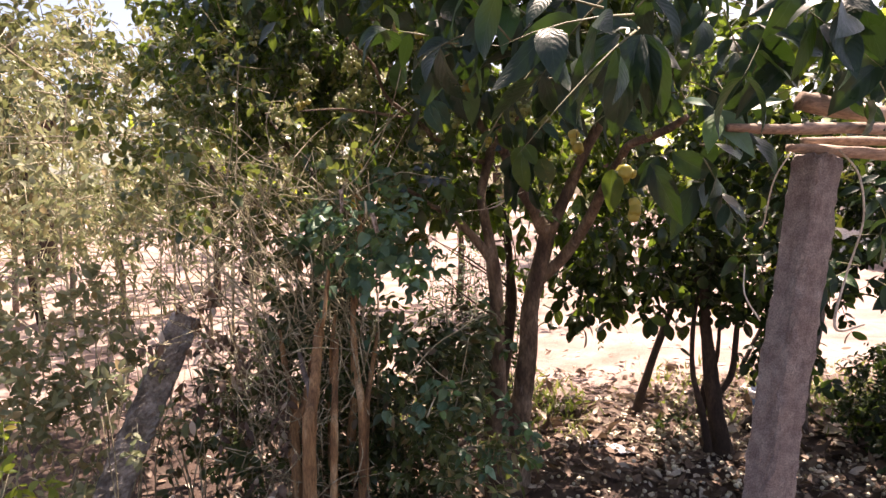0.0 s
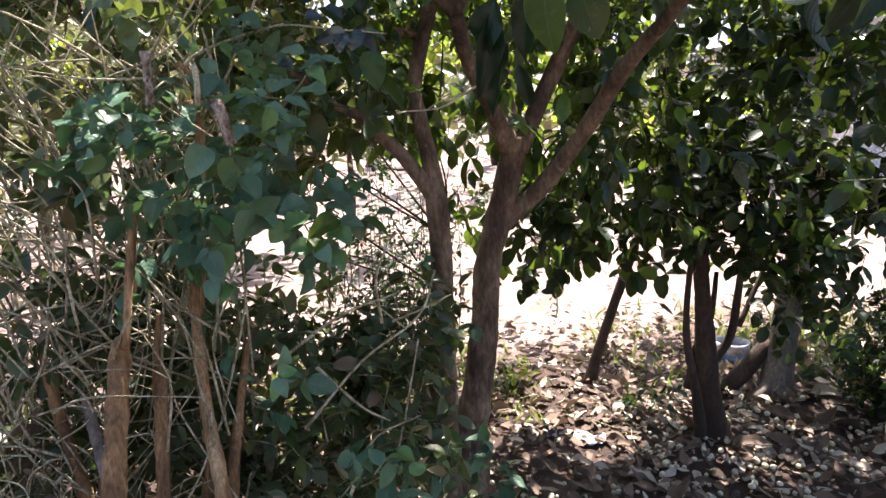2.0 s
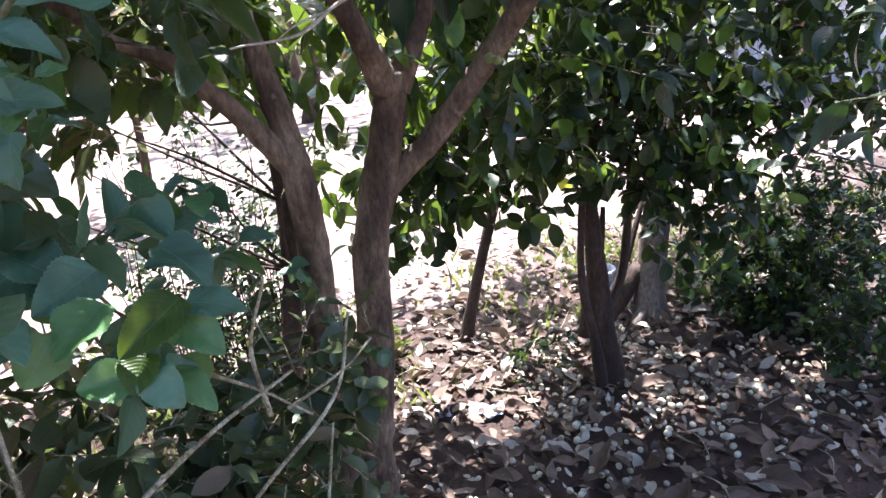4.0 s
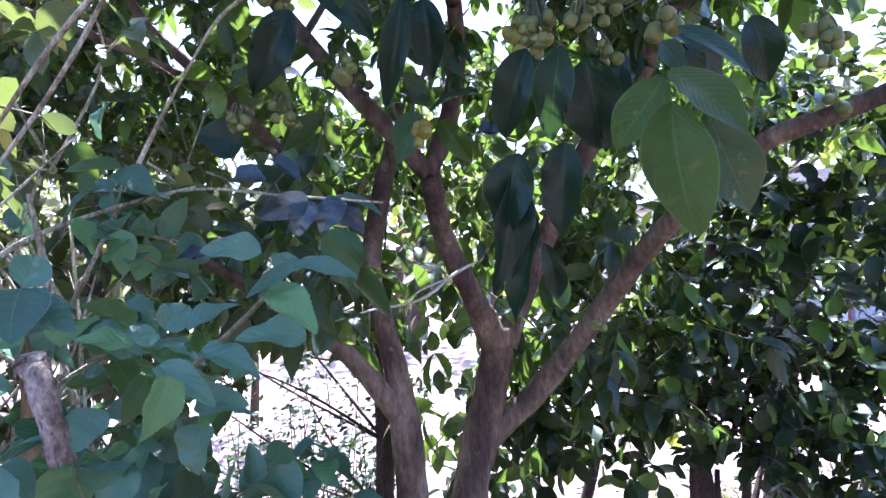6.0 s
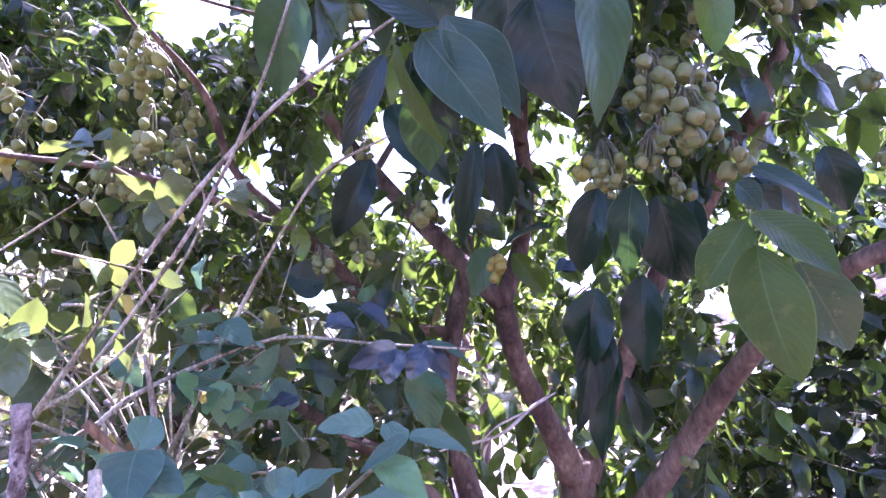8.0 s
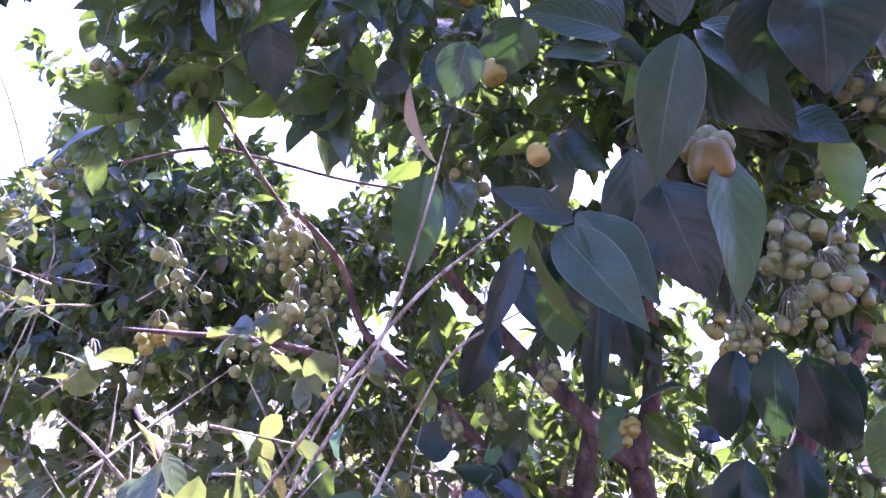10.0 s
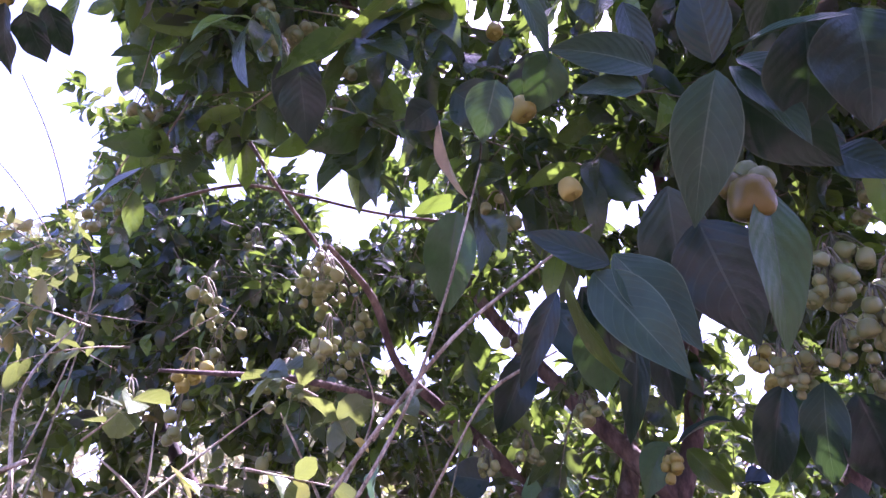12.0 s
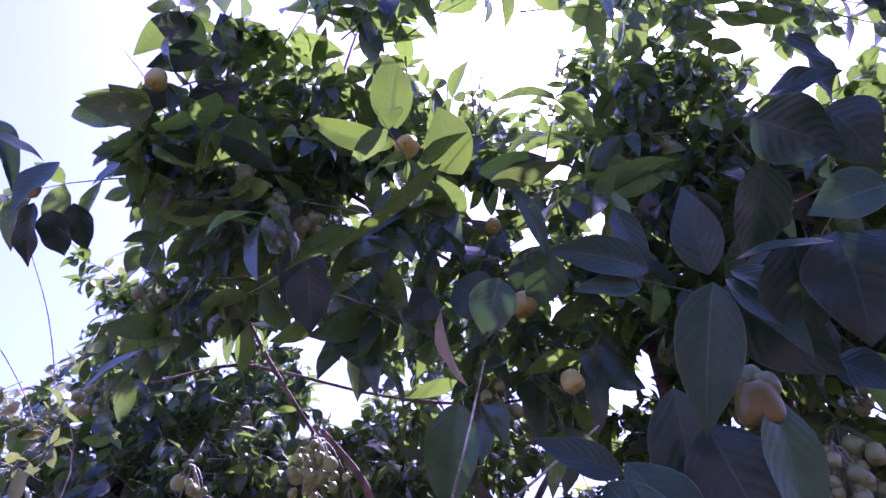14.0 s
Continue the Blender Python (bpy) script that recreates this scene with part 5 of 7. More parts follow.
leaves.spray(np.array((1.822, 4.752, 0.784)), (1, 0.1, 0.2), 0.24, 3, 0.11, 0.55, 0.4, 0.5)
leaves.fill((1.371, 4.835, 1.084), 0.265, 16, **K)
leaves.fill((1.726, 4.98, 1.173), 0.275, 16, **K)
leaves.fill((1.202, 4.77, 0.832), 0.15, 7, **K)
leaves.fill((1.324, 4.634, 1.06), 0.201, 14, **K)
leaves.fill((1.404, 4.679, 1.03), 0.22, 16, **K)
leaves.fill((1.732, 4.661, 0.949), 0.22, 16, **K)
leaves.fill((1.228, 4.706, 1.289), 0.22, 14, **K)
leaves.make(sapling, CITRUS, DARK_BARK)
# the sapling's sunlit leaves: a paler, yellower colour stands in for the sun
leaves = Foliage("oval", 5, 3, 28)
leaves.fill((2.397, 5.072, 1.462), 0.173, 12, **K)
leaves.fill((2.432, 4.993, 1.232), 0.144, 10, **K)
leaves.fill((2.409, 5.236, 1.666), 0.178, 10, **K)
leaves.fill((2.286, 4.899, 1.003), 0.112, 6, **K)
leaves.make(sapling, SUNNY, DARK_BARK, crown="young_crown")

lime = thing("lime_tree", (2.191, 4.495, 0.0), "small dark-barked tree with dense glossy leaves", "tree")
stem("trunk", [(2.2, 4.47, -0.06, 0.075)] + [(2.132, 4.46, 0.028, 0.065), (2.07, 4.46, 0.354, 0.052), (2.027, 4.46, 0.705, 0.039), (2.002, 4.46, 0.959, 0.031), (2.047, 4.47, 1.33, 0.023), (2.145, 4.5, 1.664, 0.023), (2.244, 4.5, 1.949, 0.011)], DARK_BARK, lime, 10, 5, 0.08, 23)
stem("limb", [(2.085, 4.46, 0.403, 0.025), (2.169, 4.44, 0.547, 0.021), (2.187, 4.42, 0.832, 0.016), (2.213, 4.4, 1.197, 0.012), (2.501, 4.4, 1.477, 0.01)], DARK_BARK, lime, 8, 5, 0.08, 24)
stem("limb", [(2.258, 4.5, 0.561, 0.013), (2.391, 4.55, 0.764, 0.012), (2.55, 4.6, 1.0, 0.009), (2.862, 4.6, 1.288, 0.01)], DARK_BARK, lime, 8, 5, 0.08, 25)
stem("limb", [(2.026, 4.46, 0.905, 0.021), (1.948, 4.5, 1.2, 0.016), (1.844, 4.5, 1.506, 0.01), (1.775, 4.5, 1.784, 0.005)], DARK_BARK, lime, 8, 5, 0.08, 26)
leaves = Foliage("oval", 5, 3, 27)
K = dict(leaf=0.074, ratio=0.58, pairs=4, droop=0.4, hang=0.35, thick=0.002, bottom=1.0)
leaves.fill((1.933, 4.292, 1.068), 0.196, 24, **K)
leaves.fill((1.946, 4.46, 1.296), 0.249, 16, **K)
leaves.fill((2.188, 4.33, 1.321), 0.249, 24, **K)
leaves.fill((2.437, 4.206, 1.39), 0.272, 36, **K)
leaves.fill((2.798, 4.129, 1.428), 0.282, 36, **K)
leaves.fill((3.033, 3.979, 1.363), 0.259, 45, **K)
leaves.fill((3.113, 4.021, 1.705), 0.282, 40, **K)
leaves.fill((2.838, 4.374, 1.55), 0.303, 36, **K)
leaves.fill((2.171, 4.528, 1.596), 0.259, 11, **K)
leaves.fill((2.482, 4.387, 1.733), 0.282, 27, **K)
leaves.fill((2.854, 4.18, 1.749), 0.282, 42, **K)
leaves.fill((2.195, 4.109, 0.939), 0.196, 20, **K)
leaves.spray(np.array((2.117, 4.122, 0.817)), (0.3, -0.2, -0.8), 0.25, 4, 0.07, 0.55, 0.4, 0.4)
leaves.spray(np.array((2.015, 4.171, 0.782)), (0.6, -0.2, -0.6), 0.2, 4, 0.07, 0.55, 0.4, 0.4)
leaves.fill((2.52, 4.077, 1.071), 0.204, 20, **K)
leaves.fill((2.427, 4.051, 0.765), 0.159, 12, **K)
leaves.fill((2.333, 4.56, 1.564), 0.259, 24, **K)
leaves.fill((2.665, 4.441, 1.544), 0.259, 27, **K)
leaves.fill((2.811, 4.463, 1.876), 0.22, 18, **K)
leaves.fill((2.032, 4.59, 1.265), 0.204, 18, **K)
leaves.fill((1.985, 4.485, 1.359), 0.279, 27, **K)
leaves.fill((2.167, 4.503, 1.668), 0.244, 22, **K)
leaves.fill((1.858, 4.71, 1.603), 0.256, 20, **K)
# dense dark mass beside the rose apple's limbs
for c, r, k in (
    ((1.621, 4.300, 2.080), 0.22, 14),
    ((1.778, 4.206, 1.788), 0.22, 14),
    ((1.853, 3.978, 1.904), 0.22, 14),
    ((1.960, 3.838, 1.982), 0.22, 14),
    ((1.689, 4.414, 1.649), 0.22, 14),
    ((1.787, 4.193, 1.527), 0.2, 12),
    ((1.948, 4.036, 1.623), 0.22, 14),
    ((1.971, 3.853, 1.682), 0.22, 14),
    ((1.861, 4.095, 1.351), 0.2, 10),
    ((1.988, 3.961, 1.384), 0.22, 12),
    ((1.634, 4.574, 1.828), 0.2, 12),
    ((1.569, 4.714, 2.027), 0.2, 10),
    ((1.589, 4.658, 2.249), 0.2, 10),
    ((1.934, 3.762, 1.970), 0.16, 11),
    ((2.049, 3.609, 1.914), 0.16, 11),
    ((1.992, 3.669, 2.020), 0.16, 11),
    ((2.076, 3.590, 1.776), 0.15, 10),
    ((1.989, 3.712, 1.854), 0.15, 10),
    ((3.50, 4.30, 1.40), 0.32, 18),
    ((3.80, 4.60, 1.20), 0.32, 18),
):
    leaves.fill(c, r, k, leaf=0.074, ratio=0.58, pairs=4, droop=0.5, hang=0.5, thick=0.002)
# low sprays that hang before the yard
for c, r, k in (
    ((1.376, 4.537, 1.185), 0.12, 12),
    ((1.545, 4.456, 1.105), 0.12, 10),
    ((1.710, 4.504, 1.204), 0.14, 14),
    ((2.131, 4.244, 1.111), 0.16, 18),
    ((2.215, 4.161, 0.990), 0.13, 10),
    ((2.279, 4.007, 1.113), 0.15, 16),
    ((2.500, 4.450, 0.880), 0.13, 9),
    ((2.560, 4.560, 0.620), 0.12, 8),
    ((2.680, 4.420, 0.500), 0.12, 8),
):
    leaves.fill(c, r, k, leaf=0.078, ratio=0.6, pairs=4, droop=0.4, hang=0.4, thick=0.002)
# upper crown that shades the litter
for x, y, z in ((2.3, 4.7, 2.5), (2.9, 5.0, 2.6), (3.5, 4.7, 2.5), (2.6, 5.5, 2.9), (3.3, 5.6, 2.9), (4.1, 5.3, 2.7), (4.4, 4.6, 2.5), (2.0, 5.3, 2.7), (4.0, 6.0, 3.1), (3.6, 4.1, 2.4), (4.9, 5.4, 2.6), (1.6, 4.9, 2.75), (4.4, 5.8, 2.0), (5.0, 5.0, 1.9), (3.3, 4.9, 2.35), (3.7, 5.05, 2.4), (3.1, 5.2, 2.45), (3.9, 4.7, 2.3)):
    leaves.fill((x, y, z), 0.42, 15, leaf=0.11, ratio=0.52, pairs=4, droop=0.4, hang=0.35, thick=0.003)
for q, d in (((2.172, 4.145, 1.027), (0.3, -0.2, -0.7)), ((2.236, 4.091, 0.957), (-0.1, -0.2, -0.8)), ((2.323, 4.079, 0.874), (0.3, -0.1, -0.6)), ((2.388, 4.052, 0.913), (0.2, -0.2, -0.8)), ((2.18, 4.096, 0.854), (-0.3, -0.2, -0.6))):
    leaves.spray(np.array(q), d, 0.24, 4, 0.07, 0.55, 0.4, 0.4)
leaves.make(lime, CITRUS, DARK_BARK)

stems = thing("slim_shrub", (1.9, 4.35, 0.0), "slim two-stemmed shrub with thin dark stems", "shrub")
stem("stem", [(2.007, 4.4, 0.07, 0.03), (1.97, 4.4, 0.306, 0.024), (1.907, 4.4, 0.565, 0.017), (1.906, 4.4, 0.861, 0.014), (1.949, 4.4, 1.144, 0.009)], DARK_BARK, stems, 8, 5, 0.1, 32)
stem("stem", [(2.003, 4.5, 0.269, 0.03), (2.034, 4.5, 0.479, 0.023), (2.098, 4.5, 0.612, 0.016), (2.118, 4.5, 0.845, 0.01)], DARK_BARK, stems, 8, 5, 0.1, 33)

pale = thing("old_tree", (2.825, 4.885, 0.0), "old tree with a pale smooth leaning trunk", "tree")
stem("trunk", [(2.815, 4.875, -0.08, 0.125), (2.825, 4.885, 0.04, 0.098), (2.86, 4.905, 0.2, 0.082), (2.93, 4.945, 0.5, 0.078), (3.01, 4.98, 0.78, 0.08), (3.1, 5.03, 1.2, 0.076), (3.2, 5.2, 1.7, 0.068), (3.36, 5.5, 2.3, 0.045)], PALE_BARK, pale, 14, 5, 0.05, 34)
stem("limb", [(3.03, 5.0, 0.9, 0.045), (2.98, 5.25, 1.3, 0.036), (2.9, 5.7, 1.8, 0.026), (2.75, 6.1, 2.3, 0.014)], PALE_BARK, pale, 9, 5, 0.06, 35)
stem("root", [(2.86, 4.87, 0.14, 0.05), (2.74, 4.86, 0.03, 0.04), (2.6, 4.83, -0.04, 0.022)], PALE_BARK, pale, 9, 5, 0.06, 37)
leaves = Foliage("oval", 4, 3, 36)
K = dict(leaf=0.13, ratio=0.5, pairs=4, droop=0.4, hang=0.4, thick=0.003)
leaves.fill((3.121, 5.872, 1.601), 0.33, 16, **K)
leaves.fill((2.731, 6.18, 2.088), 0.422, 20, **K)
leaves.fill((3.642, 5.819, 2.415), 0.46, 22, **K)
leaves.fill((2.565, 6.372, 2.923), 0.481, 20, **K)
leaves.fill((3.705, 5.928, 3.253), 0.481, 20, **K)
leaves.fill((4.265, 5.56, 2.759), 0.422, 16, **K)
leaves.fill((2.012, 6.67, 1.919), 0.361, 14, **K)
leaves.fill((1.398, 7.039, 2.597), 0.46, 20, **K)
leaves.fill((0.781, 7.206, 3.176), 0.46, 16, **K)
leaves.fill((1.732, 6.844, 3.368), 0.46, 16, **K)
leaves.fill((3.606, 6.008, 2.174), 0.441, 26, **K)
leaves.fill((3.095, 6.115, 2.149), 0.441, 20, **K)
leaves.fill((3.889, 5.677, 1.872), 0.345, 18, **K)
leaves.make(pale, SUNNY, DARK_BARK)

screen = thing("feathery_shrub", (1.041, 6.835, 0.0), "dark small-leaved shrub against the bright yard", "shrub")
leaves = Foliage("oval", 3, 3, 41)
K = dict(leaf=0.045, ratio=0.5, pairs=6, droop=0.3, hang=0.2, thick=0.0018)
trunk_line = [(0.761, 4.9, 0.208, 0.046), (0.809, 4.9, 0.493, 0.041), (0.85, 4.9, 0.771, 0.038), (0.867, 4.9, 1.045, 0.033), (0.844, 4.9, 1.378, 0.023), (0.818, 4.9, 1.649, 0.012)]
stem("trunk", [(trunk_line[0][0], 4.92, -0.05, 0.05)] + trunk_line, DARK_BARK, screen, 9, 5, 0.12, 42)
for k in range(14):
    b = np.array(trunk_line[2 + k % 3][:3])
    e = b + np.array([rng.uniform(-0.75, 0.1), rng.uniform(-0.4, 0.4), rng.uniform(0.1, 0.9)])
    leaves.twig(np.array([[*b, 0.008], [*((b + e) / 2 + rng.normal(0, 0.05, 3)), 0.005], [*e, 0.002]]), 5, 4)
leaves.fill((0.852, 5.401, 1.163), 0.152, 14, **K)
leaves.fill((0.748, 5.501, 1.321), 0.177, 18, **K)
leaves.fill((0.822, 5.341, 0.866), 0.177, 18, **K)
leaves.fill((0.6, 5.69, 1.272), 0.183, 14, **K)
leaves.fill((0.865, 5.143, 0.646), 0.122, 18, **K)
leaves.fill((0.828, 5.077, 0.312), 0.122, 18, **K)
leaves.fill((0.623, 5.61, 1.012), 0.157, 9, **K)
leaves.fill((1.283, 5.362, 1.045), 0.162, 10, **K)
leaves.fill((0.462, 5.469, 0.57), 0.177, 12, **K)
leaves.fill((0.684, 5.345, 0.577), 0.152, 10, **K)
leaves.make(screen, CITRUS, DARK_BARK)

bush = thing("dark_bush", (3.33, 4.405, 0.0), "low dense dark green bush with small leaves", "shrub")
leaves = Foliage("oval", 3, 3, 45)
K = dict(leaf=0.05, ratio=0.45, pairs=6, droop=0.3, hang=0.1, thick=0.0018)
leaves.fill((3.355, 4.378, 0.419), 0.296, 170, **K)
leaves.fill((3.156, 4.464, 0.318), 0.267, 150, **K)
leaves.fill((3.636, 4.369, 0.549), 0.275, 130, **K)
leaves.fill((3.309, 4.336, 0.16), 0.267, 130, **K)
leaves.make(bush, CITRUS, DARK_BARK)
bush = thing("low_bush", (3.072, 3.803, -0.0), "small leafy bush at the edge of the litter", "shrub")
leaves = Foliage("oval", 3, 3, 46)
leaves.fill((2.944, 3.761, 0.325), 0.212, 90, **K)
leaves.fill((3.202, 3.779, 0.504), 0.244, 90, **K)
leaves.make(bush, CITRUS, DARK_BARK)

neighbour = thing("neighbour_tree", (-0.35, 5.4, 0.0), "dull green tree standing behind the hedge", "tree")
stem("trunk", [(-0.35, 5.4, -0.08, 0.08), (-0.3, 5.35, 0.9, 0.065), (-0.15, 5.3, 1.7, 0.05), (0.1, 5.2, 2.6, 0.03)], DARK_BARK, neighbour, 10, 5, 0.08, 47)
stem("limb", [(-0.2, 5.33, 1.5, 0.04), (-0.7, 5.2, 2.1, 0.03), (-1.1, 5.1, 2.8, 0.015)], DARK_BARK, neighbour, 8, 5, 0.08, 48)
stem("limb", [(-0.1, 5.3, 1.9, 0.03), (0.4, 5.0, 2.3, 0.022), (0.8, 4.9, 2.9, 0.012)], DARK_BARK, neighbour, 8, 5, 0.08, 49)
leaves = Foliage("oval", 4, 3, 50)
for x, y, z in ((-1.2, 5.1, 2.4), (-0.8, 5.3, 2.9), (-0.6, 4.9, 2.0), (-0.2, 5.0, 2.5), (0.2, 5.2, 2.0), (0.3, 4.9, 2.9), (0.7, 5.0, 2.4), (-1.3, 5.3, 1.9), (0.8, 5.3, 3.2), (-0.9, 5.0, 3.4), (-1.6, 5.3, 2.9)):
    leaves.fill((x, y, z), 0.34, 24, 0.09, 0.5, 4, 0.22, droop=0.4, hang=0.4, thick=0.003)
leaves.make(neighbour, HEDGE_TOP, DARK_BARK)

# lacy shrub whose fine leaves stand out against the yard
lacy = thing("lacy_shrub", (0.62, 5.1, 0.0), "thin lacy shrub with tiny leaves before the bright yard", "shrub")
fine = Foliage("oval", 3, 3, 58)
g = np.random.default_rng(58)
for k in range(44):
    b = np.array([g.uniform(0.32, 0.98), g.uniform(4.95, 5.3), 0.0])
    e = b + np.array([g.normal(0, 0.12), g.normal(0, 0.08), g.uniform(0.85, 1.5)])
    m = (b + e) / 2 + g.normal(0, 0.05, 3)
    fine.twig(np.array([[*b, 0.004], [*m, 0.003], [*e, 0.0012]]), 5, 5)
    for i in range(64):
        w = g.uniform(0.3, 1.0)
        q = (1 - w) ** 2 * b + 2 * w * (1 - w) * (2 * m - (b + e) / 2) + w * w * e
        d = unit(np.array([g.normal(0, 1), g.normal(0, 0.6), g.normal(-0.1, 0.35)]))
        fine.leaf(q + d * g.uniform(0.0, 0.06), d, unit(np.array([g.normal(0, 0.3), -0.6, 0.8])), g.uniform(0.022, 0.042), g.uniform(0.011, 0.019), 0.2, 0.2)
fine.make(lacy, CITRUS, DARK_BARK)

# ---- hedge shrub with bare stalks ----
hedge = thing("hedge_shrub", (-0.25, 3.35, 0.0), "tangled hedge shrub with dry tan twigs and small leaves", "shrub")
g = np.random.default_rng(51)
stem("stalk", [(-0.317, 3.200, -0.05, 0.027), (-0.277, 3.210, 0.36, 0.023), (-0.287, 3.2, 0.719, 0.02), (-0.24, 3.22, 0.834, 0.017), (-0.212, 3.25, 0.981, 0.016), (-0.192, 3.26, 1.097, 0.014)], STALK, hedge, 12, 8, 0.16, 52)
stem("stalk", [(-0.334, 3.250, -0.05, 0.031), (-0.294, 3.260, 0.36, 0.026), (-0.304, 3.25, 0.661, 0.023), (-0.293, 3.25, 0.825, 0.015), (-0.329, 3.28, 0.978, 0.013), (-0.354, 3.3, 1.135, 0.008)], STALK, hedge, 10, 8, 0.16, 53)
stem("stalk", [(-0.183, 3.300, -0.05, 0.022), (-0.143, 3.310, 0.36, 0.018), (-0.153, 3.3, 0.622, 0.016), (-0.14, 3.3, 0.859, 0.013), (-0.134, 3.3, 1.042, 0.01), (-0.114, 3.3, 1.187, 0.008)], STALK, hedge, 10, 8, 0.16, 54)
stem("stalk", [(-0.103, 3.350, -0.05, 0.027), (-0.063, 3.360, 0.36, 0.023), (-0.073, 3.35, 0.588, 0.02), (-0.049, 3.35, 0.833, 0.016), (-0.048, 3.36, 1.103, 0.013), (-0.029, 3.38, 1.3, 0.012), (-0.007, 3.4, 1.529, 0.012), (-0.026, 3.4, 1.643, 0.01)], STALK, hedge, 10, 8, 0.16, 55)
stem("stalk", [(-0.155, 3.25, 1.231, 0.01), (-0.142, 3.25, 1.323, 0.009), (-0.13, 3.25, 1.407, 0.007)], TAN_TWIG, hedge, 10, 8, 0.16, 56)
stem("stalk", [(0.099, 2.95, 1.553, 0.009), (0.093, 2.95, 1.579, 0.008), (0.087, 2.95, 1.606, 0.009), (0.081, 2.96, 1.619, 0.01), (0.08, 2.96, 1.626, 0.01)], CUT_WOOD, hedge, 16, 6, 0.16, 57, "sawn stalk with a pale rough end")
stem("stalk", [(0.066, 2.85, 1.612, 0.005), (0.068, 2.85, 1.641, 0.004), (0.065, 2.86, 1.67, 0.004)], TAN_TWIG, hedge, 8, 5, 0.1, 58)
stem("stalk", [(-0.108, 3.156, 1.424, 0.0071), (-0.122, 3.136, 1.320, 0.0083), (-0.135, 3.102, 1.198, 0.0083), (-0.158, 3.152, 1.171, 0.0173), (-0.166, 3.119, 1.082, 0.0210), (-0.170, 3.077, 0.987, 0.0210), (-0.180, 3.047, 0.890, 0.0235), (-0.190, 3.012, 0.799, 0.0260), (-0.205, 3.042, 0.40, 0.0273), (-0.210, 3.072, -0.05, 0.0312)], STALK, hedge, 12, 8, 0.14, 301)
stem("stalk", [(-0.099, 3.190, 1.108, 0.0115), (-0.101, 3.148, 1.002, 0.0127), (-0.102, 3.103, 0.867, 0.0140), (-0.103, 3.054, 0.751, 0.0153), (-0.118, 3.084, 0.40, 0.0161), (-0.123, 3.114, -0.05, 0.0184)], STALK, hedge, 11, 8, 0.14, 302)
stem("stalk", [(-0.034, 3.330, 1.391, 0.0078), (-0.037, 3.311, 1.276, 0.0092), (-0.037, 3.274, 1.132, 0.0118), (-0.021, 3.216, 0.946, 0.0144), (0.001, 3.160, 0.790, 0.0170), (-0.014, 3.190, 0.40, 0.0179), (-0.019, 3.220, -0.05, 0.0204)], STALK, hedge, 11, 8, 0.14, 304)
stem("stalk", [(-0.258, 3.223, 1.050, 0.0092), (-0.231, 3.176, 0.969, 0.0118), (-0.198, 3.107, 0.880, 0.0144), (-0.213, 3.137, 0.40, 0.0151), (-0.218, 3.167, -0.05, 0.0173)], PALE_BARK, hedge, 11, 8, 0.14, 305)
stem("stalk", [(-0.048, 3.108, 1.717, 0.0079), (-0.047, 3.112, 1.679, 0.0079), (-0.049, 3.115, 1.625, 0.0068)], CUT_WOOD, hedge, 11, 8, 0.14, 306)
stem("stalk", [(0.059, 3.359, 1.095, 0.0068), (0.035, 3.303, 0.952, 0.0108), (0.010, 3.223, 0.776, 0.0149), (-0.005, 3.253, 0.40, 0.0156), (-0.010, 3.283, -0.05, 0.0179)], STALK, hedge, 11, 8, 0.14, 307)
tw = Foliage("long", 4, 3, 60)
K = dict(leaf=0.055, ratio=0.42, pairs=5, droop=0.5, hang=0.3, thick=0.0022, top=2.0)
tw.fill((-0.402, 3.677, 1.504), 0.189, 36, **K)
tw.fill((-0.225, 3.566, 1.454), 0.235, 40, **K)
tw.fill((-0.09, 3.628, 1.039), 0.216, 40, **K)
tw.fill((-0.378, 3.623, 0.857), 0.149, 24, **K)
tw.fill((-0.381, 3.73, 0.941), 0.251, 26, **K)
tw.fill((-0.046, 3.593, 0.634), 0.27, 34, **K)
tw.fill((0.252, 3.389, 0.721), 0.202, 44, **K)
tw.fill((-0.431, 3.501, 0.573), 0.209, 30, **K)
tw.fill((0.172, 3.272, 0.488), 0.22, 40, **K)
tw.fill((0.482, 3.168, 0.571), 0.188, 34, **K)
tw.fill((-0.829, 3.796, 0.582), 0.18, 22, **K)
tw.fill((-0.606, 3.786, 0.696), 0.18, 26, **K)
tw.fill((-0.426, 3.997, 1.953), 0.159, 14, **K)
tw.fill((-0.209, 3.946, 1.742), 0.136, 12, **K)
for c, r in (((-0.273, 4.072, 1.476), 0.259), ((-0.814, 4.214, 1.764), 0.377), ((-0.135, 4.022, 0.926), 0.336), ((0.372, 3.88, 0.641), 0.178), ((-0.757, 4.005, 0.453), 0.305), ((-0.33, 3.989, 0.443), 0.305), ((-0.351, 4.02, 0.809), 0.229), ((0.307, 4.15, 1.457), 0.22), ((0.132, 4.086, 1.832), 0.336)):
    tw.fill(c, r, 44 if c[0] > -0.6 else 18, 0.07, 0.45, 5, droop=0.5, hang=0.3, thick=0.0025, top=2.0)
tw.make(hedge, HEDGE, TAN_TWIG)
# dark inner leaves behind and between the stalks
tw = Foliage("oval", 4, 3, 58)
I = dict(leaf=0.06, ratio=0.5, pairs=5, droop=0.5, hang=0.4, thick=0.002, top=1.9)
for k in range(24):
    tw.fill((-0.34 + 0.40 * ((k * 0.618) % 1.0), 3.55 + 0.2 * math.sin(k * 2.1), 0.12 + 1.55 * ((k * 0.377) % 1.0)), 0.16, 10, **I)
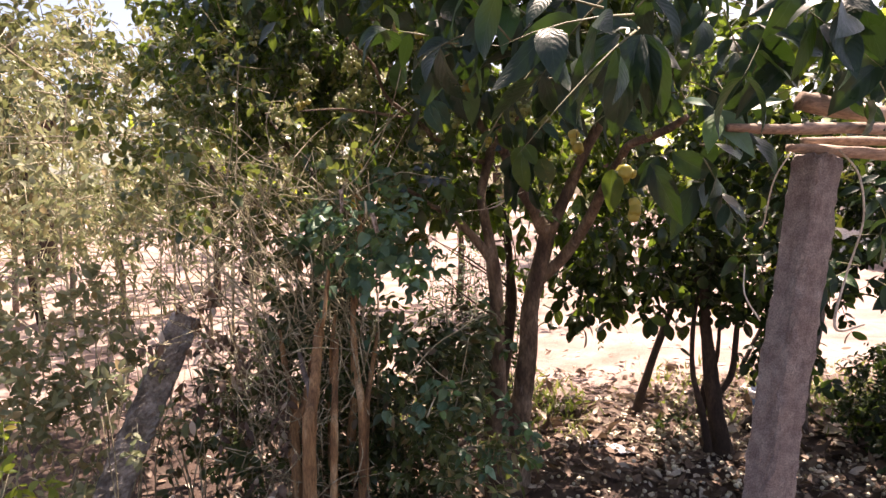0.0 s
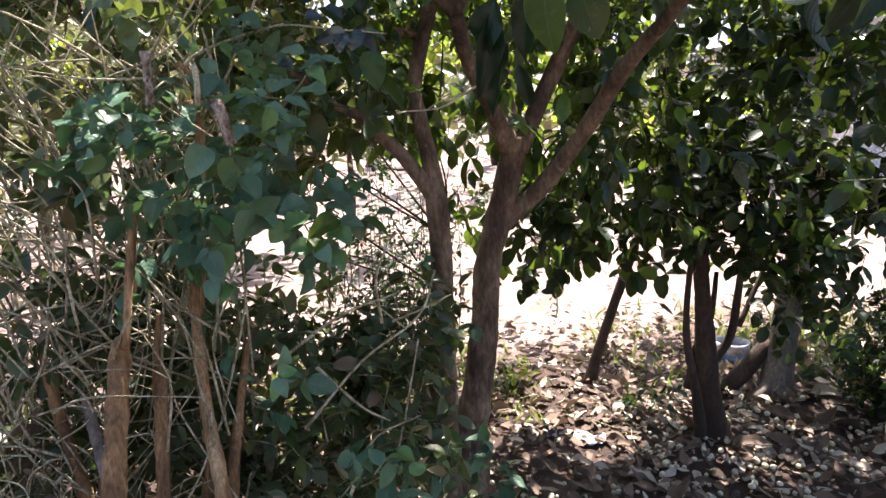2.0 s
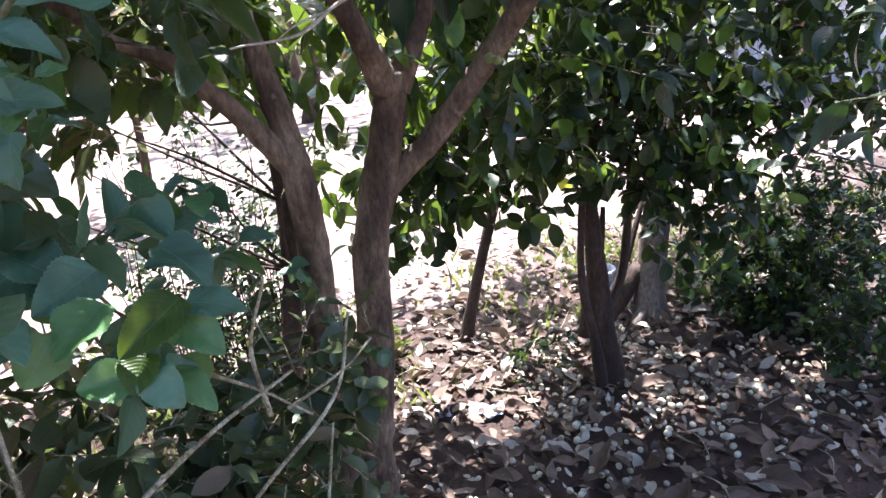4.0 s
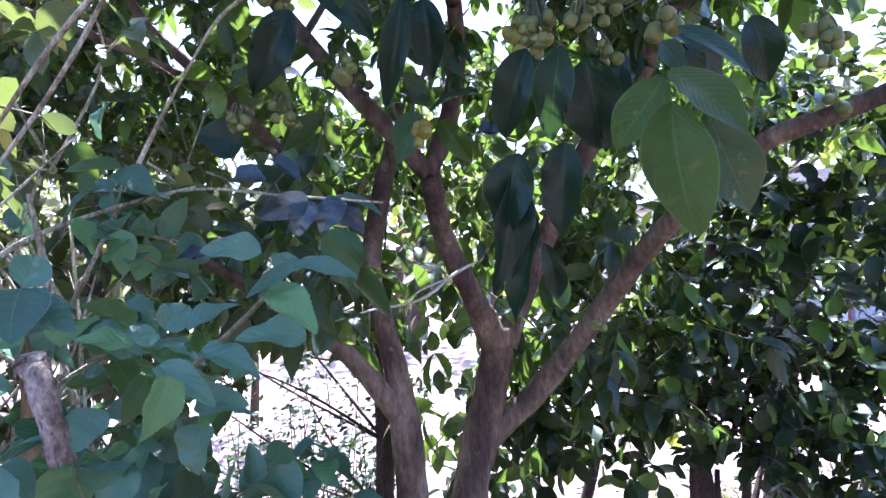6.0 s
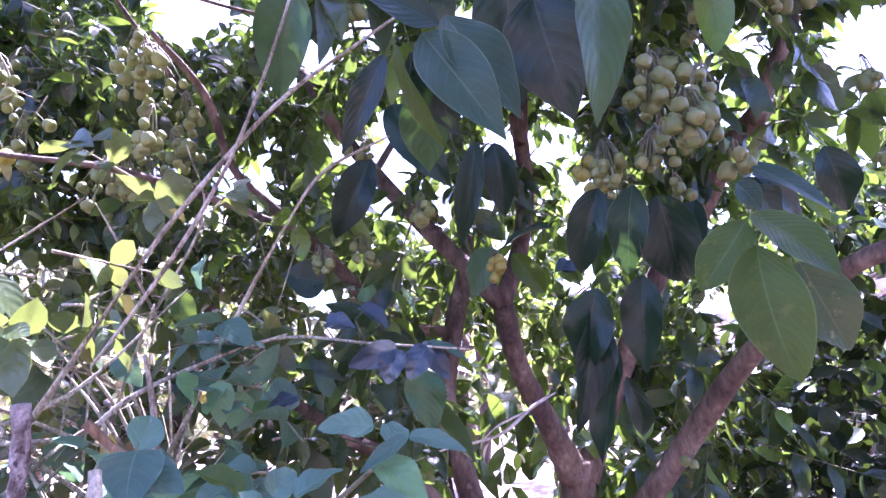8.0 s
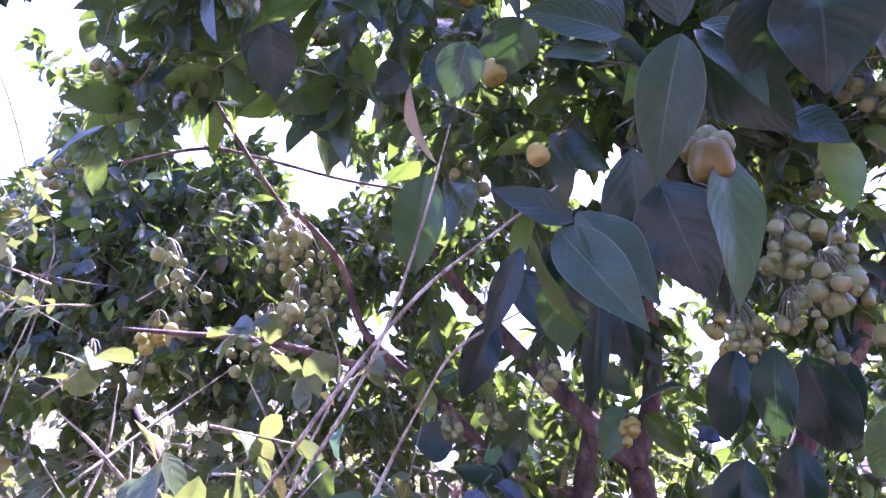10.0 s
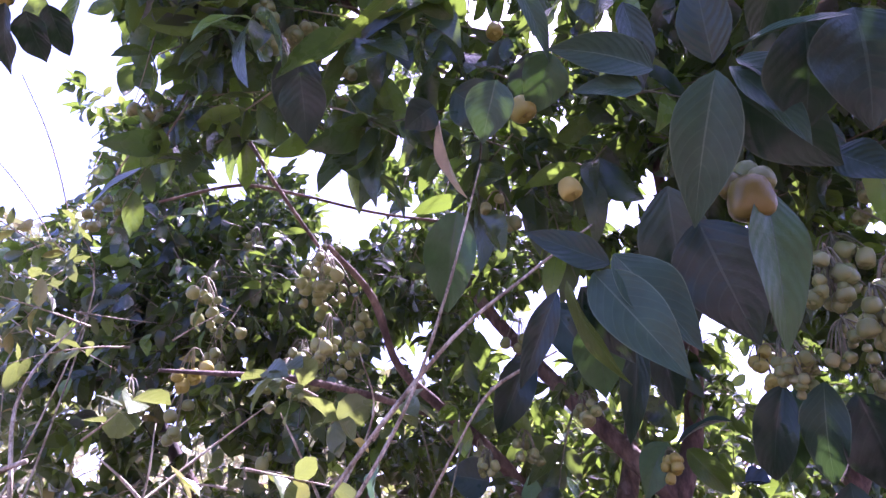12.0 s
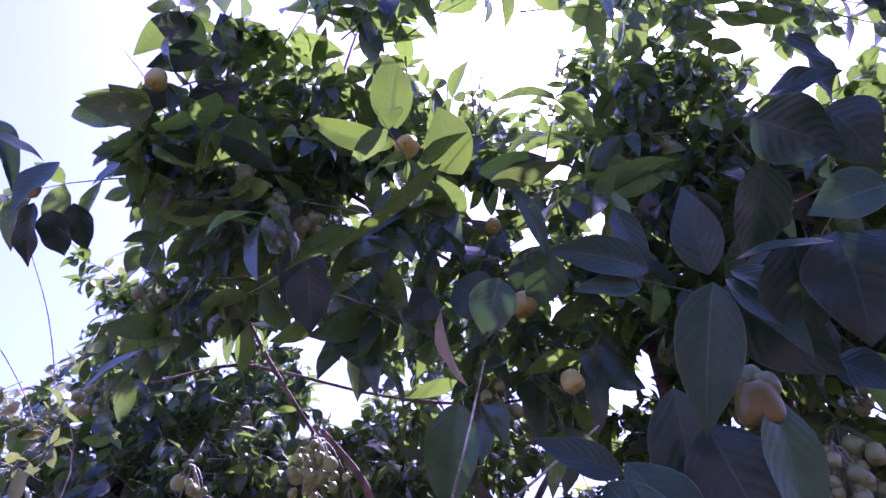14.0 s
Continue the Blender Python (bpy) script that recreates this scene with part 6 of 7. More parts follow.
for k in range(12):
    tw.fill((0.02 + 0.35 * ((k * 0.618) % 1.0), 3.55 + 0.15 * math.sin(k * 2.1), 0.08 + 0.75 * ((k * 0.377) % 1.0)), 0.12, 12, **I)
for c in ((-0.55, 3.3, 0.32), (-0.78, 3.6, 0.5), (-0.62, 3.5, 0.75), (-0.45, 3.25, 0.2), (-0.7, 3.25, 0.18)):
    tw.fill(c, 0.2, 18, **I)
tw.fill((0.334, 3.512, 0.953), 0.092, 22, **I)
tw.fill((0.466, 3.549, 1.024), 0.078, 18, **I)
tw.fill((0.217, 3.498, 1.017), 0.074, 16, **I)
tw.fill((0.417, 3.475, 0.86), 0.107, 24, **I)
tw.fill((-0.269, 3.523, 1.133), 0.07, 12, **I)
tw.make(hedge, HEDGE_INNER, TAN_TWIG)
# dead leaves caught between the stalks
tw = Foliage("long", 5, 3, 57)
for k in range(16):
    tw.fill((-0.75 + 0.75 * ((k * 0.618) % 1.0), 3.24 + 0.1 * math.sin(k * 2.1), 0.3 + 0.9 * ((k * 0.377) % 1.0)), 0.12, 6, leaf=0.06, ratio=0.4, pairs=3, droop=1.2, hang=1.0, thick=0.0018)
tw.make(hedge, LITTER, TAN_TWIG)
K = dict(K, leaf=0.056, ratio=0.58)
tw = Foliage("oval", 4, 3, 59)
tw.fill((-0.806, 3.652, 2.25), 0.314, 26, **K)
tw.fill((-0.553, 3.509, 1.848), 0.303, 36, **K)
tw.fill((-0.19, 3.527, 2.218), 0.303, 48, **K)
tw.fill((-0.249, 3.5, 1.866), 0.278, 35, **K)
tw.fill((0.008, 3.507, 2.062), 0.278, 43, **K)
tw.fill((0.135, 3.619, 2.254), 0.262, 20, **K)
tw.fill((-0.918, 3.967, 1.959), 0.261, 20, **K)
tw.fill((-0.005, 3.529, 1.71), 0.231, 20, **K)
K["top"] = 2.35
tw.fill((-0.908, 3.975, 2.478), 0.345, 20, **K)
tw.fill((-1.172, 3.966, 2.255), 0.288, 20, **K)
K["top"] = 2.6
for c, r, k in (((-0.75, 3.75, 2.3), 0.22, 34), ((-0.45, 3.65, 2.38), 0.2, 34), ((-0.2, 3.62, 2.4), 0.18, 30), ((-1.05, 3.85, 2.2), 0.24, 30), ((-0.6, 3.6, 2.05), 0.2, 34), ((-0.3, 3.55, 2.1), 0.18, 30), ((-0.9, 3.7, 1.75), 0.22, 30)):
    tw.fill(c, r, k, leaf=0.042, ratio=0.42, pairs=6, length=0.16, droop=0.5, hang=0.1, thick=0.0018)
for k in range(30):
    b = np.array([g.uniform(-1.0, -0.1), g.uniform(3.5, 3.85), g.uniform(1.1, 1.35)])
    d = np.array([g.normal(-0.1, 0.22), g.normal(0, 0.1), g.uniform(0.4, 0.7)])
    tw.twig(np.array([[*b, 0.0035], [*(b + d * 0.5 + g.normal(0, 0.04, 3)), 0.0026], [*(b + d), 0.001]]), 5, 5)
tw.make(hedge, HEDGE_TOP, TAN_TWIG)
# bare crossing twigs
dry = Foliage("long", 4, 3, 61)
for k in range(320):
    b = np.array([g.uniform(-0.56, 0.05), g.uniform(3.05, 3.6), g.uniform(0.2, 1.9)])
    d = unit(np.array([g.normal(-0.05, 0.7), g.normal(0, 0.35), g.normal(0.5, 0.7)]))
    ln = g.uniform(0.1, 0.36)
    side = unit(g.normal(0, 1, 3)) * ln * g.uniform(0.06, 0.26)
    e = b + d * ln
    if e[0] > 0.12 or not (clear_of_walk(b, 0.75) and clear_of_walk(e, 0.75)):
        continue
    dry.twig(np.array([[*b, 0.003], [*(b + d * ln * 0.5 + side), 0.0023], [*e, 0.0009]]), 5, 5)
for k in range(9):
    b = np.array([g.uniform(-0.95, 0.0), g.uniform(3.25, 3.7), -0.02])
    e = b + np.array([g.normal(-0.1, 0.25), g.normal(0, 0.12), g.uniform(0.9, 1.8)])
    m = (b + e) / 2 + g.normal(0, 0.08, 3)
    dry.twig(np.array([[*b, 0.006], [*m, 0.0045], [*e, 0.0015]]), 6, 6)
# matted dead brush low down, and long arching shoots above it
for k in range(180):
    b = np.array([g.uniform(-0.52, -0.15), g.uniform(3.08, 3.4), g.uniform(0.35, 1.2)])
    d = unit(np.array([g.normal(0.1, 0.7), g.normal(0, 0.3), g.normal(0.3, 0.6)])) * g.uniform(0.08, 0.24)
    m = b + d * 0.5 + g.normal(0, 0.02, 3)
    dry.twig(np.array([[*b, 0.0022], [*m, 0.0017], [*(b + d), 0.0007]]), 4, 4)
for k in range(110):
    b = np.array([g.uniform(-0.45, 0.08), g.uniform(3.15, 3.6), g.uniform(0.9, 1.6)])
    d = np.array([g.normal(-0.25, 0.3), g.normal(0, 0.12), g.uniform(0.25, 0.75)])
    e = b + d
    if e[2] > 1.9 or e[0] > 0.12 or not (clear_of_walk(b, 0.75) and clear_of_walk(e, 0.75)):
        continue
    m = b + d * 0.55 + np.array([0.04, 0, 0.05]) + g.normal(0, 0.03, 3)
    dry.twig(np.array([[*b, 0.0034], [*m, 0.0024], [*e, 0.0009]]), 5, 6)
dry.make(hedge, HEDGE, TAN_TWIG, twigs="dry_brush")
stem("long_twig", [(0.027, 3.339, 1.607) + (0.0030,), (0.082, 3.298, 1.712) + (0.0029,), (0.142, 3.254, 1.833) + (0.0027,), (0.187, 3.219, 1.913) + (0.0015,), (0.231, 3.187, 1.974) + (0.0022,), (0.306, 3.145, 2.008) + (0.0013,)], TAN_TWIG, hedge, 7, 6, 0.06, 62)
stem("long_twig", [(-0.071, 3.22, 1.703) + (0.0040,), (0.008, 3.143, 1.8) + (0.0019,), (0.079, 3.081, 1.886) + (0.0026,), (0.171, 3.041, 1.989) + (0.0022,), (0.245, 3.016, 2.045) + (0.0017,), (0.32, 2.991, 2.097) + (0.0012,)], TAN_TWIG, hedge, 7, 6, 0.06, 63)
stem("long_twig", [(0.006, 3.115, 1.749) + (0.0015,), (0.073, 3.083, 1.839) + (0.0022,), (0.129, 3.051, 1.935) + (0.0019,), (0.171, 3.035, 2.053) + (0.0017,), (0.209, 3.013, 2.189) + (0.0011,)], TAN_TWIG, hedge, 7, 6, 0.06, 64)
stem("long_twig", [(-0.62, 3.55, 1.1, 0.004), (-0.649, 3.939, 2.352) + (0.0022,), (-0.661, 3.761, 2.561) + (0.0016,), (-0.683, 3.652, 2.691) + (0.0013,), (-0.727, 3.562, 2.802) + (0.0009,)], TAN_TWIG, hedge, 6, 6, 0.06, 76)
stem("long_twig", [(-0.72, 3.5, 1.1, 0.004), (-0.627, 3.887, 2.334) + (0.0022,), (-0.682, 3.759, 2.489) + (0.0016,), (-0.735, 3.688, 2.578) + (0.0013,), (-0.813, 3.620, 2.666) + (0.0009,)], TAN_TWIG, hedge, 6, 6, 0.06, 77)
stem("broken_twig", [(0.412, 3.55, 1.598, 0.001), (0.486, 3.6, 1.61, 0.002), (0.607, 3.66, 1.622, 0.003), (0.7, 3.7, 1.67, 0.004), (0.768, 3.73, 1.695, 0.002)], WIRE, hedge, 6, 6, 0.1, 65)
stem("broken_twig", [(0.558, 3.62, 1.617, 0.001), (0.608, 3.66, 1.64, 0.002), (0.687, 3.7, 1.662, 0.003)], WIRE, hedge, 6, 6, 0.1, 66)
for rows in (
    [(0.368, 3.3, 0.671, 0.004), (0.42, 3.3, 0.905, 0.003), (0.454, 3.3, 1.074, 0.002)],
    [(0.178, 3.2, 0.927, 0.004), (0.309, 3.2, 1.069, 0.003), (0.447, 3.25, 1.145, 0.003), (0.5, 3.3, 1.239, 0.002)],
    [(0.117, 3.2, 1.078, 0.004), (0.266, 3.2, 1.176, 0.003), (0.397, 3.25, 1.203, 0.002)],
    [(0.211, 3.2, 1.067, 0.004), (0.303, 3.2, 0.964, 0.003), (0.371, 3.25, 0.898, 0.002)],
    [(0.264, 3.15, 0.779, 0.004), (0.324, 3.2, 0.879, 0.003), (0.445, 3.25, 0.902, 0.002)],
    [(0.369, 3.3, 1.121, 0.004), (0.36, 3.3, 1.228, 0.003), (0.391, 3.3, 1.317, 0.002), (0.376, 3.3, 1.348, 0.001)],
    [(0.393, 3.3, 1.122, 0.003), (0.48, 3.3, 1.152, 0.002), (0.549, 3.35, 1.163, 0.002)],
    [(0.294, 3.25, 1.235, 0.003), (0.359, 3.3, 1.165, 0.002), (0.427, 3.3, 1.1, 0.002)],
):
    stem("long_twig", rows, TAN_TWIG, hedge, 6, 6, 0.08, 75)
stem("branch", [(0.006, 3.1, 1.697, 0.005), (0.031, 3.1, 1.672, 0.004), (0.074, 3.05, 1.647, 0.003)], STALK, hedge, 8, 5, 0.1, 67)
stem("branch", [(0.066, 3.1, 1.644, 0.003), (0.062, 3.1, 1.705, 0.003), (0.053, 3.1, 1.755, 0.002)], TAN_TWIG, hedge, 8, 5, 0.1, 68)
stem("branch", [(-0.01, 3.2, 1.689, 0.003), (0.03, 3.2, 1.722, 0.0028), (0.105, 3.25, 1.76, 0.0024), (0.192, 3.3, 1.792, 0.0015)], TAN_TWIG, hedge, 8, 5, 0.1, 69)

# ---- broad-leaved climber in front of the hedge ----
climber = thing("climber", (0.1, 3.2, 0.0), "climber with broad blue-green leaves over the hedge", "climbing plant")


def cl(args, material=None, shape="broad", wave=0.07):
    base, tip, width, normal = args
    tilt = tuple(np.array(normal) + rng.normal(0, 0.28, 3))
    return single_leaf(base, tip, width, tilt, material or TEAL, climber, rng.uniform(0.2, 0.9), rng.uniform(0.1, 0.5), shape, wave)


stem("vine", [(0.176, 2.954, 1.603) + (0.0022,), (0.212, 2.895, 1.641) + (0.0018,), (0.233, 2.853, 1.666) + (0.0014,)], GREEN_TWIG, climber, 6, 5, 0.05, 70)
cl(((0.221, 2.834, 1.684), (0.189, 2.834, 1.693), 0.023, (-0.06, -0.72, 0.69)))
cl(((0.241, 2.838, 1.677), (0.211, 2.829, 1.661), 0.011, (-0.09, -0.63, 0.77)))
cl(((0.243, 2.837, 1.677), (0.274, 2.816, 1.675), 0.013, (-0.14, -0.63, 0.77)))
cl(((0.226, 2.845, 1.663), (0.245, 2.808, 1.648), 0.025, (-0.13, -0.75, 0.65)))
cl(((0.251, 2.871, 1.632), (0.207, 2.865, 1.637), 0.029, (-0.1, -0.74, 0.67)))
cl(((0.233, 2.852, 1.673), (0.248, 2.866, 1.689), 0.02, (-0.13, -0.78, 0.62)))
cl(((0.143, 2.952, 1.639), (0.116, 2.949, 1.665), 0.028, (0.06, -0.73, 0.69)), JAMBU_YOUNG)
cl(((0.144, 2.931, 1.629), (0.112, 2.92, 1.639), 0.025, (0.07, -0.71, 0.7)))
cl(((0.156, 2.938, 1.627), (0.137, 2.954, 1.647), 0.024, (0.04, -0.72, 0.7)))
cl(((0.164, 2.945, 1.637), (0.18, 2.948, 1.657), 0.024, (0.0, -0.72, 0.69)))
cl(((0.167, 2.903, 1.609), (0.157, 2.89, 1.57), 0.029, (0.02, -0.78, 0.62)))
cl(((0.179, 2.929, 1.637), (0.211, 2.926, 1.658), 0.023, (-0.03, -0.65, 0.76)))
cl(((0.154, 2.93, 1.607), (0.137, 2.917, 1.58), 0.019, (0.04, -0.75, 0.66)), JAMBU_YOUNG)
cl(((0.187, 2.916, 1.622), (0.223, 2.883, 1.614), 0.025, (-0.05, -0.66, 0.75)))
cl(((0.16, 2.927, 1.614), (0.193, 2.895, 1.597), 0.022, (-0.01, -0.69, 0.73)))
cl(((0.132, 2.947, 1.617), (0.154, 2.92, 1.592), 0.025, (0.04, -0.72, 0.69)), JAMBU_YOUNG)
cl(((0.183, 2.943, 1.584), (0.213, 2.921, 1.59), 0.025, (-0.03, -0.64, 0.77)))
cl(((0.117, 2.956, 1.586), (0.108, 2.94, 1.561), 0.031, (0.08, -0.7, 0.71)))
cl(((0.187, 2.954, 1.566), (0.176, 2.939, 1.536), 0.034, (-0.01, -0.76, 0.65)))
cl(((0.211, 3.067, 1.441), (0.163, 3.032, 1.428), 0.046, (0.02, -0.64, 0.77)))
cl(((0.21, 3.028, 1.424), (0.17, 2.998, 1.402), 0.048, (0.02, -0.59, 0.81)))
cl(((0.265, 3.029, 1.413), (0.214, 2.994, 1.393), 0.043, (-0.03, -0.58, 0.81)), JAMBU_YOUNG)
cl(((0.302, 3.093, 1.425), (0.247, 3.103, 1.43), 0.04, (-0.06, -0.58, 0.81)))
cl(((0.268, 3.026, 1.408), (0.308, 2.993, 1.413), 0.036, (-0.08, -0.55, 0.83)))
cl(((0.262, 3.027, 1.399), (0.28, 2.987, 1.374), 0.038, (-0.07, -0.56, 0.82)))
cl(((0.154, 3.035, 1.42), (0.116, 3.03, 1.407), 0.047, (0.08, -0.59, 0.8)))
cl(((0.172, 3.022, 1.41), (0.144, 3.007, 1.38), 0.043, (0.05, -0.57, 0.82)))
cl(((0.216, 3.01, 1.366), (0.176, 3.009, 1.366), 0.036, (0.01, -0.55, 0.83)))
cl(((0.228, 3.004, 1.369), (0.241, 2.968, 1.352), 0.036, (-0.03, -0.54, 0.84)))
cl(((0.231, 3.016, 1.378), (0.21, 2.99, 1.368), 0.036, (-0.01, -0.56, 0.83)), JAMBU_YOUNG)
cl(((0.191, 3.144, 1.466), (0.141, 3.146, 1.456), 0.062, (0.04, -0.68, 0.73)), HEDGE_INNER)
cl(((0.155, 3.157, 1.438), (0.11, 3.151, 1.408), 0.067, (0.07, -0.65, 0.75)))
cl(((0.242, 3.027, 1.353), (0.268, 2.976, 1.348), 0.033, (-0.05, -0.54, 0.84)))
cl(((0.154, 3.177, 1.515), (0.194, 3.129, 1.506), 0.057, (0.04, -0.78, 0.62)), HEDGE_INNER)
cl(((0.259, 3.065, 1.45), (0.299, 3.025, 1.429), 0.051, (-0.09, -0.57, 0.82)))
cl(((0.072, 3.164, 1.451), (0.106, 3.128, 1.445), 0.053, (0.09, -0.59, 0.8)))
cl(((0.147, 3.133, 1.451), (0.192, 3.092, 1.434), 0.053, (0.02, -0.59, 0.81)))
cl(((0.132, 3.035, 1.526), (0.111, 3.02, 1.494), 0.038, (0.08, -0.68, 0.73)))
cl(((0.307, 3.159, 1.755), (0.249, 3.159, 1.747), 0.031, (-0.12, -0.77, 0.62)), SKY_SHEEN)
cl(((0.307, 3.159, 1.755), (0.288, 3.148, 1.722), 0.034, (-0.15, -0.84, 0.52)), SKY_SHEEN)
cl(((0.34, 3.147, 1.756), (0.312, 3.139, 1.725), 0.034, (-0.18, -0.83, 0.52)), SKY_SHEEN)
cl(((0.335, 3.17, 1.759), (0.366, 3.141, 1.727), 0.029, (-0.21, -0.83, 0.52)), SKY_SHEEN)
cl(((0.236, 3.245, 1.797), (0.263, 3.214, 1.796), 0.03, (-0.08, -0.79, 0.6)), SKY_SHEEN)
cl(((0.278, 3.228, 1.815), (0.302, 3.2, 1.793), 0.03, (-0.12, -0.79, 0.6)), SKY_SHEEN)
cl(((0.579, 3.295, 1.871), (0.597, 3.267, 1.873), 0.045, (-0.4, -0.8, 0.45)), SKY_SHEEN)
cl(((0.167, 3.3, 1.701), (0.199, 3.267, 1.705), 0.038, (-0.01, -0.76, 0.65)), SKY_SHEEN)
cl(((0.345, 3.166, 1.762), (0.384, 3.131, 1.755), 0.014, (-0.15, -0.54, 0.83)))
cl(((0.158, 3.299, 1.75), (0.107, 3.297, 1.741), 0.017, (0.03, -0.55, 0.84)))
cl(((0.381, 3.326, 1.738), (0.367, 3.318, 1.657), 0.062, (-0.22, -0.97, -0.03)), JAMBU)
cl(((0.086, 3.415, 1.92), (0.065, 3.405, 1.878), 0.043, (0.09, -0.93, 0.36)))
cl(((0.04, 3.437, 1.868), (0.071, 3.409, 1.82), 0.039, (0.11, -0.91, 0.4)), JAMBU_YOUNG)
cl(((-0.031, 3.417, 1.781), (0.007, 3.386, 1.748), 0.037, (0.15, -0.76, 0.63)))
cl(((-0.036, 3.38, 1.63), (-0.012, 3.354, 1.596), 0.041, (0.15, -0.7, 0.69)))
cl(((0.087, 3.38, 1.73), (0.097, 3.368, 1.706), 0.025, (0.07, -0.76, 0.65)), YELLOW)
cl(((-0.037, 3.43, 1.678), (-0.029, 3.421, 1.627), 0.025, (0.15, -0.72, 0.68)), YELLOW)
cl(((0.068, 3.124, 1.905), (0.084, 3.109, 1.89), 0.013, (0.12, -0.84, 0.52)), YELLOW)
cl(((0.028, 3.126, 1.817), (0.039, 3.113, 1.794), 0.012, (0.16, -0.79, 0.59)), YELLOW)
# more leaves of the near sprig
for k in range(34):
    b = np.array((0.158, 2.993, 1.598)) + rng.normal(0, 1, 3) * np.array([0.032, 0.03, 0.028])
    d = unit(np.array([rng.normal(0, 1), rng.normal(-0.3, 0.6), rng.normal(0.05, 0.4)]))
    s = rng.uniform(0.018, 0.032)
    nrm = unit(np.array([rng.normal(0, 0.4), -0.5 + rng.normal(0, 0.3), 1.0]))
    single_leaf(b, b + d * s, s * rng.uniform(0.6, 0.8), nrm, TEAL if k % 4 else JAMBU_YOUNG, climber, rng.uniform(0.2, 0.9), rng.uniform(0.1, 0.5), "broad", 0.07)
stem("vine", [(0.095, 3.373, 1.773) + (0.002,), (0.191, 3.283, 1.786) + (0.002,), (0.287, 3.187, 1.765) + (0.0018,), (0.384, 3.132, 1.75) + (0.0012,)], TAN_TWIG, climber, 6, 5, 0.05, 71)
cl_f = Foliage("broad", 9, 5, 72)
K = dict(leaf=0.046, ratio=0.72, pairs=3, droop=0.4, hang=0.5, thick=0.0018)
cl_f.fill((-0.088, 3.223, 1.55), 0.089, 9, **K)
cl_f.fill((-0.039, 3.427, 1.611), 0.099, 8, **K)
cl_f.fill((0.103, 3.392, 1.443), 0.063, 5, **K)
cl_f.fill((0.183, 3.482, 1.417), 0.052, 4, **K)
cl_f.fill((-0.025, 3.252, 1.426), 0.084, 7, **K)
cl_f.fill((0.134, 3.318, 1.699), 0.086, 7, **K)
cl_f.fill((0.062, 3.104, 1.534), 0.084, 10, **K)
cl_f.fill((0.166, 2.942, 1.118), 0.065, 2, **K)
cl_f.fill((0.277, 2.91, 0.947), 0.078, 4, **K)
cl_f.fill((0.185, 2.916, 0.91), 0.078, 4, **K)
cl_f.fill((0.036, 3.342, 0.951), 0.066, 3, **K)
cl_f.fill((-0.118, 3.287, 1.206), 0.055, 2, **K)
cl_f.fill((0.674, 3.336, 0.625), 0.122, 4, **K)
cl_f.fill((0.555, 3.173, 0.663), 0.141, 7, **K)
cl_f.fill((0.639, 3.36, 0.535), 0.139, 12, **K)
cl_f.fill((0.42, 3.275, 0.628), 0.146, 10, **K)
cl_f.fill((0.105, 3.644, 1.686), 0.096, 7, **K)
cl_f.fill((-0.027, 3.731, 1.834), 0.11, 8, **K)
cl_f.fill((0.22, 3.697, 1.815), 0.094, 7, **K)
cl_f.fill((0.556, 3.901, 1.132), 0.078, 3, **K)
cl_f.fill((0.656, 3.805, 0.942), 0.065, 3, **K)
for c, r, k in (((-0.08, 3.16, 1.55), 0.08, 9), ((0.03, 3.13, 1.46), 0.08, 10), ((0.02, 3.18, 1.58), 0.08, 9), ((0.15, 3.16, 1.43), 0.09, 11), ((0.26, 3.2, 1.38), 0.07, 8), ((0.1, 3.24, 1.55), 0.08, 9), ((-0.12, 3.2, 1.42), 0.07, 6), ((0.2, 3.22, 1.62), 0.07, 7)):
    cl_f.fill(c, r, k, leaf=0.052, ratio=0.7, pairs=3, droop=0.5, hang=0.5, thick=0.0018)
cl_f.make(climber, TEAL, GREEN_TWIG, crown="leaves", twigs="vines")

# ---- sunlit bushes at the start of the walk ----
for name, seed, mat, label, blobs, leaf in (
    ("pale_bush", 81, LIGHT_BUSH, "sunlit bush with small pale green leaves", (((-1.54, 3.589, 1.171), 0.288), ((-1.31, 3.563, 0.957), 0.288), ((-1.477, 3.361, 0.866), 0.268), ((-1.289, 3.334, 0.618), 0.293)), 0.055),
    ("yellow_bush", 82, LIGHT_BUSH, "thin sunlit shrub with narrow yellow-green leaves", (((-1.641, 5.221, 1.439), 0.441), ((-2.009, 5.458, 1.726), 0.418), ((-1.321, 5.122, 1.594), 0.314), ((-2.397, 5.435, 1.276), 0.46)), 0.075),
    ("post_weed", 84, LIGHT_BUSH, "twiggy pale weed grown round the leaning post", (((-0.94, 3.302, 0.989), 0.144), ((-0.769, 3.339, 0.899), 0.146), ((-0.995, 3.136, 0.781), 0.159)), 0.05),
    ("corner_plant", 83, SUNNY, "small bright green plant by the path", (((-1.151, 2.74, 0.774), 0.086),), 0.06),
):
    ob = thing(name, (blobs[0][0][0], blobs[0][0][1], 0.0), label, "shrub")
    fol = Foliage("oval" if seed != 82 else "long", 4, 3, seed)
    for c, r in blobs:
        fol.fill(c, r, {83: 6, 84: 5}.get(seed, 62), leaf, 0.45 if seed != 82 else 0.25, 5, droop=0.4, hang=0.15, thick=0.002)
        for k in range(3):
            b = np.array([c[0] + rng.normal(0, 0.12), c[1] + rng.normal(0, 0.1), 0.0])
            e = np.array(c) + rng.normal(0, r * 0.5, 3)
            fol.twig(np.array([[*b, 0.005], [*((b + e) / 2 + rng.normal(0, 0.08, 3)), 0.0035], [*e, 0.0015]]), 5, 4)
    fol.make(ob, mat, TAN_TWIG)


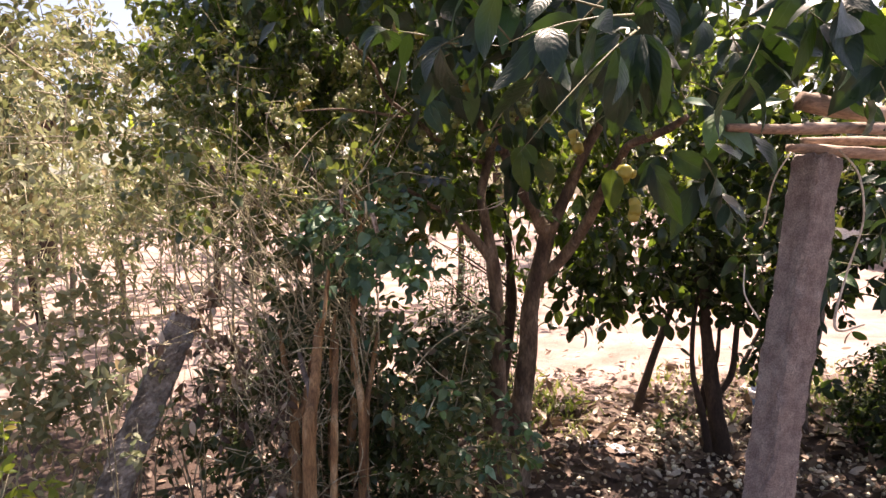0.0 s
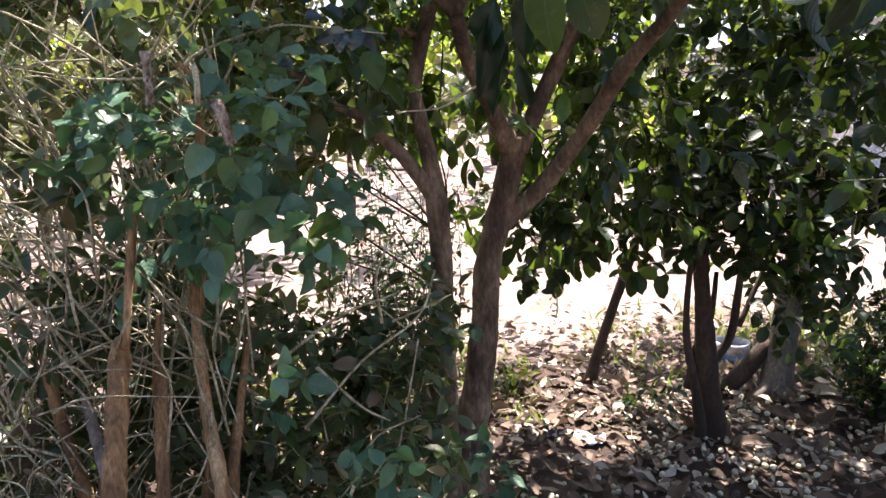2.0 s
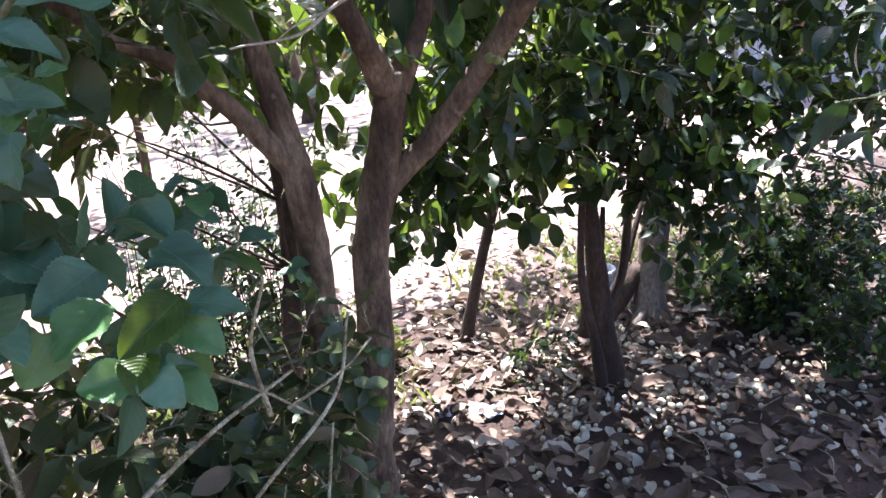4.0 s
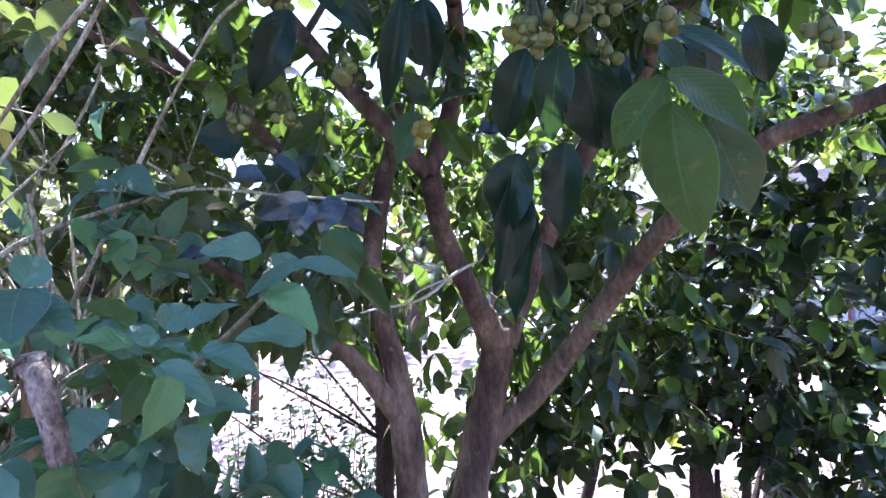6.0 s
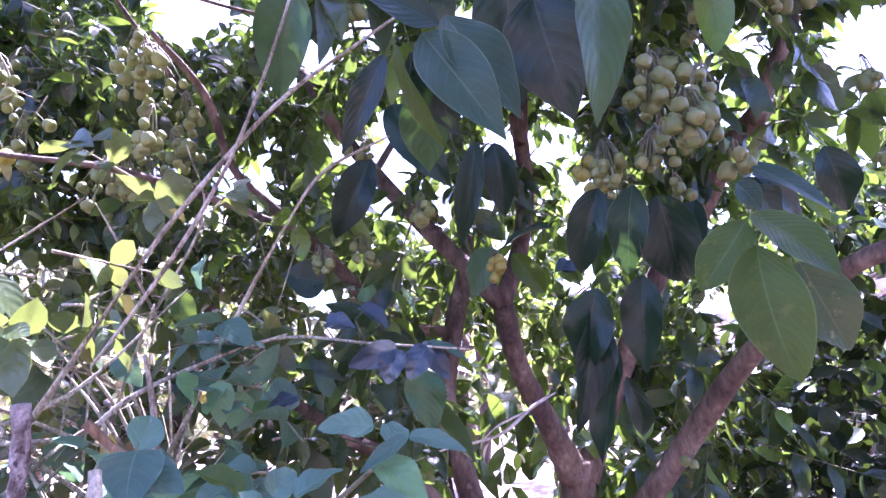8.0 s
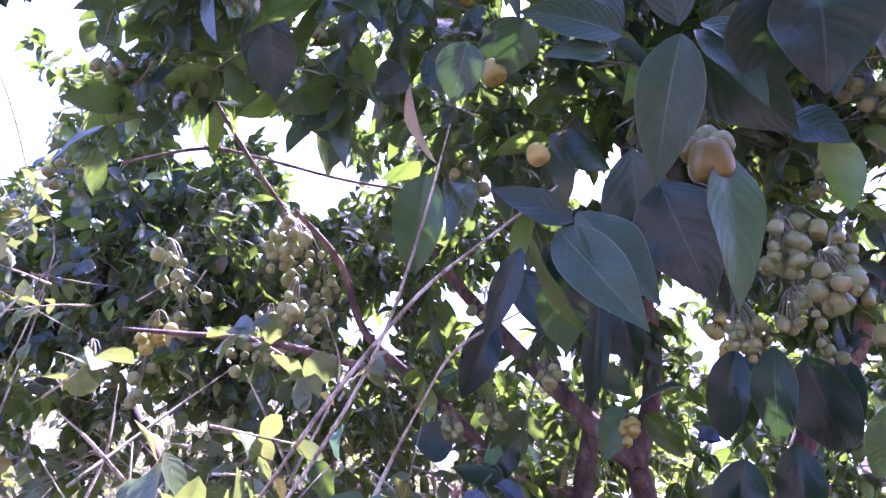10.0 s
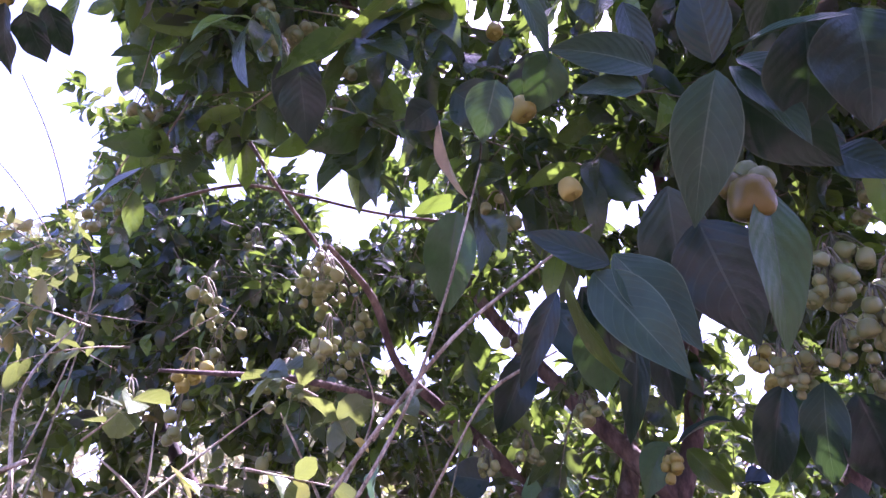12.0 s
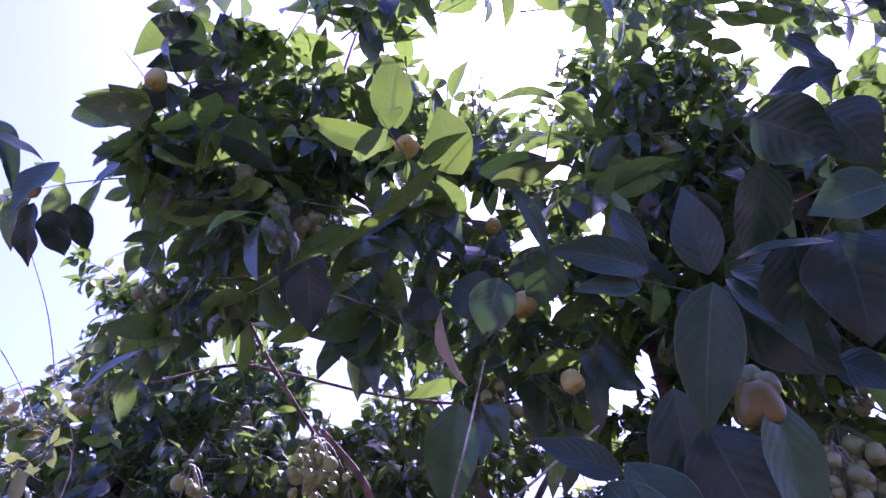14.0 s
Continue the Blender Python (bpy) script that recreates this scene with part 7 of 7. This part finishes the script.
left_bush = thing("garden_thicket", (-3.6, 7.5, 0.0), "tall thicket of brownish sunlit shrubs behind the hedge", "shrub")
fol = Foliage("oval", 3, 3, 86)
for k in range(24):
    c = (-6.8 + 0.29 * k + rng.normal(0, 0.2), 7.2 + rng.normal(0, 0.7), rng.uniform(1.5, 3.4))
    fol.fill(c, 0.55, 34, 0.10, 0.4, 5, 0.3, droop=0.4, hang=0.2, thick=0.004)
    b = np.array([c[0], c[1], -0.02])
    fol.twig(np.array([[*b, 0.016], [*((b + np.array(c)) / 2 + rng.normal(0, 0.16, 3)), 0.012], [*c, 0.005]]), 6, 5)
for k in range(230):
    b = np.array([rng.uniform(-6.5, -0.7), rng.uniform(5.6, 7.4), rng.uniform(0.3, 3.0)])
    d = unit(np.array([rng.normal(0, 0.8), rng.normal(0, 0.4), rng.normal(0.5, 0.6)])) * rng.uniform(0.3, 1.1)
    fol.twig(np.array([[*b, 0.007], [*(b + d * 0.5 + rng.normal(0, 0.06, 3)), 0.005], [*(b + d), 0.002]]), 4, 3)
fol.make(left_bush, LIGHT_BUSH, TAN_TWIG)
thicket = thing("tall_thicket", (-2.0, 9.5, 0.0), "tall dense thicket of dull green trees", "shrub")
fol = Foliage("oval", 3, 3, 87)
for k in range(34):
    c = (-10.5 + 0.36 * k + rng.normal(0, 0.3), 10.5 + rng.normal(0, 0.9), rng.uniform(1.6, 6.5) if k < 26 else rng.uniform(1.6, 3.6))
    fol.fill(c, 0.95, 34, 0.17, 0.45, 5, 0.5, droop=0.4, hang=0.3, thick=0.005)
    if k % 5 == 1:
        b = np.array([c[0], c[1], -0.02])
        fol.twig(np.array([[*b, 0.06], [*((b + np.array(c)) / 2 + rng.normal(0, 0.12, 3)), 0.045], [*c, 0.015]]), 7, 5)
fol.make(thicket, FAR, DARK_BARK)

# ---- stone posts and the pole trellis ----
def stone_post(name, foot, head, wide, deep, turn, material, label, seed):
    """A roughly split stone post: a lofted square shaft, chipped along its edges."""
    g = np.random.default_rng(seed)
    foot, head = np.array(foot, float), np.array(head, float)
    axis = unit(head - foot)
    a = np.array([math.cos(turn), math.sin(turn), 0.0])
    a = unit(a - axis * (a @ axis))
    b = np.cross(axis, a)
    rings, per = 90, 44
    sq = []
    for k in range(per):
        t = 2 * math.pi * k / per
        c, s = math.cos(t), math.sin(t)
        q = 1 / max(abs(c), abs(s)) * 0.5
        q = min(q, 0.66)
        sq.append((c * q, s * q))
    sq = np.array(sq)
    verts = []
    drift = np.cumsum(g.normal(0, 0.0005, (rings, 2)), axis=0)
    drift -= np.linspace(drift[0], drift[-1], rings)
    for i in range(rings):
        h = foot + (head - foot) * (i / (rings - 1))
        s = 1.06 - 0.12 * i / (rings - 1) + 0.012 * math.sin(i * 0.18 + seed)
        ring = sq * np.array([wide, deep]) * s * (1 + g.normal(0, 0.042, (per, 1)) + 0.022 * np.sin(np.arange(per)[:, None] * 0.9 + i * 0.43 + seed) + 0.02 * np.sin(np.arange(per)[:, None] * 0.31 + i * 0.95)) + drift[i]
        ring *= 0.9 if i == rings - 1 else 1
        verts.append(h + ring[:, :1] * a + ring[:, 1:] * b + (g.normal(0, 0.006, (per, 1)) * axis if i == rings - 1 else 0))
    v = np.vstack(verts)
    faces = [(i * per + k, i * per + (k + 1) % per, (i + 1) * per + (k + 1) % per, (i + 1) * per + k) for i in range(rings - 1) for k in range(per)]
    v = np.vstack([v, head + axis * 0.006])
    faces += [((rings - 1) * per + k, (rings - 1) * per + (k + 1) % per, len(v) - 1) for k in range(per)]
    ob = thing(name, tuple(foot * np.array([1, 1, 0])), label, "stone post")
    under(mesh_object("shaft", v, faces, material, smooth=False), ob)
    return ob


pr = [(1.269, 2.18, 1.76, 0.066), (1.153, 2.18, 0.867, 0.069)]
p_top, p_low = np.array(pr[0][:3]), np.array(pr[1][:3])
stone_post("granite_post", p_low + (p_low - p_top) * ((p_low[2] + 0.1) / (p_top[2] - p_low[2])), p_top, pr[0][3] * 1.55, 0.085, 0.42, GRANITE, "rough pinkish grey granite fence post", 3)
pl = [(-0.809, 3.48, 1.165, 0.079), (-0.921, 3.3, 0.817, 0.067)]
l_top, l_mid = np.array(pl[0][:3]), np.array(pl[1][:3])
stone_post("leaning_post", l_mid + (l_mid - l_top) * ((l_mid[2] + 0.05) / (l_top[2] - l_mid[2])), l_top, 0.125, 0.12, 0.5, GREY_STONE, "leaning weathered stone post among bushes", 5)

for name, rows, seed in (
    ("pole", [(0.959, 2.02, 1.823, 0.009), (1.129, 2.06, 1.82, 0.013), (1.292, 2.1, 1.825, 0.015), (1.536, 2.16, 1.819, 0.017), (2.066, 2.3, 1.81, 0.019)], 1),
    ("pole", [(1.231, 2.2, 1.905, 0.025), (1.357, 2.2, 1.878, 0.025), (1.607, 2.25, 1.847, 0.027), (2.119, 2.35, 1.782, 0.029)], 2),
    ("pole", [(1.181, 2.16, 1.783, 0.011), (1.331, 2.2, 1.775, 0.015), (1.611, 2.25, 1.755, 0.017), (2.123, 2.35, 1.718, 0.018)], 3),
    ("pole", [(1.271, 2.25, 1.806, 0.01), (1.458, 2.3, 1.807, 0.012), (1.83, 2.4, 1.801, 0.013)], 4),
):
    p = thing(name, rows[0][:3], "dry knotty pole laid across the granite post", "pole", "poles on the post")
    stem("shaft", rows, DRY_WOOD, p, 9, 6, 0.12, seed)
for rows in (
    [(1.164, 2.117, 1.77) + (0.0021,), (1.115, 2.104, 1.702) + (0.0021,), (1.104, 2.126, 1.599) + (0.0021,), (1.104, 2.144, 1.584) + (0.003,)],
    [(1.079, 2.168, 1.49) + (0.0021,), (1.067, 2.142, 1.421) + (0.0021,), (1.088, 2.106, 1.358) + (0.0021,)],
    [(1.294, 2.133, 1.775) + (0.0027,), (1.328, 2.107, 1.711) + (0.0027,), (1.336, 2.098, 1.601) + (0.0027,), (1.307, 2.108, 1.476) + (0.0027,), (1.274, 2.101, 1.365) + (0.004,), (1.283, 2.097, 1.33) + (0.004,), (1.359, 2.115, 1.339) + (0.0021,)],
):
    w = thing("binding_wire", rows[0][:3], "pale bent wire hanging from the post", "wire", "wires on the post")
    stem("strand", rows, WIRE, w, 6, 8, 0.0, 1)
for a, b in (((-9.0, 9.0, 2.75), (0.2, 6.5, 2.35)), ((-9.0, 9.0, 2.66), (0.2, 6.5, 2.30))):
    w = thing("overhead_cable", a, "pale overhead cable across the garden", "cable", "garden cables")
    a, b = np.array(a), np.array(b)
    stem("strand", [(*(a + (b - a) * s - np.array([0, 0, 0.5 * s * (1 - s)])), 0.006) for s in np.linspace(0, 1, 7)], WIRE, w, 5, 4, 0.0, 1)
for dz in (0.0, 0.09):
    w = thing("black_cable", (3.2, 5.0, 1.2 + dz), "black cable sagging behind the trees", "cable", "black cables")
    stem("strand", [(3.412, 4.468, 0.897) + (0.006,), (3.631, 4.324, 0.821) + (0.006,), (3.925, 4.133, 0.724) + (0.006,), (4.674, 3.669, 0.575) + (0.006,)], BLACK_WIRE, w, 6, 5, 0.0, 1)
    for c in w.children:
        c.location.z -= dz

# ---- litter on the ground ----
n = 8500
px, py = rng.normal(2.2, 2.2, n), rng.normal(4.4, 1.35, n)
keep = rng.uniform(0, 1, n) < np.clip((6.9 - py) / 0.8, 0.12, 1)
px, py = px[keep], py[keep]
n = len(px)
yaw = rng.uniform(0, 6.28, n)
D = np.column_stack([np.cos(yaw), np.sin(yaw), rng.normal(0, 0.18, n)])
N = unit(np.column_stack([rng.normal(0, 0.35, n), rng.normal(0, 0.35, n), np.ones(n)]))
ln = rng.uniform(0.03, 0.11, n)
v, f, uv = blades(np.column_stack([px, py, ground_height(px, py) + rng.uniform(0.006, 0.045, n)]), D, N, ln, ln * rng.uniform(0.35, 0.55, n), rng.normal(0, 0.7, n), rng.uniform(0, 0.7, n), "long", 4, 3, 0.08, 91)
tagged(mesh_object("leaf_litter", v, f, LITTER, uv=uv), "dry brown and grey fallen leaves covering the soil", "leaf litter", kind="stuff")

n = 300
px, py = rng.normal(2.2, 1.5, n), rng.normal(4.4, 0.9, n)
yaw = rng.uniform(0, 6.28, n)
D = np.column_stack([np.cos(yaw), np.sin(yaw), rng.normal(0.15, 0.25, n)])
ln = rng.uniform(0.11, 0.19, n)
v, f, uv = blades(np.column_stack([px, py, ground_height(px, py) + rng.uniform(0.012, 0.04, n)]), D, unit(np.column_stack([rng.normal(0, 0.6, n), rng.normal(0, 0.6, n), np.ones(n)])), ln, ln * rng.uniform(0.35, 0.5, n), rng.normal(0.3, 1.1, n), rng.uniform(0.2, 1.1, n), "long", 8, 5, 0.14, 93)
tagged(mesh_object("large_leaf_litter", v, f, LITTER, uv=uv), "large curled dry leaves scattered on the litter", "leaf litter", kind="stuff")
twg = Foliage(seed=94)
for k in range(150):
    c = np.array([rng.uniform(0.2, 5.0), rng.uniform(3.0, 6.0), 0.03])
    a, s = rng.uniform(0, 6.28), rng.uniform(0.06, 0.25)
    e = c + np.array([math.cos(a) * s, math.sin(a) * s, rng.uniform(-0.01, 0.03)])
    twg.twig(np.array([[*c, 0.003], [*((c + e) / 2 + rng.normal(0, 0.015, 3)), 0.0026], [*e, 0.0015]]), 5, 3)
fallen = thing("fallen_twigs", (2.0, 4.5, 0.0), "thin dry twigs lying among the fallen leaves", "twigs", kind="stuff")
twg.make(fallen, LITTER, TAN_TWIG)

ico = bmesh.new()
bmesh.ops.create_icosphere(ico, subdivisions=2, radius=0.5)
iv = np.array([q.co for q in ico.verts])
itris = np.array([[q.index for q in t.verts] for t in ico.faces])
ico.free()
iv[:, 2] *= 0.9
n = 1600
px, py = rng.normal(2.3, 1.0, n), rng.normal(4.1, 0.75, n)
keep = np.sin(px * 3.1 + 1) * np.cos(py * 2.7) + rng.normal(0, 0.5, n) > -0.3
px, py = px[keep], py[keep]
sz = rng.uniform(0.014, 0.031, len(px))
v = iv[None] * sz[:, None, None] * rng.uniform(0.85, 1.15, (len(px), 1, 3)) + np.column_stack([px, py, ground_height(px, py) + sz * 0.4 + 0.024])[:, None]
f = itris[None] + (np.arange(len(px)) * len(iv))[:, None, None]
tagged(mesh_object("fallen_fruit", v.reshape(-1, 3), f.reshape(-1, 3), FALLEN), "many pale fallen rose apples lying on the litter", "fallen fruit", kind="stuff")

n = 5200
px, py = rng.uniform(-0.5, 6.0, n), rng.normal(5.6, 0.42, n)
dense = np.sin(px * 2.3) + np.sin(px * 5.7 + 1) * 0.6 + rng.normal(0, 0.5, n) > 0.0
px, py = px[dense], py[dense]
n = len(px)
D = np.column_stack([rng.normal(0, 0.45, n), rng.normal(0, 0.45, n), np.ones(n)])
ln = rng.uniform(0.04, 0.13, n)
v, f, uv = blades(np.column_stack([px, py, ground_height(px, py) - 0.005]), D, unit(rng.normal(0, 1, (n, 3)) * np.array([1, 1, 0.1])), ln, rng.uniform(0.006, 0.034, n), rng.normal(0, 0.7, n), np.full(n, 0.3), "blade", 4, 3, 0.0, 92)
tagged(mesh_object("weeds", v, f, GRASS, uv=uv), "thin sunlit grass and weeds at the yard's edge", "weeds", kind="stuff")

for k, (c, r) in enumerate((((1.954, 4.721, 0.0), 0.12), ((1.937, 4.754, 0.0), 0.12), ((1.394, 5.359, -0.0), 0.16))):
    herb = thing("herb", (*c[:2], 0.0), "low leafy green weed growing from the litter", "weed", "weeds in the litter")
    fol = Foliage("oval", 4, 3, 95 + k)
    fol.fill((c[0], c[1], 0.06), r, 9, 0.06, 0.5, 3, droop=0.5, hang=0.0, flat=0.5)
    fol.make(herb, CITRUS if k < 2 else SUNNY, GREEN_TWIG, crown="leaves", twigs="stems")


def crumpled(name, place, size, material, label, category, seed):
    bm = bmesh.new()
    bmesh.ops.create_grid(bm, x_segments=16, y_segments=12, size=0.5)
    g = np.random.default_rng(seed)
    ph = g.uniform(0, 6, 6)
    for q in bm.verts:
        x, y = q.co.x, q.co.y
        q.co.z = 0.10 + 0.08 * math.sin(9 * x + ph[0]) * math.cos(7 * y + ph[1]) + 0.05 * math.sin(17 * x + 11 * y + ph[2]) + g.normal(0, 0.02)
        q.co.x += 0.06 * math.sin(8 * y + ph[3])
        q.co.y += 0.06 * math.sin(7 * x + ph[4])
    ob = thing(name, place, label, category)
    s = part("sheet", bm, material, ob, smooth=True)
    s.scale = size
    s.rotation_euler = (0, 0, ph[5])
    mod = s.modifiers.new("thickness", "SOLIDIFY")
    mod.thickness = 0.003
    return ob


crumpled("plastic_scrap", (1.532, 4.626, 0.0), (0.15, 0.10, 0.12), WHITE_PLASTIC, "crumpled white plastic scrap on the litter", "litter", 1)
crumpled("plastic_scrap", (1.368, 4.738, 0.0), (0.10, 0.08, 0.1), WHITE_PLASTIC, "small crumpled white plastic scrap on the litter", "litter", 2)

# ---- yard behind ----

log = thing("leaning_log", (2.55, 5.0, 0.0), "grey weathered log leaning on the old trunk", "log")
stem("shaft", [(2.55, 5.0, -0.03, 0.05), (2.68, 4.97, 0.11, 0.052), (2.83, 4.965, 0.27, 0.046)], DARK_BARK, log, 12, 4, 0.08, 3)
tub = thing("blue_tub", (2.88, 5.36, 0.0), "small blue and white plastic tub in the yard", "tub")
bm = bmesh.new()
bmesh.ops.create_cone(bm, cap_ends=True, segments=28, radius1=0.08, radius2=0.10, depth=0.08, matrix=Matrix.Translation((0, 0, 0.04)))
part("body", bm, BLUE_PLASTIC, tub, smooth=True)
bm = bmesh.new()
bmesh.ops.create_cone(bm, cap_ends=False, segments=28, radius1=0.102, radius2=0.11, depth=0.06, matrix=Matrix.Translation((0, 0, 0.105)))
bmesh.ops.solidify(bm, geom=bm.faces[:], thickness=0.012)
part("rim", bm, WHITE_PLASTIC, tub, "white rim", smooth=True)


def house():
    h = thing("house", (14.08, 12.5, 0.0), "single-storey whitewashed house with a red-trimmed veranda", "house")
    for x0, y0, z0, x1, y1, z1 in ((-3.5, -0.12, 0, -1.4, 0.12, 3.0), (-0.4, -0.12, 0, 1.2, 0.12, 3.0), (2.4, -0.12, 0, 4.5, 0.12, 3.0), (-1.4, -0.12, 2.1, -0.4, 0.12, 3.0), (1.2, -0.12, 2.1, 2.4, 0.12, 3.0), (1.2, -0.12, 0, 2.4, 0.12, 0.9), (-3.5, 0.12, 0, -3.26, 6.0, 3.0), (4.26, 0.12, 0, 4.5, 6.0, 3.0), (-3.26, 5.76, 0, 4.26, 6.0, 3.0)):
        bm = bmesh.new()
        box_bm(bm, x0, y0, z0, x1, y1, z1)
        part("wall", bm, PLASTER, h)
    bm = bmesh.new()
    box_bm(bm, -1.38, -0.03, 0.02, -0.42, 0.03, 2.08, 0.01)
    door = part("door", bm, RED_PAINT, h, "red painted door")
    bm = bmesh.new()
    box_bm(bm, 0.30, -0.07, 0.98, 0.34, -0.03, 1.12, 0.01)
    hd = part("handle", bm, GREY_CONCRETE, door)
    hd.location = (-0.85, 0, 0)
    bm = bmesh.new()
    for x0, x1, z0, z1 in ((1.2, 1.27, 0.9, 2.1), (2.33, 2.4, 0.9, 2.1), (1.27, 2.33, 0.9, 0.97), (1.27, 2.33, 2.03, 2.1), (1.77, 1.83, 0.97, 2.03)):
        box_bm(bm, x0, -0.05, z0, x1, 0.05, z1)
    part("window", bm, RED_PAINT, h, "red window frame")
    bm = bmesh.new()
    box_bm(bm, -3.9, -2.4, 3.0, 4.9, 6.3, 3.18, 0.02)
    part("roof", bm, GREY_CONCRETE, h, "flat concrete roof slab")
    bm = bmesh.new()
    box_bm(bm, -3.7, -2.2, 0, 4.7, -0.12, 0.3, 0.02)
    part("plinth", bm, GREY_CONCRETE, h)
    for x in (-3.4, -0.9, 1.7, 4.3):
        bm = bmesh.new()
        box_bm(bm, x - 0.12, -2.1, 0.3, x + 0.12, -1.86, 3.0, 0.015)
        part("pillar", bm, RED_PAINT if x == -0.9 else PLASTER, h)
    return h


house()


def broad_tree(place, height, spread, material, seed, sprays=120, leaf=0.26, label="leafy tree beyond the yard"):
    t = thing("background_tree", place, label, "tree", "trees beyond the yard")
    g = np.random.default_rng(seed)
    b = np.array(place)
    top = b + np.array([g.normal(0, 0.3), g.normal(0, 0.3), height * 0.55])
    stem("trunk", [(*b - np.array([0, 0, 0.1]), 0.04 * height), (*(b * 0.5 + top * 0.5 + g.normal(0, 0.15, 3)), 0.028 * height), (*top, 0.02 * height)], DARK_BARK, t, 9, 6, 0.08, seed)
    fol = Foliage("oval", 3, 3, seed)
    for k in range(7):
        d = unit(np.array([math.cos(k * 2.4), math.sin(k * 2.4), g.uniform(0.1, 1.1)]))
        e = top + d * spread * g.uniform(0.5, 0.9) * np.array([1, 1, 0.8])
        stem("limb", [(*top - np.array([0, 0, 0.2]), 0.014 * height), (*((top + e) / 2 + g.normal(0, 0.12, 3)), 0.009 * height), (*e, 0.004 * height)], DARK_BARK, t, 6, 4, 0.1, seed + k)
        fol.fill(e, spread * 0.48, sprays // 7, leaf, 0.5, 5, leaf * 3.0, droop=0.4, hang=0.3, thick=0.006, flat=0.8)
    fol.make(t, material, DARK_BARK)
    return t


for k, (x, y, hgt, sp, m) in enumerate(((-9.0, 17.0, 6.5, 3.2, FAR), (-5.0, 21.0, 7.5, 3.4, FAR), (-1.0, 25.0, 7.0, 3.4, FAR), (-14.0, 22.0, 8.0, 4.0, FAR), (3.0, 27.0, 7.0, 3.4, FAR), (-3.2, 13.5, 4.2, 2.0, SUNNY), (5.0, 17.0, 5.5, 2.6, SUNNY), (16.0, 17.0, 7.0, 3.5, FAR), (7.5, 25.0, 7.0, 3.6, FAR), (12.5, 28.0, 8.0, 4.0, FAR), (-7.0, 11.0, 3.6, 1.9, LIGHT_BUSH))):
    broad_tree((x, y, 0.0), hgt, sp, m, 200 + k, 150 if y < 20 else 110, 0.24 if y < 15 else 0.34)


def rosette(place, height, seed):
    """A dracaena: bare stem with a head of strap leaves."""
    t = thing("strap_leaved_plant", place, "tall plant with arching strap leaves on a bare stem", "plant", "plants in the far garden")
    g = np.random.default_rng(seed)
    b = np.array(place)
    stem("stem", [(*b, 0.05), (*(b + np.array([0.05, 0, height * 0.6])), 0.04), (*(b + np.array([0, 0, height])), 0.035)], PALE_BARK, t, 8, 4, 0.1, seed)
    n = 46
    a = g.uniform(0, 6.28, n)
    D = np.column_stack([np.cos(a), np.sin(a), g.uniform(-0.1, 1.5, n)])
    N = np.column_stack([np.zeros(n), np.zeros(n), np.ones(n)]) + D * 0.2
    P = np.repeat((b + np.array([0, 0, height - 0.05]))[None], n, 0) + g.normal(0, 0.03, (n, 3))
    v, f, uv = blades(P, D, N, g.uniform(0.5, 0.9, n), np.full(n, 0.05), g.uniform(0.4, 1.5, n), np.full(n, 0.3), "blade", 6, 3, 0.0, seed)
    under(mesh_object("leaves", v, f, LIGHT_BUSH, uv=uv), t)


for k, (x, y, hgt) in enumerate(((-5.6, 9.6, 1.5), (-4.9, 10.2, 1.1), (-6.2, 11.0, 1.7), (-4.0, 9.8, 1.0))):
    rosette((x, y, 0.0), hgt, 300 + k)

# low far woods round the garden close the view
n = 9000
ang = rng.uniform(0, 6.28, n)
rad = rng.uniform(34, 46, n)
zz = rng.uniform(0, 1, n) ** 0.8 * (4.5 + 2.0 * np.sin(ang * 5) + 1.2 * np.sin(ang * 13 + 1))
P = np.column_stack([1 + rad * np.cos(ang), 5 + rad * np.sin(ang), zz])
D = unit(rng.normal(0, 1, (n, 3)))
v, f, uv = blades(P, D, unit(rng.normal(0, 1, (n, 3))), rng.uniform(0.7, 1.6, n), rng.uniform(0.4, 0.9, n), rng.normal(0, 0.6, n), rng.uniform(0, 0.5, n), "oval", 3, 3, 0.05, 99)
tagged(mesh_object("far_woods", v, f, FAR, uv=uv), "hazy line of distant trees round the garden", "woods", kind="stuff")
